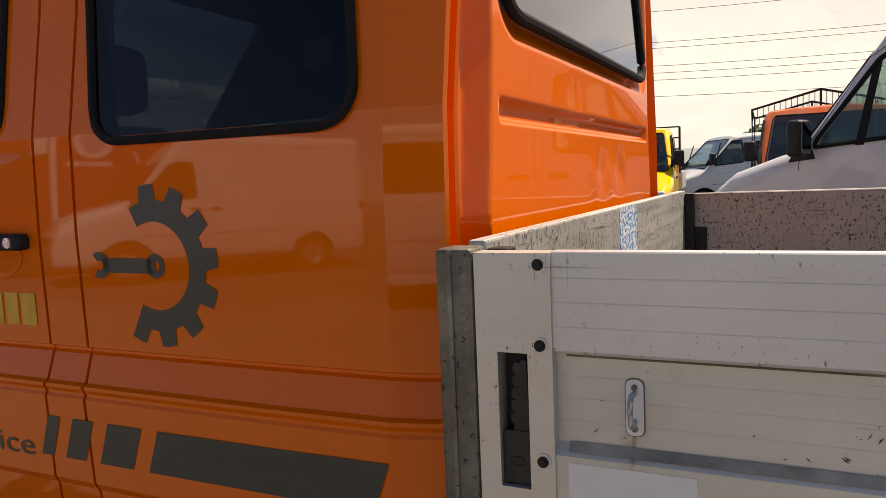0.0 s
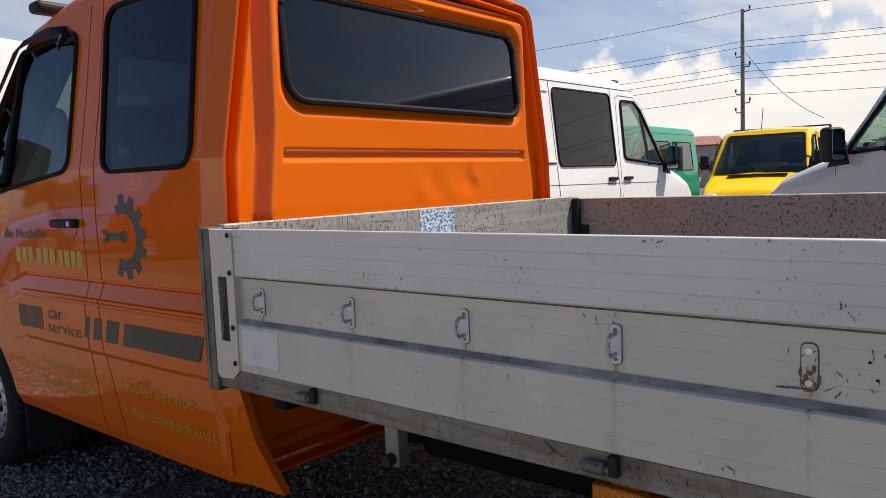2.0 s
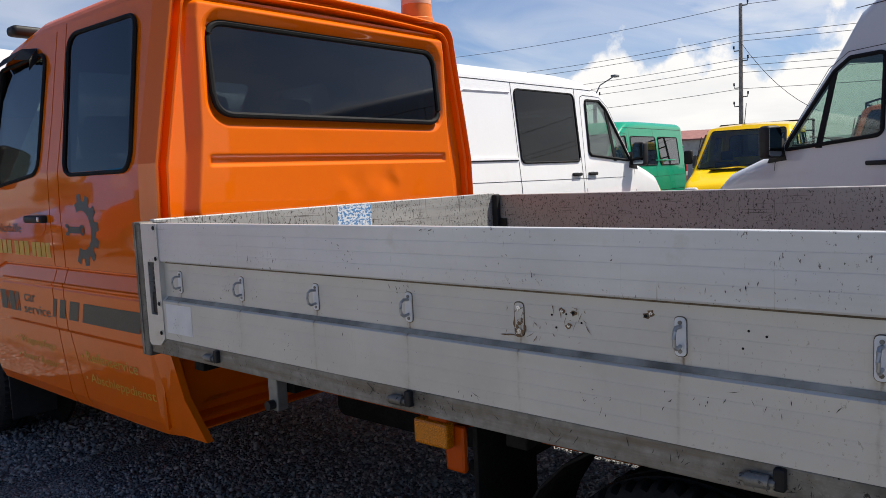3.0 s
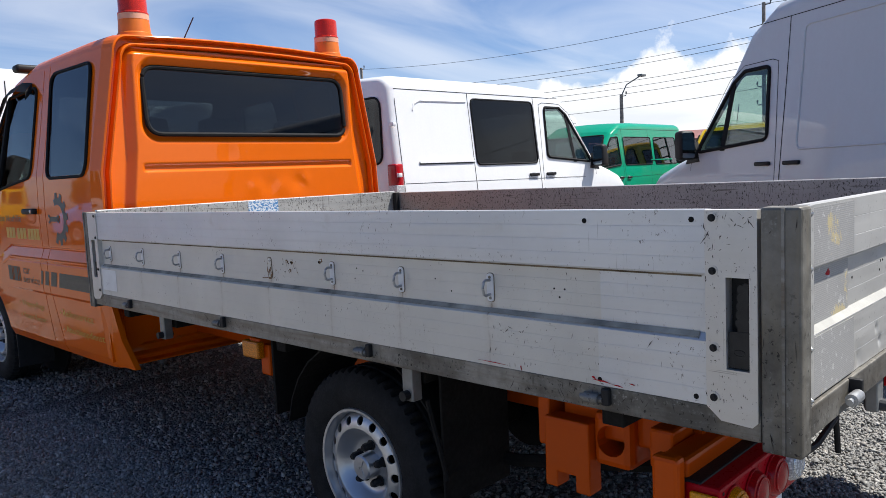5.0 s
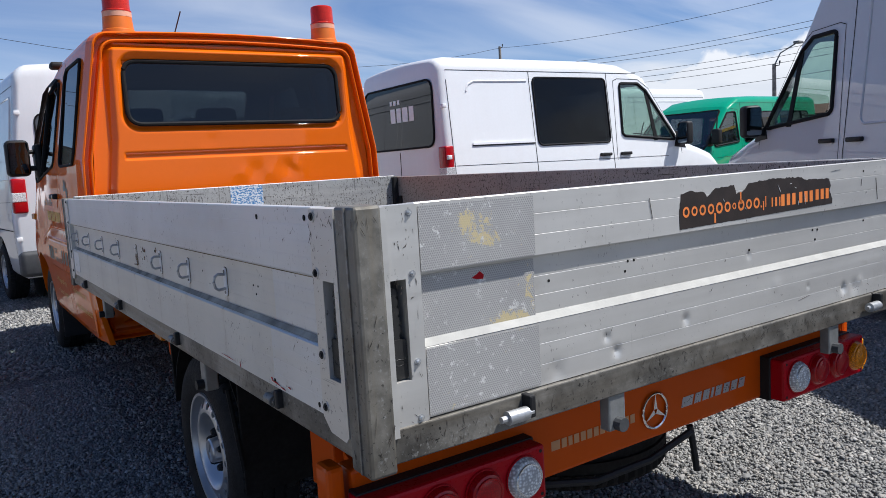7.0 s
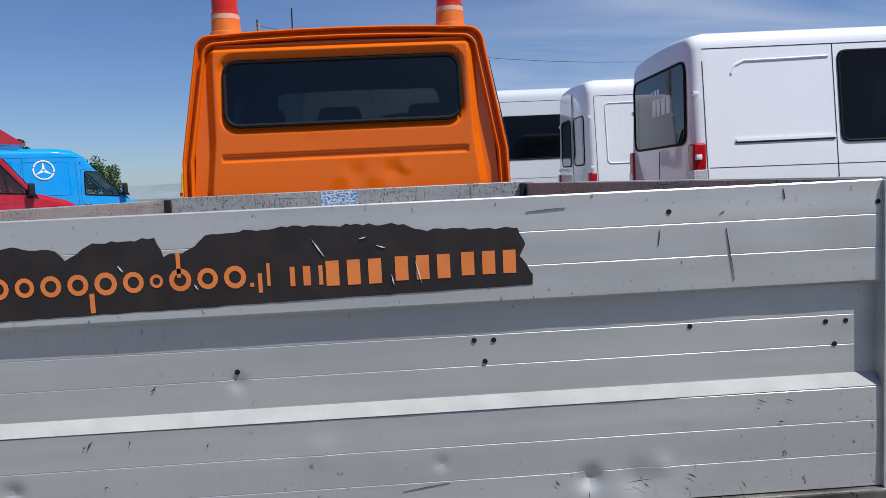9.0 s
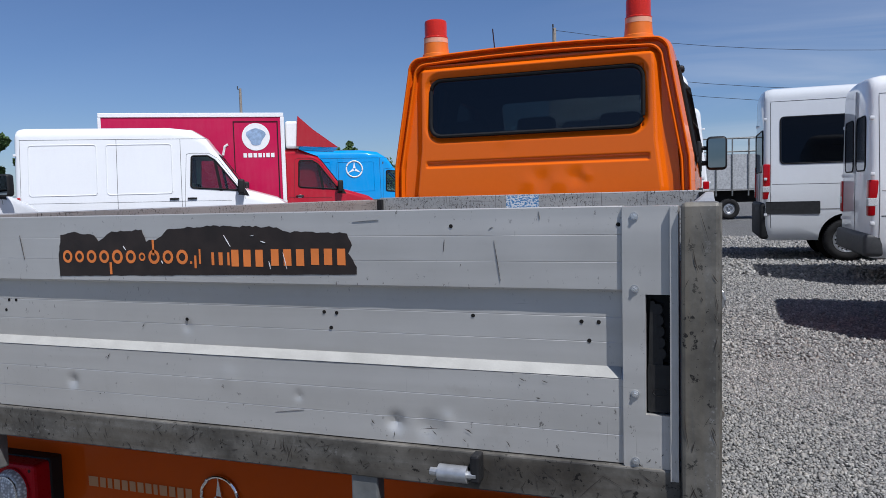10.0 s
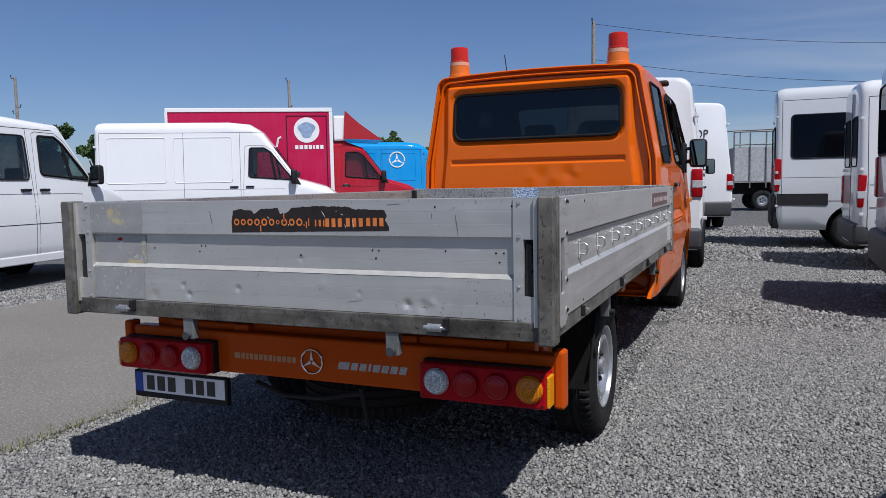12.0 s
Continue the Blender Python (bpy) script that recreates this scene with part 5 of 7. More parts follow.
cab_bars(4.710, (0.05, 0.05, 0.05), 0.012, 1.070, 1.138, M_DECAL_Y, "yellow bars in place of a number")
cab_bars(4.500, (0.04, 0.05, 0.04, 0.045), 0.010, 1.068, 1.136, M_DECAL_Y, "yellow bars in place of a number")
for y, z in ((4.071, 0.653), (4.059, 0.556), (4.80, 0.575), (4.80, 0.660)):
    film("bullet_mark", [(y, z), (y - 0.014, z), (y - 0.014, z - 0.014), (y, z - 0.014)], M_DECAL_Y)

# ---- load bed ----


def band(o, z0, z1, n, depth):
    """One face of an extrusion from z0 down to z1 with n fine lines across."""
    pts = [(o, z0)]
    for k in range(1, 8 * n):
        z = z0 + (z1 - z0) * k / (8 * n)
        pts += [(o, z + 0.0008), (o - depth, z), (o, z - 0.0008)] if k % 8 == 0 else [(o, z)]
    return pts + [(o, z1)]


def drop_profile(ztop, zu, zl, zbot, rec=0.015, o=0.030, ln=0.0009, nl=4):
    p = [(0.0, ztop), (o - 0.0014, ztop + 0.0004), (o, ztop - 0.0012)] + band(o, ztop - 0.0016, zu, nl, ln)
    p += [(o - 0.002, zu - 0.004), (o - rec, zu - 0.005)] + band(o - rec, zu - 0.006, zl + 0.015, nl, ln)
    p += band(o, zl, zbot, nl, ln) + [(0.0, zbot)]
    return p


PROFILE = drop_profile(1.238, 1.110, 0.970, 0.838, ln=0.0003)
PROFILE_GATE = drop_profile(1.238, 1.110, 0.970, 0.838, ln=0.0005, nl=3)


def pressed(profile, to3d, a0, a1, n, dents):
    """An extrusion along a, slightly wavy, with small dents (a, z, radius, depth)."""
    bm = bmesh.new()
    rows = []
    for k in range(n + 1):
        a = a0 + (a1 - a0) * k / n
        row = []
        for o, z in profile:
            if o > 0.005:
                o += 0.0012 * noise.noise(Vector((a * 2.1, z * 9, 0.4))) + 0.0004 * noise.noise(Vector((a * 13, z * 15, 3.1)))
                o -= 0.9 * sum(h * math.exp(-((a - p) ** 2 + (z - q) ** 2) / (r * r)) for p, q, r, h in dents if abs(a - p) < 3 * r)
            row.append(bm.verts.new(to3d(o, z, a)))
        rows.append(row)
    m = len(profile)
    for p, q in zip(rows, rows[1:]):
        for i in range(m):
            bm.faces.new((p[i], p[(i + 1) % m], q[(i + 1) % m], q[i]))
    bm.faces.new(rows[0])
    bm.faces.new(list(reversed(rows[-1])))
    bmesh.ops.recalc_face_normals(bm, faces=bm.faces)
    return bm


def end_plate(m3, a0, a1, s0, s1, o, inner=1):
    """A plate at a dropside's end with an upright slot for the latch."""
    bm = bmesh.new()
    for lo, hi, z0, z1 in ((a0, a1, 1.104, 1.237), (a0, s0, 0.919, 1.104), (s1, a1, 0.919, 1.104)):
        if hi - lo > 0.001:
            bm_prism(bm, rect(lo, hi, z0, z1), m3, 0.0, o)
    foot = [(a0, 0.919), (a1, 0.919), (a1, 0.838), (a1 - 0.03, 0.812), (a0 + 0.012, 0.808), (a0, 0.82)] if inner > 0 else [(a0, 0.919), (a1, 0.919), (a1, 0.82), (a1 - 0.012, 0.808), (a0 + 0.03, 0.812), (a0, 0.838)]
    bm_prism(bm, foot, m3, 0.012, o)
    bmesh.ops.remove_doubles(bm, verts=bm.verts, dist=0.0001)
    return bm


M_LEVER = plain("worn_black_lever", (0.016, 0.0155, 0.015), 0.5, 0.0, 0.35, 40, 0.1, 0.4)


def latch(parent, m3, s0, s1, o):
    back = part("latch_case", prism(rect(s0 - 0.004, s1 + 0.004, 0.915, 1.108), m3, -0.02, 0.004), M_BLACK, parent)
    bm = bmesh.new()
    mid = s0 + 0.48 * (s1 - s0)
    bm_prism(bm, rounded([(s0 + 0.003, 0.990), (mid + 0.006, 0.990), (mid - 0.002, 1.060), (mid - 0.006, 1.092), (s0 + 0.006, 1.094)], 0.005), m3, 0.004, o - 0.010)
    for k in range(5):
        z = 1.012 + k * 0.017
        bm_prism(bm, [(mid + 0.002 - 0.0012 * k + 0.008 * math.cos(a), z + 0.009 * math.sin(a)) for a in np.linspace(0, 2 * math.pi, 13)[:-1]], m3, 0.004, o - 0.0099)
    bm_prism(bm, rounded(rect(s0 + 0.002, s1 - 0.002, 0.922, 0.995), 0.004), m3, 0.004, o - 0.008)
    bm_tube(bm, [m3((s0 + s1) / 2 + 0.011 * math.cos(a), 0.953 + 0.006 * math.sin(a), o - 0.008) for a in np.linspace(0, 2 * math.pi, 17)[:-1]], 0.0008, 4, True)
    part("latch_lever", bm, M_LEVER, parent, "black moulded latch lever", True)


def bolt(parent, m3, a, z, o, r=0.010, mat=None, washer=None):
    if washer:
        ring = [(a + r * 1.45 * math.cos(t), z + r * 1.45 * math.sin(t)) for t in np.linspace(0, 2 * math.pi, 19)[:-1]]
        part("washer", prism(ring, m3, o - 0.001, o + 0.0016), washer, parent)
    bm = bmesh.new()
    n = [(a + r * math.cos(t), z + r * math.sin(t)) for t in np.linspace(0, 2 * math.pi, 15)[:-1]]
    bm_prism(bm, n, m3, o - 0.002, o + 0.003)
    n = [(a + r * 0.6 * math.cos(t), z + r * 0.6 * math.sin(t)) for t in np.linspace(0, 2 * math.pi, 7)[:-1]]
    bm_prism(bm, n, m3, o, o + 0.0055)
    part("bolt", bm, mat or M_BLACK, parent)


M_SCUFF = plain("dark_scuff", (0.055, 0.048, 0.042), 0.7, 0.0, 0.4, 60, 0.0, 0.2)
M_RUSTSTAIN = plain("rust_stain", (0.17, 0.10, 0.05), 0.8, 0.0, 0.4, 60, 0.1)
M_REFLECT = plain("pale_reflective_film", (0.68, 0.69, 0.70), 0.35, 0.1, 0.06, 20, 0.0)


# for painted shade lines under lips and round plates, and for dirt
M_SHADE_DIRT = plain("shade_and_dirt", (0.15, 0.12, 0.085), 0.9, 0.0, 0.6, 13, 0.1, 0.1)


def ragged(r, cy, cz, ry, rz, n=11):
    return [(cy + ry * q * math.cos(t), cz + rz * q * math.sin(t)) for t in np.linspace(0, 2 * math.pi, n + 1)[:-1] for q in (r.uniform(0.55, 1.25),)]


def ghost_plate(side, m3, y):
    """Where a lashing hook was torn off: the mark of its plate, two screws left in it, flaking rust below."""
    part("dark_rim", prism(rounded(rect(y - 0.0135, y + 0.0135, 1.0010, 1.0780), 0.012), m3, 0.014, 0.0160), M_SHADE_DIRT, side, "dirt round a missing hook plate")
    part("hook_plate", prism(rounded(rect(y - 0.0115, y + 0.0115, 1.0035, 1.0755), 0.010), m3, 0.0155, 0.0166), M_ALU_FILM, side, "clean mark left by a missing hook")
    r = random.Random(61)
    for cy, cz, ry, rz in ((0.000, 1.030, 0.006, 0.005), (0.005, 1.022, 0.004, 0.007), (-0.007, 1.036, 0.003, 0.009), (0.009, 1.014, 0.003, 0.006), (-0.008, 1.012, 0.003, 0.007), (0.003, 1.003, 0.009, 0.003), (0.013, 1.030, 0.003, 0.012), (-0.014, 1.020, 0.003, 0.010), (0.022, 1.003, 0.012, 0.0016), (0.040, 1.002, 0.014, 0.0013)):
        part("rust_flake", prism(ragged(r, y + cy, cz, ry, rz), m3, 0.0158, 0.0172 + 0.0002 * r.random()), M_RUSTSTAIN, side)
    for z in (1.064, 1.014):
        part("hook_screw", prism([(y + 0.0055 * math.cos(t), z + 0.0055 * math.sin(t)) for t in np.linspace(0, 2 * math.pi, 13)[:-1]], m3, 0.016, 0.0195), M_ZINC, side)


def dropside(s):
    m3 = lambda a, z, d: Vector((s * (1.030 + d), a, z))
    side = part("side_panel", pressed(PROFILE, lambda o, z, a: Vector((s * (1.030 + o), a, z)), 0.076, 3.162, 130, ((0.30, 0.90, 0.03, 0.002), (2.0, 0.93, 0.04, 0.0015), (1.1, 1.18, 0.05, 0.0015))), M_ALU_FILM if s < 0 else M_ALU, truck, "scuffed aluminium dropside panel")
    # brown strip: the lip's shadow line put in as colour, with joint dirt
    part("joint", box((min(s * 1.040, s * 1.0472), 0.092, 1.1002), (max(s * 1.040, s * 1.0472), 3.148, 1.1046), 0.0), M_SHADE_DIRT, side, "brown line of shade and dirt under the upper extrusion")
    for a0, a1, s0, s1, by in ((-0.028, 0.076, -0.012, 0.034, 0.060), (3.162, 3.268, 3.196, 3.238, 3.178)):
        ep = part("end_plate", end_plate(m3, a0, a1, s0, s1, 0.034, 1 if a0 < 1 else -1), M_ALU, truck, "bolted aluminium end plate")
        latch(ep, m3, s0, s1, 0.034)
        for z in (1.222, 1.116, 0.960, 0.858):
            bolt(ep, m3, by, z, 0.034, 0.0078, washer=M_ALU)
    # lashing hooks
    for k, y in enumerate(HOOKS + ((0.33,) if s > 0 else ())):
        if k == 4 and s < 0:
            ghost_plate(side, m3, y)
            continue
        # thin dark rim draws the plate's shadow edge as well as dirt
        part("dark_rim", prism(rounded(rect(y - 0.0125, y + 0.0125, 1.0012, 1.0776), 0.011), m3, 0.014, 0.0162), M_SHADE_DIRT, side, "dark outline round the hook plate")
        pl = part("hook_plate", prism(rounded(rect(y - 0.011, y + 0.011, 1.003, 1.076), 0.010), m3, 0.0155, 0.0185), M_REFLECT, side, "zinc lashing hook")
        lp = [(s * 1.047, y, 1.058), (s * 1.066, y, 1.060), (s * 1.074, y, 1.054), (s * 1.077, y, 1.040), (s * 1.074, y, 1.026), (s * 1.066, y, 1.020), (s * 1.047, y, 1.022)]
        part("hook_ring", tube(lp, 0.0038, 8), M_HOOK, side, smooth=True)
        for z in (1.066, 1.012):
            part("hook_screw", prism([(y + 0.004 * math.cos(t), z + 0.004 * math.sin(t)) for t in np.linspace(0, 2 * math.pi, 9)[:-1]], m3, 0.0185, 0.0205), M_RAIL, side)
    # old holes
    for y, z in ((1.60, 1.056), (1.565, 1.06), (1.59, 1.03), (1.53, 1.045), (1.20, 1.062), (1.17, 1.055), (1.21, 1.03), (0.86, 1.05), (0.80, 1.02), (0.46, 1.05), (0.43, 1.05), (0.445, 1.03)):
        part("screw_hole", prism([(y + 0.0024 * math.cos(t), z + 0.0024 * math.sin(t)) for t in np.linspace(0, 2 * math.pi, 9)[:-1]], m3, 0.013, 0.0156), M_DARK, side)
    if s < 0:
        r = random.Random(17)
        for y, z in ((1.575, 1.066), (1.548, 1.064), (1.560, 1.036), (1.325 + 0.055, 1.078), (1.325 + 0.065, 1.072)):
            part("torn_rivet", prism(ragged(r, y, z, 0.0075, 0.006, 9), m3, 0.014, 0.0162), M_RUSTSTAIN, side)
            part("rivet_core", prism([(y + 0.0034 * math.cos(t), z + 0.0034 * math.sin(t)) for t in np.linspace(0, 2 * math.pi, 9)[:-1]], m3, 0.016, 0.0175), M_ZINC if r.random() < 0.6 else M_DARK, side)
    for y, z in ((0.105, 1.218), (0.36, 1.214), (0.33, 0.852), (0.10, 0.852)):
        part("rivet_hole", prism([(y + 0.006 * math.cos(t), z + 0.006 * math.sin(t)) for t in np.linspace(0, 2 * math.pi, 9)[:-1]], m3, 0.026, 0.0306), M_DARK, side)
    part("reflective_patch", prism(rect(2.985, 3.145, 0.862, 0.962), m3, 0.0300, 0.0308), M_REFLECT, side, "pale square film patch")
    # rail below, with its hinge rollers and stop brackets
    rail = part("bed_rail", box((s * 1.005, -0.03, 0.778) if s > 0 else (-1.056, -0.03, 0.778), (s * 1.056, 3.27, 0.836) if s > 0 else (-1.005, 3.27, 0.836), 0.003), M_RAIL, truck, "dull steel bed rail")
    for y in (2.885, 2.045, 1.18, 0.35):
        bm = bmesh.new()
        bm_cyl(bm, (s * 1.066, y - 0.020, 0.806), (s * 1.066, y + 0.020, 0.806), 0.0125, 16)
        bm_cyl(bm, (s * 1.066, y - 0.030, 0.806), (s * 1.066, y + 0.030, 0.806), 0.008, 10)
        r = part("hinge_roller", bm, M_RAIL, rail, "worn steel hinge roller", True)
        bm = bmesh.new()
        bm_box(bm, (s * 1.05, y - 0.046, 0.794), (s * 1.071, y - 0.026, 0.834), 0.004)
        part("hinge_bracket", bm, M_BLACK, rail)
    for y in (2.61, 1.015):
        bm = bmesh.new()
        bm_box(bm, (s * 0.99, y - 0.022, 0.67), (s * 1.03, y + 0.022, 0.785), 0.004)
        bk = part("stop_bracket", bm, M_GALV, truck, "galvanised bracket under the bed")
        part("stop_bolt", cyl((s * 0.985, y, 0.69), (s * 1.052, y + 0.0, 0.69), 0.015, 12), M_BLACK, bk)
    return side


left_side, right_side = dropside(-1), dropside(1)
# trade film on the right side
part("trade_film", prism(rect(2.20, 2.95, 1.125, 1.205), lambda a, z, d: Vector((1.060 + d, a, z)), 0.0002, 0.0012), plain("worn_brown_film", (0.15, 0.085, 0.08), 0.5, 0.0, 0.6, 34, 0.05), right_side, "worn brown trade film strip")
bars_on("film_bars", -0.18, (0.05,) * 10, 0.02, 0, 0.028, lambda u, v: Vector((1.0618, 2.45 + u, 1.15 + v)), plain("bleached_lettering", (0.55, 0.44, 0.42), 0.5, 0.0, 0.3, 40, 0.0), right_side, "pale bars in place of lettering")

# dark strip painted for shade: dulls the left ledge, which mirrors the sky
M_LEDGE_TONE = plain("ledge_tone", (0.29, 0.275, 0.235), 0.9, 0.0, 0.5, 11, 0.1, 0.1)
part("ledge_tone", prism([(1.0462, 0.9862), (1.0565, 0.9759), (1.0571, 0.9765), (1.0468, 0.9868)], lambda u, v, d: Vector((-u, d, v)), 0.095, 3.145), M_LEDGE_TONE, left_side, "dark strip toning down the ledge")
# added strip dims the sunlit tailgate ledge through its colour
part("ledge_tone", prism([(0.0153, 0.9862), (0.0298, 0.9712), (0.0306, 0.9720), (0.0161, 0.9870)], lambda u, v, d: Vector((d, -0.050 - u, v)), -0.922, 0.922), plain("gate_ledge_tone", (0.38, 0.375, 0.35), 0.9, 0.0, 0.12, 16, 0.1, 0.1), truck, "pale strip toning down the sunlit tailgate ledge")
# red scrapes low on the left side
for y, z, w, h in ((0.60, 0.846, 0.10, 0.002), (0.555, 0.838, 0.004, 0.012), (0.30, 0.846, 0.05, 0.004), (0.34, 0.850, 0.012, 0.006), (0.27, 0.842, 0.03, 0.003), (0.24, 0.851, 0.016, 0.003)):
    part("red_scrape", prism([(y, z), (y + w * 0.6, z + h * 0.4), (y + w, z + h), (y + w * 0.4, z + h * 1.2)], lambda a, v, d: Vector((-1.0612 - d, a, v)), 0.0, 0.0008), M_LRED2, left_side)
# posts
for s in (-1, 1):
    for y0, y1 in ((-0.110, -0.034), (3.270, 3.325)):
        bm = bmesh.new()
        bm_box(bm, (min(s * 1.012, s * 1.066), y0, 0.764), (max(s * 1.012, s * 1.066), y1, 1.242), 0.006, 2)
        po = part("corner_post", bm, M_POST, truck, "galvanised steel corner post")
        bm = bmesh.new()
        bm_box(bm, (min(s * 1.064, s * 1.0685), y0 + 0.030, 0.768), (max(s * 1.064, s * 1.0685), y0 + 0.036, 1.240))
        part("post_fold", bm, M_RAIL, po)
# tailgate
g3 = lambda a, z, d: Vector((a, -0.050 - d, z))
gate = part("tailgate", pressed(PROFILE_GATE, lambda o, z, a: Vector((a, -0.050 - o, z)), -0.926, 0.926, 380, ((0.54, 0.872, 0.014, 0.009), (0.60, 0.868, 0.02, 0.005), (0.635, 0.885, 0.013, -0.003), (-0.42, 0.868, 0.012, 0.007), (-0.45, 0.905, 0.010, 0.005), (-0.18, 0.90, 0.012, 0.006), (0.35, 0.905, 0.008, 0.003), (0.10, 1.02, 0.01, 0.003), (0.20, 0.93, 0.02, -0.002), (-0.60, 0.86, 0.02, 0.004))), M_ALU_GATE, truck, "scratched aluminium tailgate", True, None, 0.2)
for a0, a1, s0, s1, bx in ((-1.008, -0.926, -0.996, -0.958, -0.944), (0.926, 1.008, 0.960, 1.000, 0.944)):
    ep = part("end_plate", end_plate(g3, a0, a1, s0, s1, 0.036, 1 if a0 < 0 else -1), M_ALU_GATE, truck, "bolted aluminium end plate")
    latch(ep, g3, s0, s1, 0.036)
    for z in (1.222, 1.112, 0.950, 0.845):
        bolt(ep, g3, bx, z, 0.0360, 0.0046, M_ZINC, washer=M_HOOK)
    outer = a0 if a0 < 0 else a1
    part("edge_lip", prism(rect(min(outer, outer - math.copysign(0.012, outer)), max(outer, outer - math.copysign(0.012, outer)), 0.822, 1.236), g3, 0.036, 0.046), M_ALU_GATE, ep)
for a, z in ((-0.36, 1.062), (-0.34, 1.062), (-0.37, 1.04), (0.40, 1.058), (0.425, 1.057), (0.413, 1.03), (0.86, 1.056), (0.887, 1.056), (0.872, 1.026), (-0.88, 1.06), (-0.60, 1.05), (0.68, 1.06), (0.10, 1.035), (0.65, 1.21), (0.92, 1.21), (-0.90, 1.218), (-0.66, 1.218)):
    part("screw_hole", prism([(a + 0.0034 * math.cos(t), z + 0.0034 * math.sin(t)) for t in np.linspace(0, 2 * math.pi, 9)[:-1]], g3, 0.013 if z < 1.1 else 0.028, 0.0158 if z < 1.1 else 0.0308), M_DARK, gate)
k = Nodes("etched_patch_with_cream_paint")
sp = k.n.new("ShaderNodeSeparateXYZ")
k.l.new(k.tc.outputs["Object"], sp.inputs[0])
px, pz = sp.outputs[0], sp.outputs[2]


def wave(cx, cz):
    return k.math("COSINE", k.math("ADD", k.math("MULTIPLY", px, cx), k.math("MULTIPLY", pz, cz)))


# dots on a honeycomb, five millimetres apart
KW = 2 * math.pi / (0.0050 * 0.866)
hexes = k.ramp(k.math("ADD", wave(0.0, KW), k.math("ADD", wave(KW * 0.866, KW * 0.5), wave(KW * 0.866, -KW * 0.5))), -0.9, 1.2)


def blot(cx, cz, rx, rz):
    u = k.math("DIVIDE", k.math("SUBTRACT", px, cx), rx)
    v = k.math("DIVIDE", k.math("SUBTRACT", pz, cz), rz)
    return k.ramp(k.math("ADD", k.math("MULTIPLY", u, u), k.math("MULTIPLY", v, v)), 0.0, 1.8, 0.20, 0.0)


flaked = k.math("MAXIMUM", k.math("MAXIMUM", blot(-0.80, 1.190, 0.045, 0.030), blot(-0.765, 1.160, 0.035, 0.018)), k.math("MAXIMUM", blot(-0.705, 0.985, 0.065, 0.022), blot(-0.655, 1.03, 0.012, 0.05)))
cream = k.ramp(k.math("ADD", k.noise(42, 9, 0.78, dist=0.3), flaked), 0.640, 0.660)
cc = k.mix(k.ramp(hexes, 0.35, 0.75, 0, 0.75), (0.46, 0.45, 0.43), (0.25, 0.245, 0.24))
cc = k.mix(k.ramp(k.noise(6, 5, 0.6), 0.4, 0.66, 0, 0.4), cc, (0.29, 0.28, 0.28))
cc = k.mix(k.math("MULTIPLY", k.ramp(k.noise(48, 7, 0.78), 0.575, 0.60), k.ramp(k.noise(7.5, 3), 0.44, 0.56)), cc, (0.66, 0.655, 0.63))
cc = k.mix(k.math("MULTIPLY", cream, 0.85), cc, (0.64, 0.53, 0.28))
k.set(Base_Color=cc, Roughness=0.45, Metallic=0.3).bump(hexes, 0.15, 0.002)
M_PATCHY = k.m
for z0, z1, o in ((1.112, 1.232, 0.030), (0.984, 1.103, 0.015), (0.842, 0.968, 0.030)):
    part("etched_patch", prism(rounded(rect(-0.922, -0.648 + (0.006 if o < 0.02 else 0.0), z0, z1), 0.003), g3, o + 0.0020, o + 0.0028), M_PATCHY, gate, "etched patch with flaked cream paint")
part("red_mark", prism([(-0.80, 1.083), (-0.785, 1.090), (-0.78, 1.094), (-0.770, 1.086), (-0.772, 1.078), (-0.788, 1.079)], g3, 0.0175, 0.0182), M_LRED2, gate)
# torn trade film
film_rng = random.Random(21)
coarse = [(-0.196, 1.161), (-0.188, 1.201), (-0.161, 1.207), (-0.102, 1.199), (-0.091, 1.189), (-0.058, 1.206), (0.016, 1.209), (0.026, 1.187), (0.056, 1.192), (0.076, 1.208), (0.117, 1.213), (0.190, 1.215), (0.318, 1.212), (0.339, 1.203), (0.415, 1.202), (0.459, 1.199), (0.468, 1.177), (0.461, 1.166), (0.479, 1.135)]
torn = []
for (u0, v0), (u1, v1) in zip(coarse, coarse[1:]):
    n = max(1, int(math.hypot(u1 - u0, v1 - v0) / 0.007))
    torn += [(u0 + (u1 - u0) * k / n + film_rng.uniform(-0.0012, 0.0012), v0 + (v1 - v0) * k / n + film_rng.uniform(-0.0018, 0.0018)) for k in range(n)]
low_edge = [(0.475 - 0.671 * k / 60, 1.128 - 0.011 * k / 60 + film_rng.uniform(-0.0006, 0.0006)) for k in range(61)]
film_pts = torn + low_edge
part("trade_film", prism(film_pts, g3, 0.0302, 0.0310), plain("brown_black_film", (0.022, 0.015, 0.012), 0.4, 0.0, 0.3, 30, 0.05), gate, "torn black film with orange marks")
M_ORFILM = plain("orange_film", (0.72, 0.20, 0.04), 0.45, 0.0, 0.1, 20, 0.0)
x = -0.185
for i, w in enumerate((0.025, 0.023, 0.025, 0.025, 0.027, 0.025, 0.016, 0.027, 0.025, 0.027)):
    c, r = x + w / 2, w / 2
    rg = bmesh.new()
    for q in range(14):
        a, b = q * 2 * math.pi / 14, (q + 1) * 2 * math.pi / 14
        rg.faces.new([rg.verts.new(g3(c + rr * math.cos(t), 1.157 + rr * 1.05 * math.sin(t), 0.0316)) for rr, t in ((r, a), (r, b), (r * 0.55, b), (r * 0.55, a))])
    part("trade_mark", rg, M_ORFILM, gate, "orange ring on black film")
    x += w + 0.007
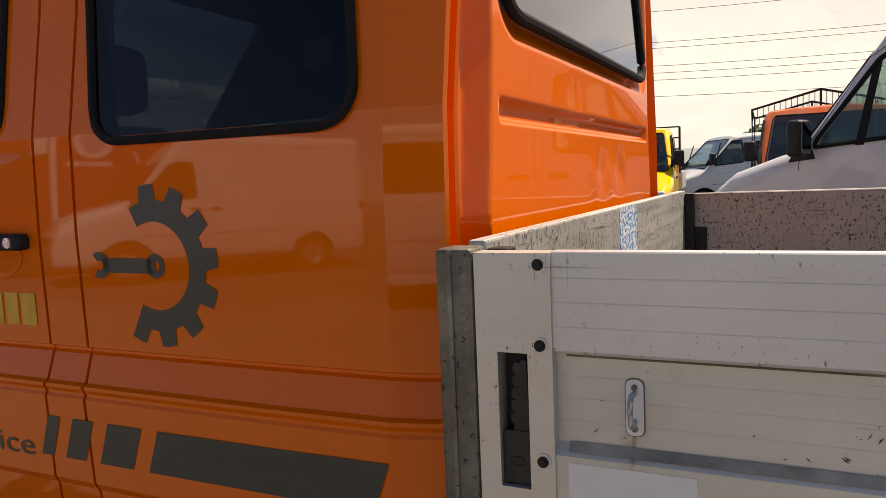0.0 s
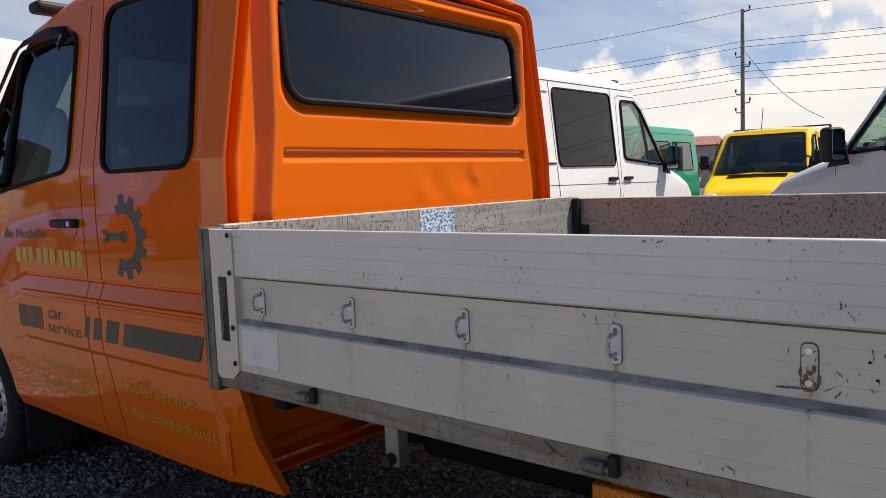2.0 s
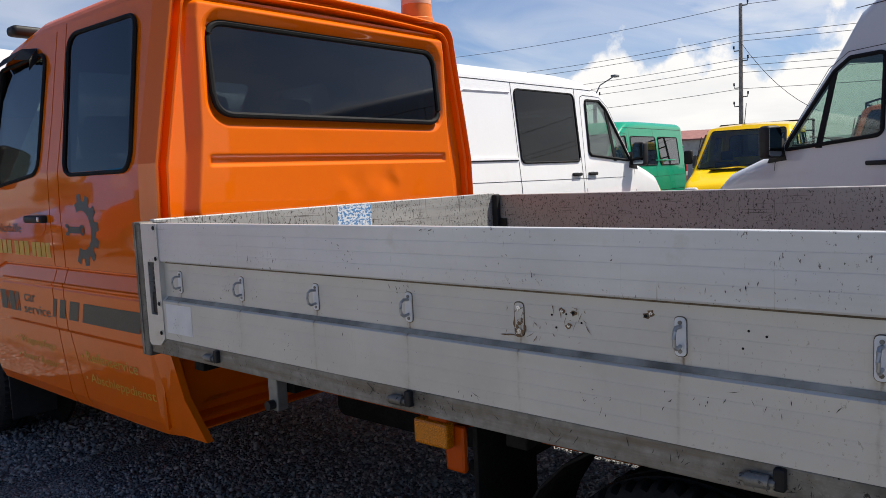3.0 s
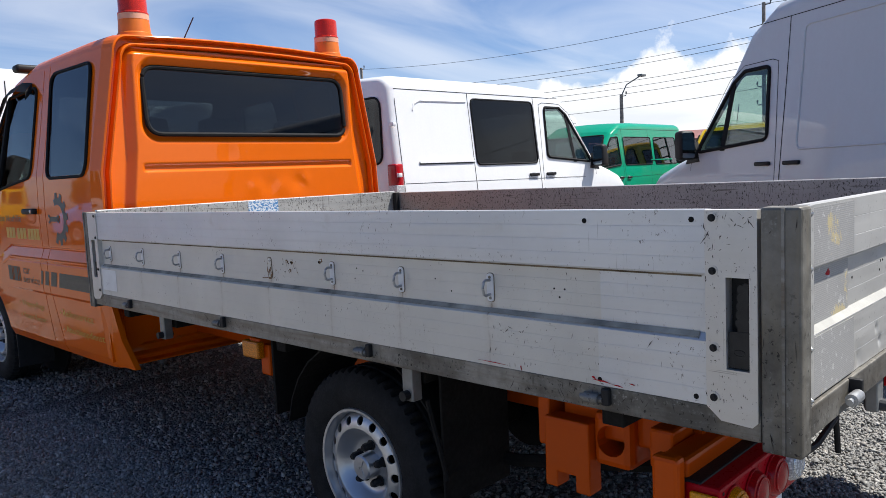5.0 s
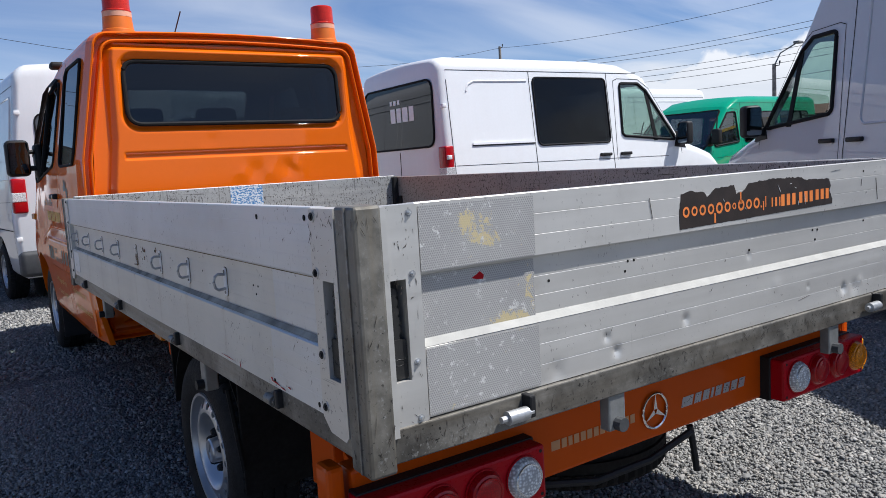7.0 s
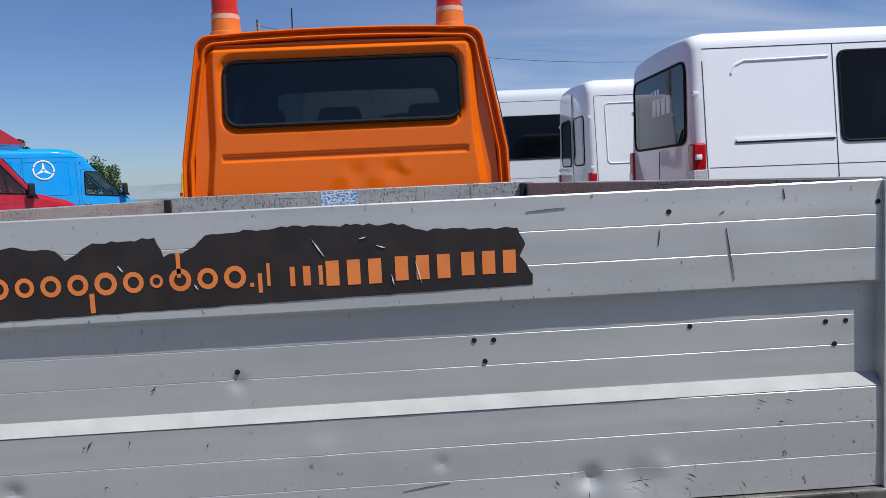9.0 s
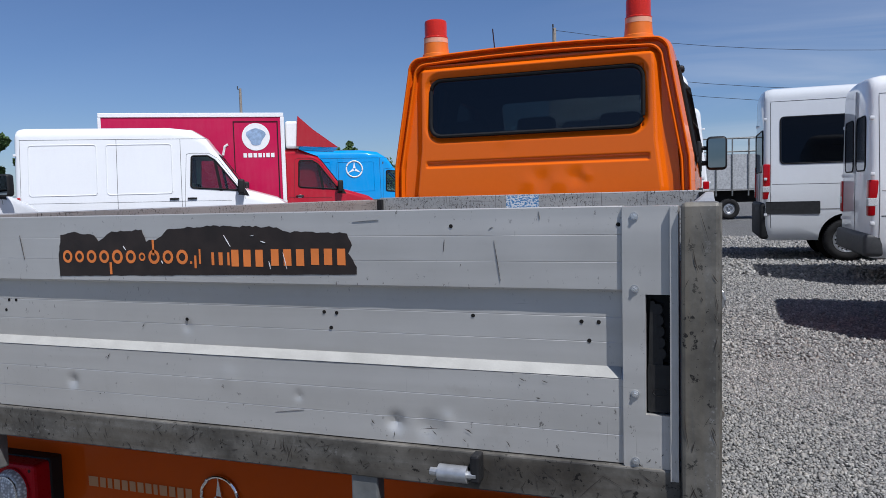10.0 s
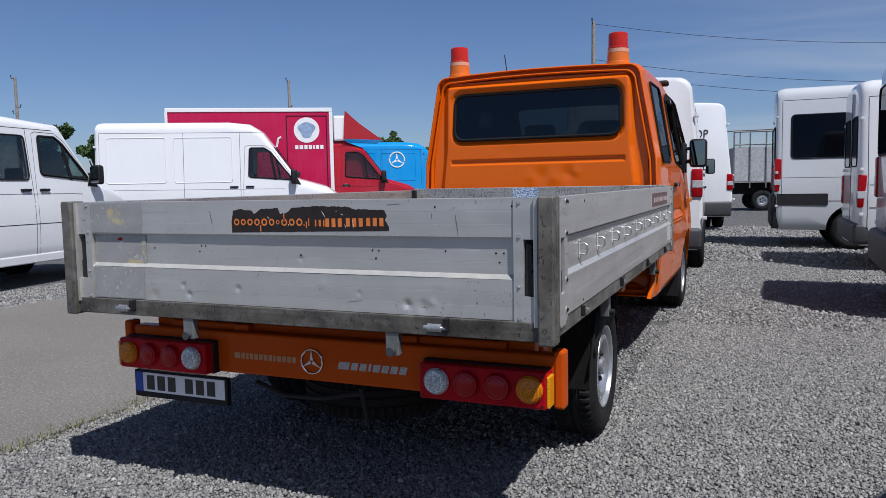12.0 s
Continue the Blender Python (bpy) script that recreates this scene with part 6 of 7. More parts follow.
for u0, w, h0, h1, name in ((0.040, 0.005, 1.160, 1.190, "trade_mark"), (0.127, 0.005, 1.144, 1.149, "trade_mark"), (0.137, 0.005, 1.136, 1.160, "trade_mark"), (0.148, 0.004, 1.144, 1.172, "trade_mark"), (-0.066, 0.006, 1.122, 1.146, "trade_mark")):
    bars_on(name, u0, (w,), 0.0, h0, h1, lambda u, v: g3(u, v, 0.0316), M_ORFILM, gate, "orange stroke on black film")
for u0, ws, h0, h1 in ((0.176, (0.006, 0.009, 0.005), 1.142, 1.166), (0.220, (0.016, 0.016, 0.016), 1.140, 1.171), (0.305, (0.016, 0.016, 0.016), 1.142, 1.172), (0.387, (0.016, 0.016, 0.016), 1.144, 1.173)):
    bars_on("film_bar", u0, ws, 0.010, h0, h1, lambda u, v: g3(u, v, 0.0316), M_ORFILM, gate, "orange bars in place of a number")
# bare nicks scratched through the film
for u, v, du, dv in ((0.205, 1.198, 0.014, -0.022), (0.330, 1.166, 0.007, -0.030), (0.262, 1.196, 0.010, 0.002), (-0.030, 1.178, 0.006, -0.008), (0.060, 1.150, 0.004, -0.006), (0.300, 1.150, 0.003, -0.014), (0.283, 1.187, 0.012, -0.004)):
    ln = math.hypot(du, dv)
    px, pz = -dv / ln * 0.0008, du / ln * 0.0008
    part("film_nick", prism([(u, v), (u + du * 0.5 + px, v + dv * 0.5 + pz), (u + du, v + dv), (u + du * 0.5 - px, v + dv * 0.5 - pz)], g3, 0.0311, 0.0322), M_REFLECT, gate)
# long scratches across the tailgate's upper band
for u0, v0, u1, v1 in ((0.723, 1.186, 0.733, 1.120), (0.638, 1.188, 0.636, 1.168), (0.715, 1.205, 0.722, 1.208), (0.797, 1.232, 0.799, 1.219), (0.666, 1.148, 0.664, 1.143), (0.52, 1.222, 0.47, 1.219), (-0.30, 1.20, -0.29, 1.15), (0.30, 0.872, 0.36, 0.880)):
    ln = math.hypot(u1 - u0, v1 - v0)
    nx, nz = (v1 - v0) / ln * 0.0003, (u0 - u1) / ln * 0.0003
    part("scratch", prism([(u0, v0), (u0 * 0.5 + u1 * 0.5 + nx, v0 * 0.5 + v1 * 0.5 + nz), (u1, v1), (u0 * 0.5 + u1 * 0.5 - nx, v0 * 0.5 + v1 * 0.5 - nz)], g3, 0.0300, 0.0314), M_SCUFF, gate)
# rear rail
rrail = part("rear_rail", box((-1.012, -0.090, 0.772), (1.012, -0.040, 0.836), 0.003), M_RAIL_REAR, truck, "dull steel rear rail")
for x in (-0.738, 0.654):
    bm = bmesh.new()
    bm_cyl(bm, (x - 0.025, -0.110, 0.804), (x + 0.025, -0.110, 0.804), 0.014, 16)
    bm_cyl(bm, (x - 0.04, -0.110, 0.804), (x + 0.04, -0.110, 0.804), 0.007, 10)
    part("hinge_roller", bm, M_HOOK, rrail, "bright steel hinge roller", True)
    bm = bmesh.new()
    bm_box(bm, (x + 0.030, -0.116, 0.792), (x + 0.046, -0.085, 0.838), 0.004)
    part("hinge_bracket", bm, M_BLACK, rrail)
for x in (-0.43, 0.478):
    bk = part("stop_bracket", box((x - 0.026, -0.085, 0.69), (x + 0.026, -0.055, 0.78), 0.004), M_GALV, truck, "galvanised bracket under the rear rail")
    part("stop_bolt", cyl((x, -0.104, 0.706), (x, -0.05, 0.706), 0.016, 12), M_GREYPL, bk)
# front wall
fwall = part("front_wall", box((-1.012, 3.270, 0.84), (1.012, 3.298, 1.249), 0.004), M_INNER_F, truck, "scuffed aluminium front wall of the bed")
k = Nodes("blue_white_sticker")
n = k.ramp(k.noise(60, 6, 0.7, vec=k.vec((1, 1, 1.6))), 0.47, 0.53)
k.set(Base_Color=k.mix(n, (0.06, 0.20, 0.42), (0.62, 0.66, 0.70)), Roughness=0.5)
part("sticker", prism(rounded(rect(-0.150, 0.055, 1.120, 1.243), 0.006), lambda u, v, d: Vector((u, 3.270 - d, v)), 0.0002, 0.0012), k.m, fwall, "weathered blue and white sticker")
# inner lining of the side panels and tailgate, and the floor
for s in (-1, 1):
    part("inner_lining", box((min(s * 1.020, s * 1.0285), 0.0, 0.842), (max(s * 1.020, s * 1.0285), 3.262, 1.236), 0.002), M_INNER, truck, "scratched brown-grey inner side wall")
    part("corner_channel", box((min(s * 0.985, s * 1.018), 3.235, 0.842), (max(s * 0.985, s * 1.018), 3.268, 1.238), 0.003), M_BLACK, truck)
part("inner_lining", box((-1.0, -0.048, 0.842), (1.0, -0.040, 1.236), 0.002), M_INNER_F, truck, "scratched inner tailgate face")
for k in range(9):
    x0 = -1.018 + k * 0.2262
    part("floor_board", box((x0, -0.038, 0.80), (x0 + 0.2235, 3.292, 0.838), 0.002), plain("worn_bed_plywood", (0.12, 0.085, 0.055), 0.8, 0.0, 0.4, 6, 0.2) if k == 0 else bpy.data.materials["worn_bed_plywood"], truck)
# cross bearers
for y in (0.35, 1.02, 1.75, 2.6, 3.1):
    part("cross_bearer", box((-0.98, y - 0.03, 0.715), (0.98, y + 0.03, 0.798), 0.004), M_DARK, truck)

# knocks and scratches on the bed


def scuffs(parent, to3d, fields, clusters, per, seed, lean=0.6, size=0.008, mat=None):
    """Slivers in loose clusters; fields: (a0, a1, z0, z1, offset) of the flat faces that carry them."""
    r = random.Random(seed)
    bm = bmesh.new()
    for _ in range(clusters):
        a0, a1, z0, z1, off = r.choice(fields)
        ca, cz = r.uniform(a0, a1), (r.choice((z0, z1)) if r.random() < 0.45 else r.uniform(z0, z1))
        wide, tall = r.uniform(0.01, 0.09), r.uniform(0.006, 0.03)
        turn = r.gauss(math.pi / 2, lean)
        for _ in range(r.randint(2, per)):
            a, z = r.gauss(ca, wide), r.gauss(cz, tall)
            ln, w = size * r.lognormvariate(0, 0.6), r.uniform(0.0004, 0.0012)
            t = turn + r.gauss(0, 0.35)
            d, n = (math.cos(t) * ln / 2, math.sin(t) * ln / 2), (-math.sin(t) * w, math.cos(t) * w)
            bend = r.uniform(-1.5, 1.5)
            q = [(a - d[0], z - d[1]), (a + n[0] * (1 + bend), z + n[1] * (1 + bend)), (a + d[0], z + d[1]), (a - n[0] * (1 - bend), z - n[1] * (1 - bend))]
            if all(a0 < u < a1 and z0 < v < z1 for u, v in q):
                bm.faces.new([bm.verts.new(to3d(u, v, off)) for u, v in q])
    return tagged(part("scuffing", bm, mat or M_SCUFF, parent), kind="stuff")


side_l = lambda a, z, d: Vector((-1.030 - d, a, z))
side_r = lambda a, z, d: Vector((1.030 + d, a, z))
SIDE = ((0.10, 3.14, 1.116, 1.236, 0.0318), (0.10, 3.14, 1.116, 1.236, 0.0318), (0.10, 3.14, 0.992, 1.100, 0.0168), (0.10, 3.14, 0.842, 0.966, 0.0318), (0.10, 1.2, 0.842, 0.966, 0.0318), (-0.026, 0.088, 1.11, 1.235, 0.0345), (0.036, 0.088, 0.83, 1.10, 0.0345))
scuffs(left_side, side_l, SIDE, 52, 13, 3, 0.6, 0.0065)
scuffs(left_side, side_l, SIDE[4:], 7, 16, 8)
scuffs(left_side, side_l, ((1.62, 1.72, 0.992, 1.08, 0.0168), (1.5, 1.6, 1.0, 1.08, 0.0168), (2.0, 2.03, 0.99, 1.01, 0.0168)), 26, 12, 9, 0.5, 0.013, M_RUSTSTAIN)
scuffs(right_side, side_r, SIDE, 60, 8, 4)
GATE = ((-0.92, 0.92, 1.116, 1.234, 0.0318), (-0.92, 0.92, 0.992, 1.100, 0.0168), (-0.92, 0.92, 0.842, 0.966, 0.0318), (-1.005, -0.93, 0.825, 1.235, 0.0366), (0.93, 1.0, 0.825, 0.91, 0.0366), (0.93, 1.0, 1.11, 1.235, 0.0366))
scuffs(gate, g3, GATE, 16, 8, 5, 0.9, 0.006)
scuffs(gate, g3, GATE[3:4], 12, 10, 6, 0.4)
scuffs(gate, g3, ((0.45, 0.75, 0.842, 0.88, 0.0325), (-0.9, -0.6, 0.842, 0.86, 0.0325)), 8, 12, 12, 1.2, 0.012)
scuffs(truck, lambda a, z, d: Vector((1.0195, a, z)), ((0.05, 3.2, 1.0, 1.235, 0.0),), 110, 14, 7, 1.3, 0.014)
scuffs(truck, lambda a, z, d: Vector((a, 3.2690, z)), ((-0.98, 0.98, 1.05, 1.246, 0.0),), 70, 14, 10, 0.5, 0.014)
for s in (-1, 1):
    scuffs(truck, lambda a, z, d: Vector((a, -0.1112, z)), ((min(s * 1.014, s * 1.064), max(s * 1.014, s * 1.064), 0.77, 1.24, 0.0),), 16, 9, 20 + s, 0.2, 0.022)
    scuffs(truck, lambda a, z, d, s=s: Vector((s * 1.0668, a, z)), ((-0.108, -0.08, 0.77, 1.24, 0.0), (-0.07, -0.036, 0.77, 1.24, 0.0)), 16, 9, 30 + s, 0.2, 0.022)
    scuffs(truck, lambda a, z, d, s=s: Vector((s * 1.0568, a, z)), ((0.0, 3.25, 0.78, 0.834, 0.0),), 60, 9, 40 + s, 0.5, 0.018)
scuffs(truck, lambda a, z, d: Vector((a, -0.0908, z)), ((-1.0, 1.0, 0.774, 0.834, 0.0),), 60, 9, 50, 0.6, 0.018)

# ---- chassis ----
for s in (-1, 1):
    part("chassis_rail", box((min(s * 0.36, s * 0.44), 0.20, 0.50), (max(s * 0.36, s * 0.44), 4.2, 0.70), 0.008), M_ORANGE_FRAME, truck, "orange chassis rail")
    part("outrigger", box((min(s * 0.44, s * 0.90), 2.03, 0.66), (max(s * 0.44, s * 0.90), 2.10, 0.715), 0.006), M_ORANGE_FRAME, truck)
    # spring hanger bracket
    bm = bmesh.new()
    lo, hi = sorted((s * 0.80, s * 0.86))
    bm_box(bm, (lo, 0.50, 0.50), (hi, 0.645, 0.655), 0.006)
    bm_box(bm, (lo, 0.50, 0.455), (hi, 0.545, 0.51), 0.004)
    bm_box(bm, (lo, 0.605, 0.455), (hi, 0.645, 0.51), 0.004)
    sh = part("spring_hanger", bm, M_ORANGE_FRAME, truck, "orange spring hanger bracket")
    lo, hi = sorted((s * 0.66, s * 0.84))
    eye = cut(box((lo, 0.385, 0.54), (hi, 0.50, 0.69), 0.02), cyl((s * 0.9, 0.445, 0.615), (s * 0.72, 0.445, 0.615), 0.042, 18))
    part("hanger_eye", eye, M_ORANGE_FRAME, sh)
    part("hanger_bush", cyl((s * 0.76, 0.445, 0.615), (s * 0.725, 0.445, 0.615), 0.030, 16), M_RUBBER, sh)
    lo, hi = sorted((s * 0.44, s * 0.80))
    lo2, hi2 = sorted((s * 0.42, s * 0.84))
    part("hanger_gusset", box((lo2, 0.64, 0.56), (hi2, 0.68, 0.76), 0.006), M_ORANGE_FRAME, truck)
    part("hanger_brace", box((lo, 0.21, 0.60), (hi, 0.62, 0.70), 0.01), M_ORANGE_FRAME, truck)
    part("leaf_spring", tube([(s * 0.66, 0.42, 0.50), (s * 0.66, 0.9, 0.40), (s * 0.66, 1.38, 0.36), (s * 0.66, 1.9, 0.40), (s * 0.66, 2.15, 0.48)], 0.022, 6), M_DARK, truck)
    # mud flaps and guards
    part("mud_flap", box((min(s * 0.64, s * 0.95), 0.955, 0.33), (max(s * 0.64, s * 0.95), 0.965, 0.78), 0.003), M_DARK, truck, "black rubber mud flap")
    part("front_guard", box((min(s * 0.63, s * 0.90), 1.93, 0.42), (max(s * 0.63, s * 0.90), 1.945, 0.80), 0.003), M_DARK, truck, "black plastic mud guard")
    arch = bmesh.new()
    for k in range(12):
        a, b = math.pi * (0.06 + 0.88 * k / 12), math.pi * (0.06 + 0.88 * (k + 1) / 12)
        q = [(1.38 + 0.43 * math.cos(t), 0.345 + 0.43 * math.sin(t)) for t in (a, b)]
        arch.faces.new([arch.verts.new((s * xx, y, z)) for xx, (y, z) in ((0.66, q[0]), (0.66, q[1]), (0.93, q[1]), (0.93, q[0]))])
    bmesh.ops.remove_doubles(arch, verts=arch.verts, dist=0.0005)
    bmesh.ops.solidify(arch, geom=arch.faces[:], thickness=0.006)
    part("wheel_guard", arch, M_DARK, truck)
    part("flap_stay", tube([(s * 0.965, 1.0, 0.66), (s * 0.955, 0.94, 0.42)], 0.008, 6), M_DARK, truck)
    # amber side marker on an orange bracket
    mk = part("side_marker", box((min(s * 0.88, s * 0.915), 2.02, 0.632), (max(s * 0.88, s * 0.915), 2.14, 0.702), 0.008), M_LAMBER, truck, "amber side marker lamp")
    part("marker_bracket", box((min(s * 0.86, s * 0.88), 1.99, 0.56), (max(s * 0.86, s * 0.88), 2.06, 0.69), 0.01), M_ORANGE_FRAME, mk)
    wheel(truck, Matrix.Translation((s * 0.835, 1.38, 0.345)) @ Matrix.Rotation(s * math.pi / 2, 4, "Y"), 0.345, 0.225, 0.2015)
    wheel(truck, Matrix.Translation((s * 0.825, FRONT_AXLE, 0.345)) @ Matrix.Rotation(s * math.pi / 2, 4, "Y"), 0.345, 0.225, 0.2015)
    part("arch_liner", prism([(FRONT_AXLE + 0.42 * math.cos(a), 0.37 + 0.42 * math.sin(a)) for a in np.linspace(0, 2 * math.pi, 29)[:-1]], lambda u, v, d, s=s: Vector((s * d, u, v)), 0.56, 0.58), M_DARK, truck)
    part("front_mud_flap", box((min(s * 0.70, s * 0.93), 5.085, 0.16), (max(s * 0.70, s * 0.93), 5.095, 0.50), 0.003), M_BLACK, truck, "black rubber mud flap")
part("rear_axle", cyl((-0.80, 1.38, 0.345), (0.80, 1.38, 0.345), 0.055, 16), M_DARK, truck)
part("differential", cyl((-0.1, 1.30, 0.345), (0.1, 1.30, 0.345), 0.15, 20), M_DARK, truck)
part("fuel_tank", box((-0.30, 2.2, 0.34), (0.34, 3.2, 0.62), 0.05), M_DARK, truck)
part("spare_wheel", tyre_bm(0.34, 0.21, 0.19), M_DARK, truck, m=Matrix.Translation((0.05, 0.62, 0.40)))
# rear cross beam
beam = bmesh.new()
bm_box(beam, (-0.975, 0.165, 0.492), (1.010, 0.235, 0.672), 0.010)
bm_box(beam, (-0.90, 0.235, 0.60), (0.90, 0.30, 0.70), 0.008)
part("rear_beam", beam, M_ORANGE_FRAME, truck, "orange rear cross beam")
for s in (-1, 1):
    part("beam_end", box((min(s * 0.990, s * 1.030), 0.160, 0.478), (max(s * 0.990, s * 1.030), 0.225, 0.690), 0.010), M_ORANGE_FRAME, truck)
    lo, hi = sorted((s * 0.500, s * 0.985))
    hs = part("tail_lamp", box((lo, 0.085, 0.494), (hi, 0.170, 0.628), 0.008, 2), M_LRED2, truck, "red four-lens tail lamp")
    part("lamp_tray", box((lo - (0.004 if s > 0 else -0.004), 0.13, 0.490), (hi + (-0.004 if s > 0 else 0.004), 0.172, 0.632), 0.004), M_BLACK, hs)
    for x, r, mat, lb in ((0.925, 0.050, M_LAMBER, "round amber lens"), (0.808, 0.050, M_LRED, "round red lens"), (0.688, 0.050, M_LRED, "round red lens"), (0.571, 0.050, M_LCLEAR, "round clear lens")):
        bm = bmesh.new()
        bm_lathe(bm, [(0.0005, 0.030), (r * 0.5, 0.028), (r * 0.88, 0.020), (r, 0.008), (r, 0.0), (0.0005, 0.0)], 28)
        ln = part("lens", bm, mat, hs, lb, True, Matrix.Translation((s * x, 0.086, 0.565)) @ Matrix.Rotation(math.pi / 2, 4, "X"))
        part("lens_ring", tube([(0.036 * math.cos(a), 0.036 * math.sin(a), 0.0235) for a in np.linspace(0, 2 * math.pi, 33)[:-1]], 0.0028, 6, True), M_ZINC if mat is M_LCLEAR else mat, ln, smooth=True)
        part("lens_rim", tube([(0.051 * math.cos(a), 0.051 * math.sin(a), 0.004) for a in np.linspace(0, 2 * math.pi, 33)[:-1]], 0.0022, 6, True), M_LRED2, ln, smooth=True)
    for x in (0.515, 0.970):
        for z in (0.508, 0.614):
            part("lamp_screw", cyl((s * x, 0.084, z), (s * x, 0.090, z), 0.0045, 8), M_BLACK, hs)
    part("side_reflector", box((min(s * 0.984, s * 0.996), 0.088, 0.500), (max(s * 0.984, s * 0.996), 0.152, 0.612), 0.004), M_REFLEX, hs, "amber side reflector")
# number plate, with bars in place of its characters
pl = part("number_plate", box((-0.972, 0.150, 0.345), (-0.446, 0.176, 0.468), 0.004), M_BLACK, truck, "white number plate in a black frame")
part("plate_face", box((-0.960, 0.146, 0.372), (-0.458, 0.1505, 0.460), 0.002), M_WHITEFILM, pl)
part("plate_band", box((-0.960, 0.1445, 0.372), (-0.918, 0.1462, 0.460), 0.0), M_PLATEBLUE, pl)
for u0, ws in ((-0.895, (0.045, 0.045, 0.045)), (-0.675, (0.045, 0.045, 0.045))):
    bars_on("plate_bar", u0, ws, 0.016, 0.383, 0.449, lambda u, v: Vector((u, 0.1452, v)), M_DECAL, pl, "black bars in place of characters")
# badges
ring = bmesh.new()
bm_tube(ring, [(-0.018 + 0.050 * math.cos(a), 0.160, 0.575 + 0.050 * math.sin(a)) for a in np.linspace(0, 2 * math.pi, 33)[:-1]], 0.0042, 8, True)
for a in (90, 210, 330):
    t = math.radians(a)
    q = [(-0.018 + 0.049 * math.cos(t), 0.575 + 0.049 * math.sin(t))] + [(-0.018 + 0.009 * math.cos(t + d), 0.575 + 0.009 * math.sin(t + d)) for d in (1.0, -1.0)]
    bm_prism(ring, q, lambda u, v, d: Vector((u, d, v)), 0.157, 0.163)
part("round_badge", ring, M_CHROME, truck, "round chrome badge", True)
bars_on("faded_badge", -0.41, (0.03, 0.018, 0.014, 0.018, 0.018, 0.018, 0.018, 0.018, 0.012, 0.022, 0.018, 0.018, 0.018), 0.006, 0.560, 0.585, lambda u, v: Vector((u, 0.1635, v)), M_FADED, truck, "faded grey badge bars")
bars_on("silver_badge", 0.10, (0.05, 0.03, 0.03, 0.012, 0.03, 0.03, 0.03, 0.03), 0.009, 0.553, 0.583, lambda u, v: Vector((u + (v - 0.55) * 0.3, 0.1635, v)), M_SILVERFILM, truck, "silver badge bars")
# towing gear
tw = bmesh.new()
bm_tube(tw, [(-0.40, 0.30, 0.42), (-0.20, 0.22, 0.40), (0.0, 0.2, 0.412), (0.19, 0.2, 0.45)], 0.011, 8)
bm_tube(tw, [(0.185, 0.2, 0.47), (0.20, 0.2, 0.40), (0.214, 0.2, 0.32)], 0.010, 8)
part("tow_arm", tw, M_BLACK, truck, "black tow arm below the beam", True)

# ---- other vehicles in the yard ----
van_a, skin_a = van(pose(2.80, 6.13, 0, 0, 0, -1.5), "new", 4.72, 2.43, M_WHITE, "white low-roof van with a dark side window, parked nose out", "parked vans", windows=((1.255, 2.38, 1.455, 2.215),), tint=M_TINT_DARK, rear="glass", rear_axle=0.98, lamps=(1.05, 1.49))
for dz, ws in ((2.0, (0.05, 0.06, 0.05)), (1.80, (0.11, 0.10, 0.12, 0.10))):
    bars_on("window_lettering", -0.15, ws, 0.03, dz, dz + (0.05 if dz > 1.9 else 0.16), lambda u, v: Vector((-0.0135, -u, v)), M_WHITEFILM, van_a, "white bars in place of lettering")
van(pose(2.85, 10.0, 0, 0, 0, 1.0), "old", 5.6, 2.58, M_WHITE2, "white older panel van with split rear doors", "parked vans", rear="split", rear_axle=1.05, lamps="low")
van(pose(1.87, 13.4, 0, 0, 0, 1.0), "new", 6.4, 2.90, M_SILVER, "silver-white high-roof minibus with dark side windows", "parked vans", windows=((0.25, 1.5, 1.62, 2.40), (1.7, 2.9, 1.62, 2.40)), rear="glass", rear_axle=1.25, lamps=(1.03, 1.62), cat="minibus", clad=True, tint=M_TINT_DARK, bumper=M_CLAD)
van_b, skin_b = van(pose(3.305, -1.82, 0, 0, 0, 62), "new", 5.9, 2.78, M_SILVER, "pale grey high-roof panel van facing the gravel lane", "parked vans", rear="split", rear_axle=1.2, stripe=False)
text_on("letter", "A", 0.24, 0.27, lambda u, v: skin_b.side(2.36 - u, 1.10 + v, 0.002, 1), M_DECAL, van_b, "large dark letter")
van(pose(-0.01, 7.95, 0, 0, 0, 93.5), "old", 6.0, 2.64, M_WHITE2, "white high-roof van with dark rear windows", "parked vans", rear="split", rear_axle=1.2, lamps=(1.05, 1.42))
van_p, skin_p = van(pose(0.05, 17.2, 0, 0, 0, 104), "new", 6.0, 3.15, M_WHITE, "white high-roof panel van with faded lettering", "parked vans", rear="none", rear_axle=1.2)
text_on("letter", "DP", 0.30, 0.20, lambda u, v: Vector((-0.012, -0.08 - u, 2.30 + v)), M_DECAL, van_p, "dark lettering")
for row in range(6):
    bars_on("lettering_bar", 2.1, (0.22, 0.34, 0.16, 0.30, 0.26)[row % 3:] + (0.2, 0.3), 0.07, 1.66 + 0.11 * row, 1.71 + 0.11 * row, lambda u, v: skin_p.side(u, v, 0.003, 1), M_DECAL, van_p, "small dark bars in place of lettering")
van(pose(-2.65, 28.0, 0, 0, 0, 276), "new", 5.2, 2.35, M_WHITE, "white low-roof van facing down the row", "parked vans", rear="split", rear_axle=1.0)
van(pose(-7.93, 1.63, 0, 0, 0, 100), "new", 5.4, 2.30, M_WHITE, "white low-roof minibus beside the asphalt lane", "parked vans", windows=((0.4, 1.6, 1.45, 2.05), (1.75, 3.05, 1.45, 2.05)), rear="glass", cat="minibus", glass_front=M_GREYTINT, bumper=M_WHITE2)
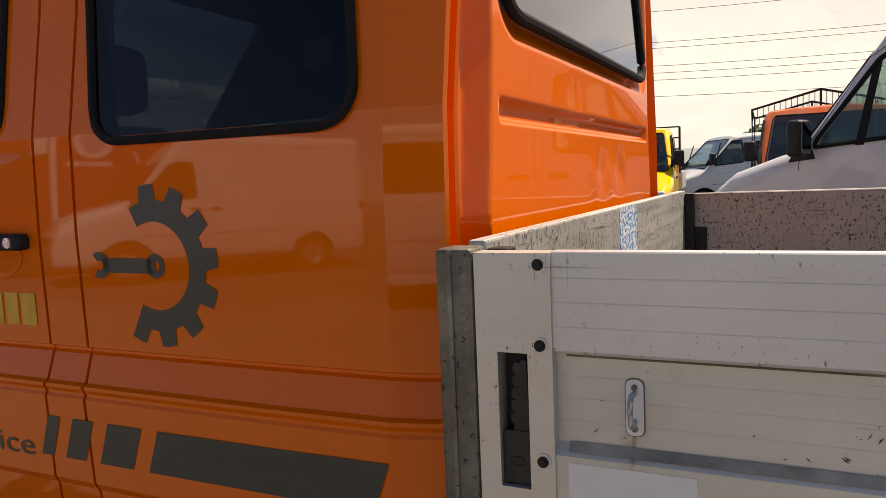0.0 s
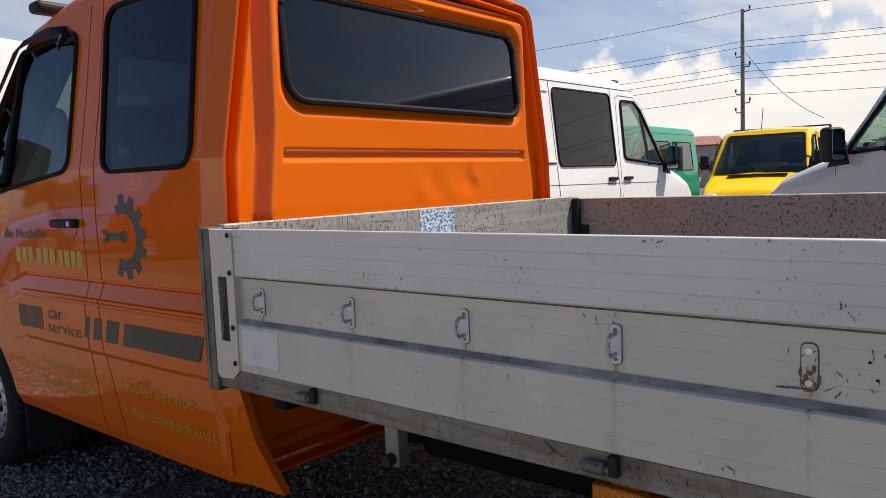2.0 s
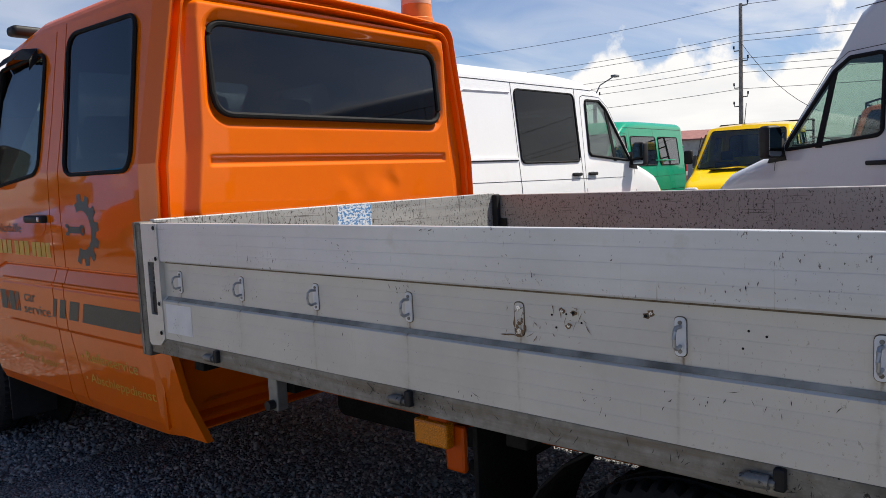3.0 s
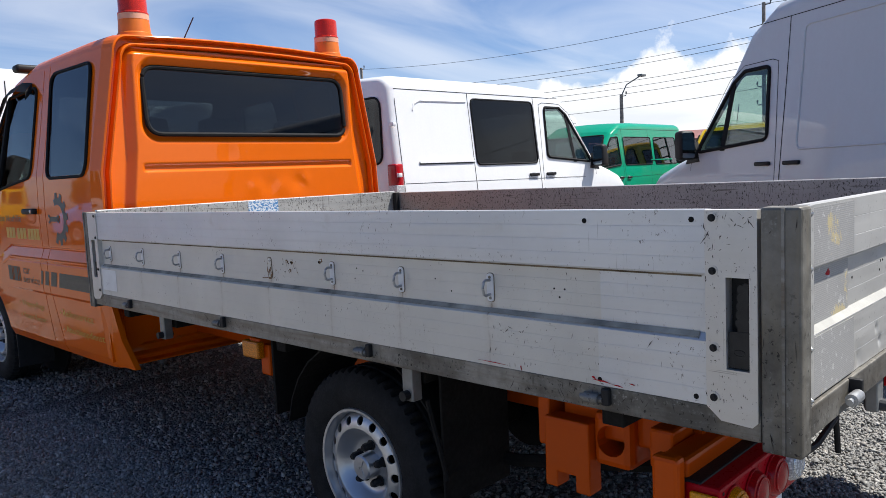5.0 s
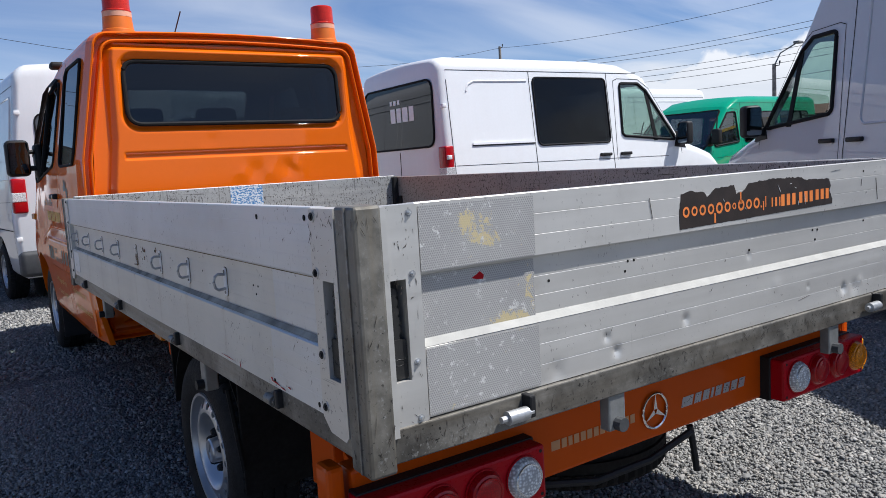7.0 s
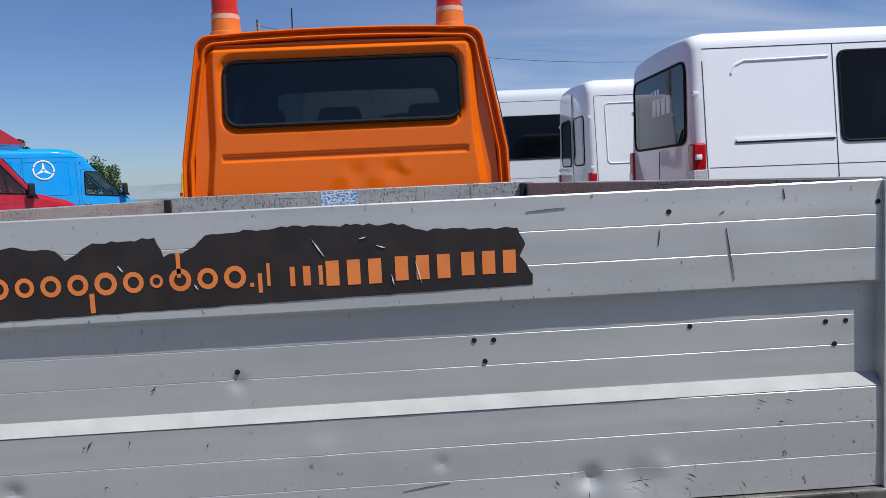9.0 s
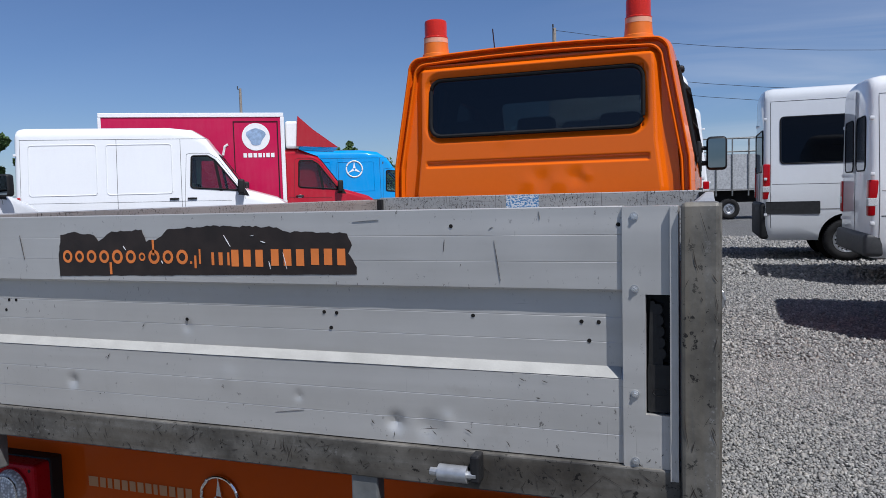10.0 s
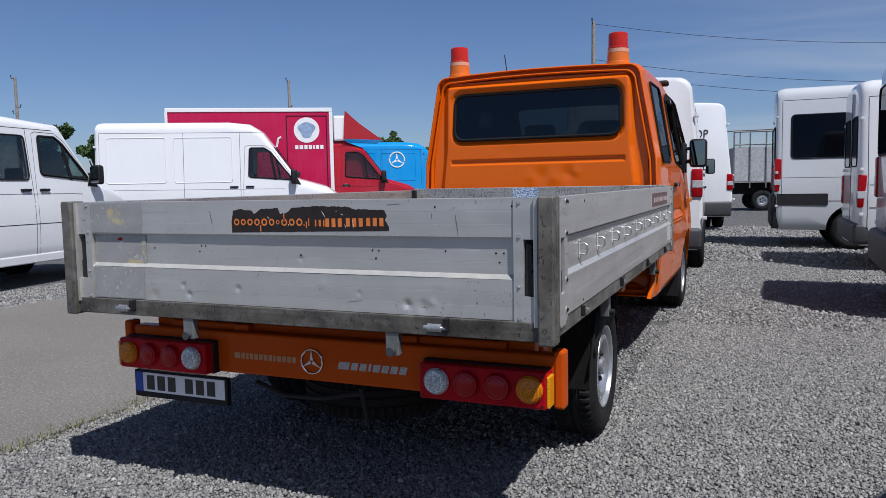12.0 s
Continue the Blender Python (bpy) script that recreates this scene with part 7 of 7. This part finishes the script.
van(pose(-12.0, 10.25, 0, 0, 0, 32), "new", 5.35, 2.74, M_WHITE, "white panel van with pressed side panels", "parked vans", rear="split", rear_axle=1.1)
BADGE = (2.0, 2.05)
van_s, skin_s = van(pose(-10.8, 17.9, 0, 0, 0, 32), "old", 5.0, 2.6, M_BLUE, "sky blue panel van with a round white badge", "parked vans", rear="split")
ring = bmesh.new()
bm_tube(ring, [skin_s.side(BADGE[0] + 0.23 * math.cos(a), BADGE[1] + 0.23 * math.sin(a), 0.0, -1) for a in np.linspace(0, 2 * math.pi, 33)[:-1]], 0.022, 6, True)
for a in (90, 210, 330):
    t = math.radians(a)
    q = [(BADGE[0] + 0.22 * math.cos(t), BADGE[1] + 0.22 * math.sin(t))] + [(BADGE[0] + 0.045 * math.cos(t + d), BADGE[1] + 0.045 * math.sin(t + d)) for d in (1.0, -1.0)]
    bm_prism(ring, q, lambda u, v, d: skin_s.side(u, v, d, -1), 0.0, 0.006)
part("round_badge", ring, M_WHITEFILM, van_s, "round white badge")
van(pose(14.6, 8.75, 0, 0, 0, 182), "old", 5.2, 2.32, M_GREEN, "green minibus with a dark screen visor", "parked vans", windows=((0.4, 1.5, 1.4, 2.0), (1.65, 2.9, 1.4, 2.0)), rear="split", cat="minibus")


def crew_truck(m, paint_mat, label, group, rails=True, bed=2.9):
    th, sk = van(m, "old", 3.35, 2.19, paint_mat, label, group, windows=((0.2, 0.92, 1.42, 1.95),), rear="glass", rear_axle=-1.6, cargo=False)
    th.name = "pickup_truck"
    th["category"] = "truck"
    bm = bmesh.new()
    bm_box(bm, (-bed - 0.1, -1.0, 0.78), (-0.12, 1.0, 0.86), 0.01)
    part("bed_floor", bm, M_DARK, th)
    for lo, hi in (((-bed - 0.1, -1.03, 0.84), (-0.12, -0.99, 1.24)), ((-bed - 0.1, 0.99, 0.84), (-0.12, 1.03, 1.24)), ((-bed - 0.13, -1.03, 0.84), (-bed - 0.09, 1.03, 1.24)), ((-0.14, -1.03, 0.84), (-0.10, 1.03, 1.24))):
        part("dropside", box(lo, hi, 0.006), M_ALU, th)
    if rails:
        bm = bmesh.new()
        for y in (-0.98, -0.5, 0, 0.5, 0.98):
            bm_tube(bm, [(-0.12, y, 1.2), (-0.12, y, 2.24)], 0.025, 6)
        for z in (1.5, 1.75, 2.0, 2.24):
            bm_tube(bm, [(-0.12, -0.98, z), (-0.12, 0.98, z)], 0.018, 6)
        part("head_rack", bm, M_BLACK, th, "dark steel head rack")
    part("chassis_frame", box((-bed, -0.42, 0.5), (0.3, 0.42, 0.68)), M_DARK, th)
    return th


pickup = crew_truck(pose(15.24, 6.25, 0, 0, 0, 186), M_YELLOW, "bright yellow crew cab pickup with a dark head rack", "parked trucks")
part("aerial", tube([(1.25, -0.15, 2.12), (1.05, -0.15, 2.62)], 0.008, 5), M_BLACK, pickup)
part("cowl_vent", box((2.36, -0.55, 1.245), (2.50, 0.55, 1.262), 0.004), M_BLACK, pickup)
crew_truck(pose(21.17, 3.6, 0, 0, 0, 120), M_SILVER, "silver crew cab dropside truck", "parked trucks", False)
cage = crew_truck(pose(12.0, 2.55, 0, 0, 0, 182), M_RUST, "faded red truck with an arched black load rack", "parked trucks", False)
rack_top = lambda y: 2.27 + 0.27 * (1 - abs(y) / 1.06)
for x in (-0.16, -2.9):
    bm = bmesh.new()
    bm_tube(bm, [(x, -1.06, 1.2), (x, -1.06, 2.27), (x, 0.0, 2.54), (x, 1.06, 2.27), (x, 1.06, 1.2)], 0.024, 6)
    bm_tube(bm, [(x, -1.06, 2.14), (x, 1.06, 2.14)], 0.012, 5)
    bm_tube(bm, [(x, 0.0, 2.14), (x, 0.0, 2.54)], 0.02, 5)
    for q in range(1, 24):
        y = -1.06 + 2.12 * q / 24
        bm_tube(bm, [(x, y, 2.14), (x, y, rack_top(y))], 0.007, 4)
    part("rack_arch", bm, M_BLACK, cage, "arched black rack with upright bars")
for y in (-1.06, 1.06):
    part("rack_rail", tube([(-0.16, y, 2.25), (-2.9, y, 2.25)], 0.02, 5), M_BLACK, cage)

# crimson box truck
red = thing("box_truck", pose(-12.5, 13.0, 0, 0, 0, 32), "crimson box truck with a white-topped cargo box", "truck", "parked trucks")
cab_th, sk = van(pose(-12.5, 13.0, 0, 0, 0, 32) @ Matrix.Translation((4.0, 0, 0)), "new", 2.5, 2.45, M_RED, "x", "x", windows=(), rear="none", rear_axle=-2.6, cargo=False)
for o in list(cab_th.children):
    keep = o.matrix_basis.copy()
    o.parent = red
    o.matrix_basis = Matrix.Translation((4.0, 0, 0)) @ keep
bpy.data.objects.remove(cab_th)
bx = part("cargo_box", box((0, -1.08, 0.82), (4.05, 1.08, 3.2), 0.02), M_MAGENTA, red, "crimson cargo box")
part("top_rail", box((-0.02, -1.10, 3.18), (4.07, 1.10, 3.28), 0.01), M_WHITEFILM, bx, "white top rail")
part("front_post", box((3.99, -1.10, 0.82), (4.08, 1.10, 3.18), 0.01), M_WHITEFILM, bx)
part("rear_post", box((-0.03, -1.10, 0.82), (0.04, 1.10, 3.18), 0.01), M_WHITEFILM, bx)
part("door_frame", tube([(2.92, -1.087, 0.9), (2.92, -1.087, 3.08), (3.92, -1.087, 3.08), (3.92, -1.087, 0.9)], 0.014, 5), M_BLACK, bx)
part("roof_spoiler", prism([(4.35, 2.5), (5.35, 2.46), (4.75, 2.9), (4.4, 3.22)], lambda u, v, d: Vector((u, d, v)), -0.95, 0.95), M_RED, red, "crimson roof spoiler")
part("fridge_unit", box((4.1, -0.9, 2.45), (4.42, 0.9, 3.1), 0.05), M_WHITEFILM, red)
part("round_sign", cyl((3.42, -1.078, 2.72), (3.42, -1.090, 2.72), 0.32, 28), M_WHITEFILM, bx, "round white sign")
part("sign_mark", prism([(3.42 + 0.2 * math.cos(a) * (1 + 0.25 * math.sin(3 * a)), 2.72 + 0.2 * math.sin(a)) for a in np.linspace(0, 2 * math.pi, 25)[:-1]], lambda u, v, d: Vector((u, -d, v)), 1.092, 1.095), plain("grey_blue_mark", (0.25, 0.35, 0.5), 0.5), bx)
bars_on("lettering_bar", 3.12, (0.08, 0.09, 0.08, 0.08, 0.04, 0.08, 0.08), 0.03, 2.24, 2.34, lambda u, v: Vector((u, -1.089, v)), M_WHITEFILM, bx, "white bars in place of a name")
part("white_swash", tube([(2.66, -1.078, 2.3), (2.70, -1.080, 2.5), (2.78, -1.080, 2.55)], 0.03, 6), M_WHITEFILM, bx)

# stake-bed truck far down the row
stake = thing("stake_truck", pose(0.6, 30.5, 0, 0, 0, 12), "grey stake-bed truck seen at the end of the row", "truck", "parked trucks")
part("bed_box", box((-0.2, -1.05, 1.15), (3.4, 1.05, 2.5), 0.02), plain("grey_bed_boards", (0.36, 0.37, 0.38), 0.7), stake)
bm = bmesh.new()
for k in range(7):
    bm_tube(bm, [(-0.2 + k * 0.6, -1.07, 0.9), (-0.2 + k * 0.6, -1.07, 3.1)], 0.03, 5)
for z in (2.6, 3.1):
    bm_tube(bm, [(-0.2, -1.07, z), (3.4, -1.07, z)], 0.03, 5)
part("stakes", bm, M_GALV, stake)
part("chassis_frame", box((-0.2, -0.5, 0.65), (5.2, 0.5, 1.1)), M_DARK, stake)
part("cab", box((3.5, -1.0, 0.7), (5.2, 1.0, 2.3), 0.15, 3), M_WHITE2, stake, smooth=True)
for x in (0.9, 4.6):
    for s in (-1, 1):
        wheel(stake, Matrix.Translation((x, s * 0.9, 0.40)) @ Matrix.Rotation(-s * math.pi / 2, 4, "X"), 0.40, 0.25, 0.21, 0)

# small far vehicles beyond the lane
for x, y, hd, mt, lb in ((-17, 62, 100, M_TEAL, "teal van far across the yard"), (-12, 70, 80, M_WHITE2, "white van far across the yard"), (8, 60, 60, M_WHITE, "white van far down the yard")):
    van(pose(x, y, 0, 0, 0, hd), "old", 5.4, 2.4, mt, lb, "far vans", rear="split")
van(pose(15.6, 12.3, 0, 0, 0, 181), "new", 6.4, 2.9, M_WHITE, "white high-roof van with red roof lamps behind the green minibus", "parked vans", rear="split")

van(pose(-9.6, 36.0, 0, 0, 0, 96), "old", 4.8, 2.5, M_YELLOW, "yellow panel van parked far along the asphalt lane", "parked vans", rear="split")

# ---- weeds along the edge of the asphalt ----
wr_ = np.random.default_rng(7)
wv, wf = [], []
for k in range(9000):
    y = wr_.uniform(-3.5, 9.0)
    if math.sin(y * 2.3) + math.sin(y * 5.1 + 1) < wr_.uniform(-1.2, 1.2):
        continue
    x = -1.80 + wr_.normal(0, 0.055)
    a, h, w = wr_.uniform(0, 6.28), wr_.uniform(0.006, 0.022), 0.003
    dx, dy = math.cos(a), math.sin(a)
    n = len(wv)
    wv += [(x - dy * w, y + dx * w, -0.005), (x + dy * w, y - dx * w, -0.005), (x + dx * h * 0.7, y + dy * h * 0.7, h)]
    wf.append((n, n + 1, n + 2))
me = bpy.data.meshes.new("weeds")
me.from_pydata(wv, [], wf)
me.materials.append(foliage("dry_weeds", (0.15, 0.15, 0.06)))
tagged(new("weeds", me), "sparse dry green weeds along the asphalt edge", "weeds", kind="stuff")

# ---- poles and wires ----


def utility_pole(x, y, h, lamp=None, r=0.13):
    p = thing("utility_pole", pose(x, y, 0), "weathered wooden utility pole with insulators", "utility pole", "poles along the yard")
    part("pole", cyl((0, 0, -0.3), (0, 0, h), r, 14, r * 0.68), M_WOODPOLE, p, smooth=True)
    for k, z in enumerate((h - 0.1, h - 2.0, h - 2.45, h - 3.6, h - 4.0, h - 4.4)):
        s = 1 if k % 2 else -1
        bm = bmesh.new()
        bm_tube(bm, [(0, 0, z), (0.0, s * 0.28, z), (0.0, s * 0.30, z + 0.12)], 0.025, 6)
        bm_cyl(bm, (0.0, s * 0.30, z + 0.1), (0.0, s * 0.30, z + 0.22), 0.04, 8)
        part("insulator", bm, M_GREYPL, p)
    if lamp:
        bm = bmesh.new()
        bm_tube(bm, [(0, 0, h - 0.1), (0.3 * lamp[0], 0.3 * lamp[1], h + 0.5), (1.1 * lamp[0], 1.1 * lamp[1], h + 0.95)], 0.035, 6)
        bm_box(bm, (1.1 * lamp[0] - 0.15, 1.1 * lamp[1] - 0.15, h + 0.9), (1.1 * lamp[0] + 0.3, 1.1 * lamp[1] + 0.15, h + 1.02), 0.03)
        part("lamp_arm", bm, M_GALV, p, "street lamp arm")
    return p


POLE = (31.5, 12.3, 8.25)
utility_pole(*POLE, r=0.11)
utility_pole(33.5, 20.6, 5.3, lamp=(0.7, -0.7))
utility_pole(31.0, 39.0, 9.0)
utility_pole(-6.0, 34.6, 9.0)
utility_pole(-30.0, 43.7, 9.0)
utility_pole(-44.8, 33.3, 9.0)
wires = []
far_ends = [((33, -24), 0.0), ((31, 39), 0.0)]
for z, dz in ((8.2, 0.1), (6.9, 0), (6.65, 0), (5.9, 0), (5.6, 0), (5.3, 0), (4.6, 0)):
    for (ex, ey), _ in far_ends:
        a, b = Vector((POLE[0], POLE[1], z)), Vector((ex, ey, z + (0.7 if ey > 0 else 0.3)))
        pts = []
        for k in range(17):
            t = k / 16
            p = a.lerp(b, t)
            p.z -= 4 * t * (1 - t) * 0.55
            pts.append(p)
        wires.append(pts)
wires.append([Vector((POLE[0], POLE[1], 6.6)).lerp(Vector((29, 8.5, 3.2)), t / 8) - Vector((0, 0, 0.4 * 4 * t / 8 * (1 - t / 8))) for t in range(9)])
for z in (8.9, 7.2, 6.6):
    wires.append([Vector((31, 39, z)).lerp(Vector((-6, 34.6, z)), k / 16) - Vector((0, 0, 2.0 * 4 * k / 16 * (1 - k / 16))) for k in range(17)])
for pts in wires:
    w = part("overhead_wire", tube(pts, 0.011, 5), M_BLACK)
    tagged(w, "black overhead wire sagging between poles", "wire", "overhead wires")

# ---- low buildings and trees at the edge of the yard ----


def shed(x, y, hd, L, D, H, wall, roof, label):
    b = thing("shed", pose(x, y, 0, 0, 0, hd), label, "building", "low sheds round the yard")
    part("wall", box((0, 0, -0.2), (L, D, H), 0.02), wall, b)
    part("roof", prism([(-0.3, H), (D / 2, H + 0.9), (D + 0.3, H), (D + 0.3, H - 0.12), (-0.3, H - 0.12)], lambda u, v, d: Vector((d, u, v)), -0.3, L + 0.3), roof, b)
    for k in range(int(L / 3)):
        wd = part("window", box((1 + 3 * k, -0.03, 1.1), (2.2 + 3 * k, 0.02, 2.2), 0.0), M_TINT, b)
        part("frame", tube([(1 + 3 * k, -0.03, 1.1), (2.2 + 3 * k, -0.03, 1.1), (2.2 + 3 * k, -0.03, 2.2), (1 + 3 * k, -0.03, 2.2)], 0.04, 4, True), M_WHITEFILM, wd)
    return b


shed(52, 40, -60, 19, 8, 3.6, M_WALLFAR, M_ROOFFAR, "pale shed with a dull red roof")
shed(60, 8, -78, 30, 8, 2.6, M_WALLFAR, M_CONCRETE, "low grey shed with a pale roof")
shed(56, -30, -95, 30, 8, 2.8, M_WALLFAR, M_CONCRETE, "low grey shed with a pale roof")
fence = thing("fence_wall", pose(-14, 66, 0, 0, 0, -6), "pale concrete yard wall with a metal rail on top", "wall", kind="structure")
part("wall", box((0, 0, -0.2), (60, 0.3, 2.9), 0.01), M_CONCRETE, fence)
bm = bmesh.new()
for k in range(31):
    bm_tube(bm, [(k * 2.0, 0.15, 2.9), (k * 2.0, 0.15, 5.2)], 0.05, 5)
bm_tube(bm, [(0, 0.15, 5.2), (60, 0.15, 5.2)], 0.05, 5)
part("top_rail", bm, M_GALV, fence)


def tree(x, y, h, spread, seed, slim=1.0):
    r = random.Random(seed)
    t = thing("tree", pose(x, y, 0), "leafy green tree behind the yard", "tree", "trees round the yard")
    bm = bmesh.new()
    bm_cyl(bm, (0, 0, -0.2), (0.1, 0, h * 0.55), 0.16, 8, 0.08)
    limbs = []
    for k in range(7):
        a = k * 2.4 + r.uniform(-0.3, 0.3)
        z = h * r.uniform(0.25, 0.5)
        e = Vector((math.cos(a) * spread * 0.7, math.sin(a) * spread * 0.7, z + h * r.uniform(0.2, 0.4)))
        bm_tube(bm, [(0.05, 0, z), e * 0.55 + Vector((0, 0, z * 0.4)), e], 0.045, 5)
        limbs.append(e)
    part("trunk", bm, M_BARK, t)
    verts, faces = [], []
    clumps = [e + Vector((r.uniform(-0.5, 0.5), r.uniform(-0.5, 0.5), r.uniform(-0.2, 0.8))) for e in limbs for _ in range(3)] + [Vector((r.uniform(-0.4, 0.4), r.uniform(-0.4, 0.4), h * r.uniform(0.55, 0.95))) for _ in range(8)]
    for c in clumps:
        rad = r.uniform(0.5, 0.95) * spread * 0.42
        for _ in range(150):
            d = Vector((r.gauss(0, 1), r.gauss(0, 1), r.gauss(0, 1) * 0.9 * slim)).normalized() * rad * r.uniform(0.4, 1.05)
            p = c + d
            u = Vector((r.gauss(0, 1), r.gauss(0, 1), r.gauss(0, 1))).normalized() * 0.16
            v = u.orthogonal().normalized() * 0.10
            n = len(verts)
            verts += [p - u, p + v, p + u, p - v]
            faces.append((n, n + 1, n + 2, n + 3))
    me = bpy.data.meshes.new("crown")
    me.from_pydata([tuple(v) for v in verts], [], faces)
    me.materials.append(M_LEAF)
    o = new("crown", me)
    o.parent = t


for k, (x, y, h, sp) in enumerate(((-41, 32, 5.6, 1.3), (-42.5, 33.5, 5.0, 1.2), (-38, 34.8, 5.6, 0.8), (-39.5, 35, 5.0, 0.9), (-27, 50.3, 5.0, 1.5), (-25.4, 51, 5.6, 0.8), (-38, 85, 6, 3), (-42, 84, 6, 3), (-35, 87, 5, 3), (-46, 82, 5.5, 3.2), (13, 80, 8, 3), (62, -2, 5, 3), (64, -8, 5, 3.4), (66, 4, 4.6, 3), (68, -14, 5.5, 3.6), (10, 62, 7.5, 1.6))):
    tree(x, y, h, sp, k + 3)

# far hills
hb = bmesh.new()
prev = None
for k in range(121):
    a = k * 2 * math.pi / 120
    h = 8 + 9 * (noise.noise(Vector((math.cos(a) * 2.2, math.sin(a) * 2.2, 0.3))) + 0.4) + 5 * noise.noise(Vector((math.cos(a) * 9, math.sin(a) * 9, 1.3)))
    cur = [hb.verts.new((rr * math.cos(a), rr * math.sin(a), z)) for rr, z in ((560, -2), (640, max(2, h)), (800, -2))]
    if prev:
        for i in (0, 1):
            hb.faces.new((prev[i], cur[i], cur[i + 1], prev[i + 1]))
    prev = cur
hills = part("backdrop", hb, plain("hazy_hills", (0.20, 0.24, 0.25), 0.95, 0.0, 0.2, 0.02, 0.0, 0.1), smooth=True)
tagged(hills, "low hazy hills on the horizon", "hills", kind="structure")

# ---- loose gravel stones ----
rng = np.random.default_rng(4)


def stones(name, x0, x1, y0, y1, per_m2, size, label):
    n = int((x1 - x0) * (y1 - y0) * per_m2)
    c = np.stack([rng.uniform(x0, x1, n), rng.uniform(y0, y1, n), np.zeros(n)], 1)
    s = size * rng.lognormal(0, 0.25, n)
    # half are wedge-shaped chips, half are shards with eight faces
    wedge = np.array([(-1, -0.8, -1), (1, -0.8, -1), (0.1, 1, -1), (-0.9, -0.7, 1), (0.9, -0.6, 1), (0, 0.8, 1)], float)
    shard = np.array([(1.35, 0, 0), (-1.35, 0, 0), (0, 1.35, 0), (0, -1.35, 0), (0, 0, 1.25), (0, 0, -1.25)], float)
    half = n // 2
    v = np.concatenate([np.repeat(wedge[None], half, 0), np.repeat(shard[None], n - half, 0)])
    v = v * (1 + rng.uniform(-0.30, 0.30, (n, 6, 3))) + rng.uniform(-0.22, 0.22, (n, 6, 3))
    v *= (s[:, None] * np.stack([rng.uniform(0.75, 1.35, n), rng.uniform(0.6, 1.0, n), rng.uniform(0.38, 0.75, n)], 1))[:, None, :] * 0.56
    a, b = rng.uniform(0, 2 * np.pi, n), rng.normal(0, 0.5, n)
    ca, sa, cb, sb = np.cos(a), np.sin(a), np.cos(b), np.sin(b)
    x, y, z = v[..., 0], v[..., 1], v[..., 2]
    y, z = y * cb[:, None] - z * sb[:, None], y * sb[:, None] + z * cb[:, None]
    x, y = x * ca[:, None] - y * sa[:, None], x * sa[:, None] + y * ca[:, None]
    low = z.min(1)
    z = z - low[:, None] - 0.0135 + rng.uniform(-0.002, 0.003, n)[:, None]
    v = np.stack([x, y, z], -1) + c[:, None, :]
    wq = np.array([(3, 4, 5), (0, 1, 4), (0, 4, 3), (1, 2, 5), (1, 5, 4), (2, 0, 3), (2, 3, 5)])
    sq = np.array([(0, 2, 4), (2, 1, 4), (1, 3, 4), (3, 0, 4), (2, 0, 5), (1, 2, 5), (3, 1, 5), (0, 3, 5)])
    faces = np.concatenate([(wq[None] + 6 * np.arange(half)[:, None, None]).reshape(-1, 3), (sq[None] + 6 * np.arange(half, n)[:, None, None]).reshape(-1, 3)])
    me = bpy.data.meshes.new(name)
    me.vertices.add(n * 6)
    me.vertices.foreach_set("co", v.reshape(-1))
    me.loops.add(faces.size)
    me.loops.foreach_set("vertex_index", faces.reshape(-1).astype(np.int32))
    me.polygons.add(len(faces))
    me.polygons.foreach_set("loop_start", np.arange(0, faces.size, 3, dtype=np.int32))
    me.polygons.foreach_set("loop_total", np.full(len(faces), 3, dtype=np.int32))
    me.update(calc_edges=True)
    me.validate()
    me.materials.append(M_STONE)
    return tagged(new(name, me), label, "gravel", kind="stuff")


NEAR = "loose grey crushed stones under and beside the truck"
stones("gravel_stones", -1.78, -0.9, -0.9, 4.4, 9600, 0.0108, NEAR)
stones("gravel_stones", -0.9, 0.9, -0.9, 1.0, 9600, 0.0108, NEAR)
stones("gravel_stones", -0.9, 0.9, 1.0, 4.4, 2500, 0.0130, NEAR)
stones("gravel_stones", 0.9, 3.9, -0.9, 4.6, 9600, 0.0108, "loose grey crushed stones on the gravel lane")
stones("gravel_stones", -7.4, -6.1, 1.5, 8.0, 1500, 0.018, "loose grey crushed stones beyond the asphalt")
stones("gravel_stones", -1.7, 4.4, 4.6, 10.0, 2200, 0.016, "loose grey crushed stones on the gravel lane")
stones("gravel_stones", -1.6, 4.6, 10.0, 19.0, 420, 0.030, "loose grey crushed stones on the gravel lane")
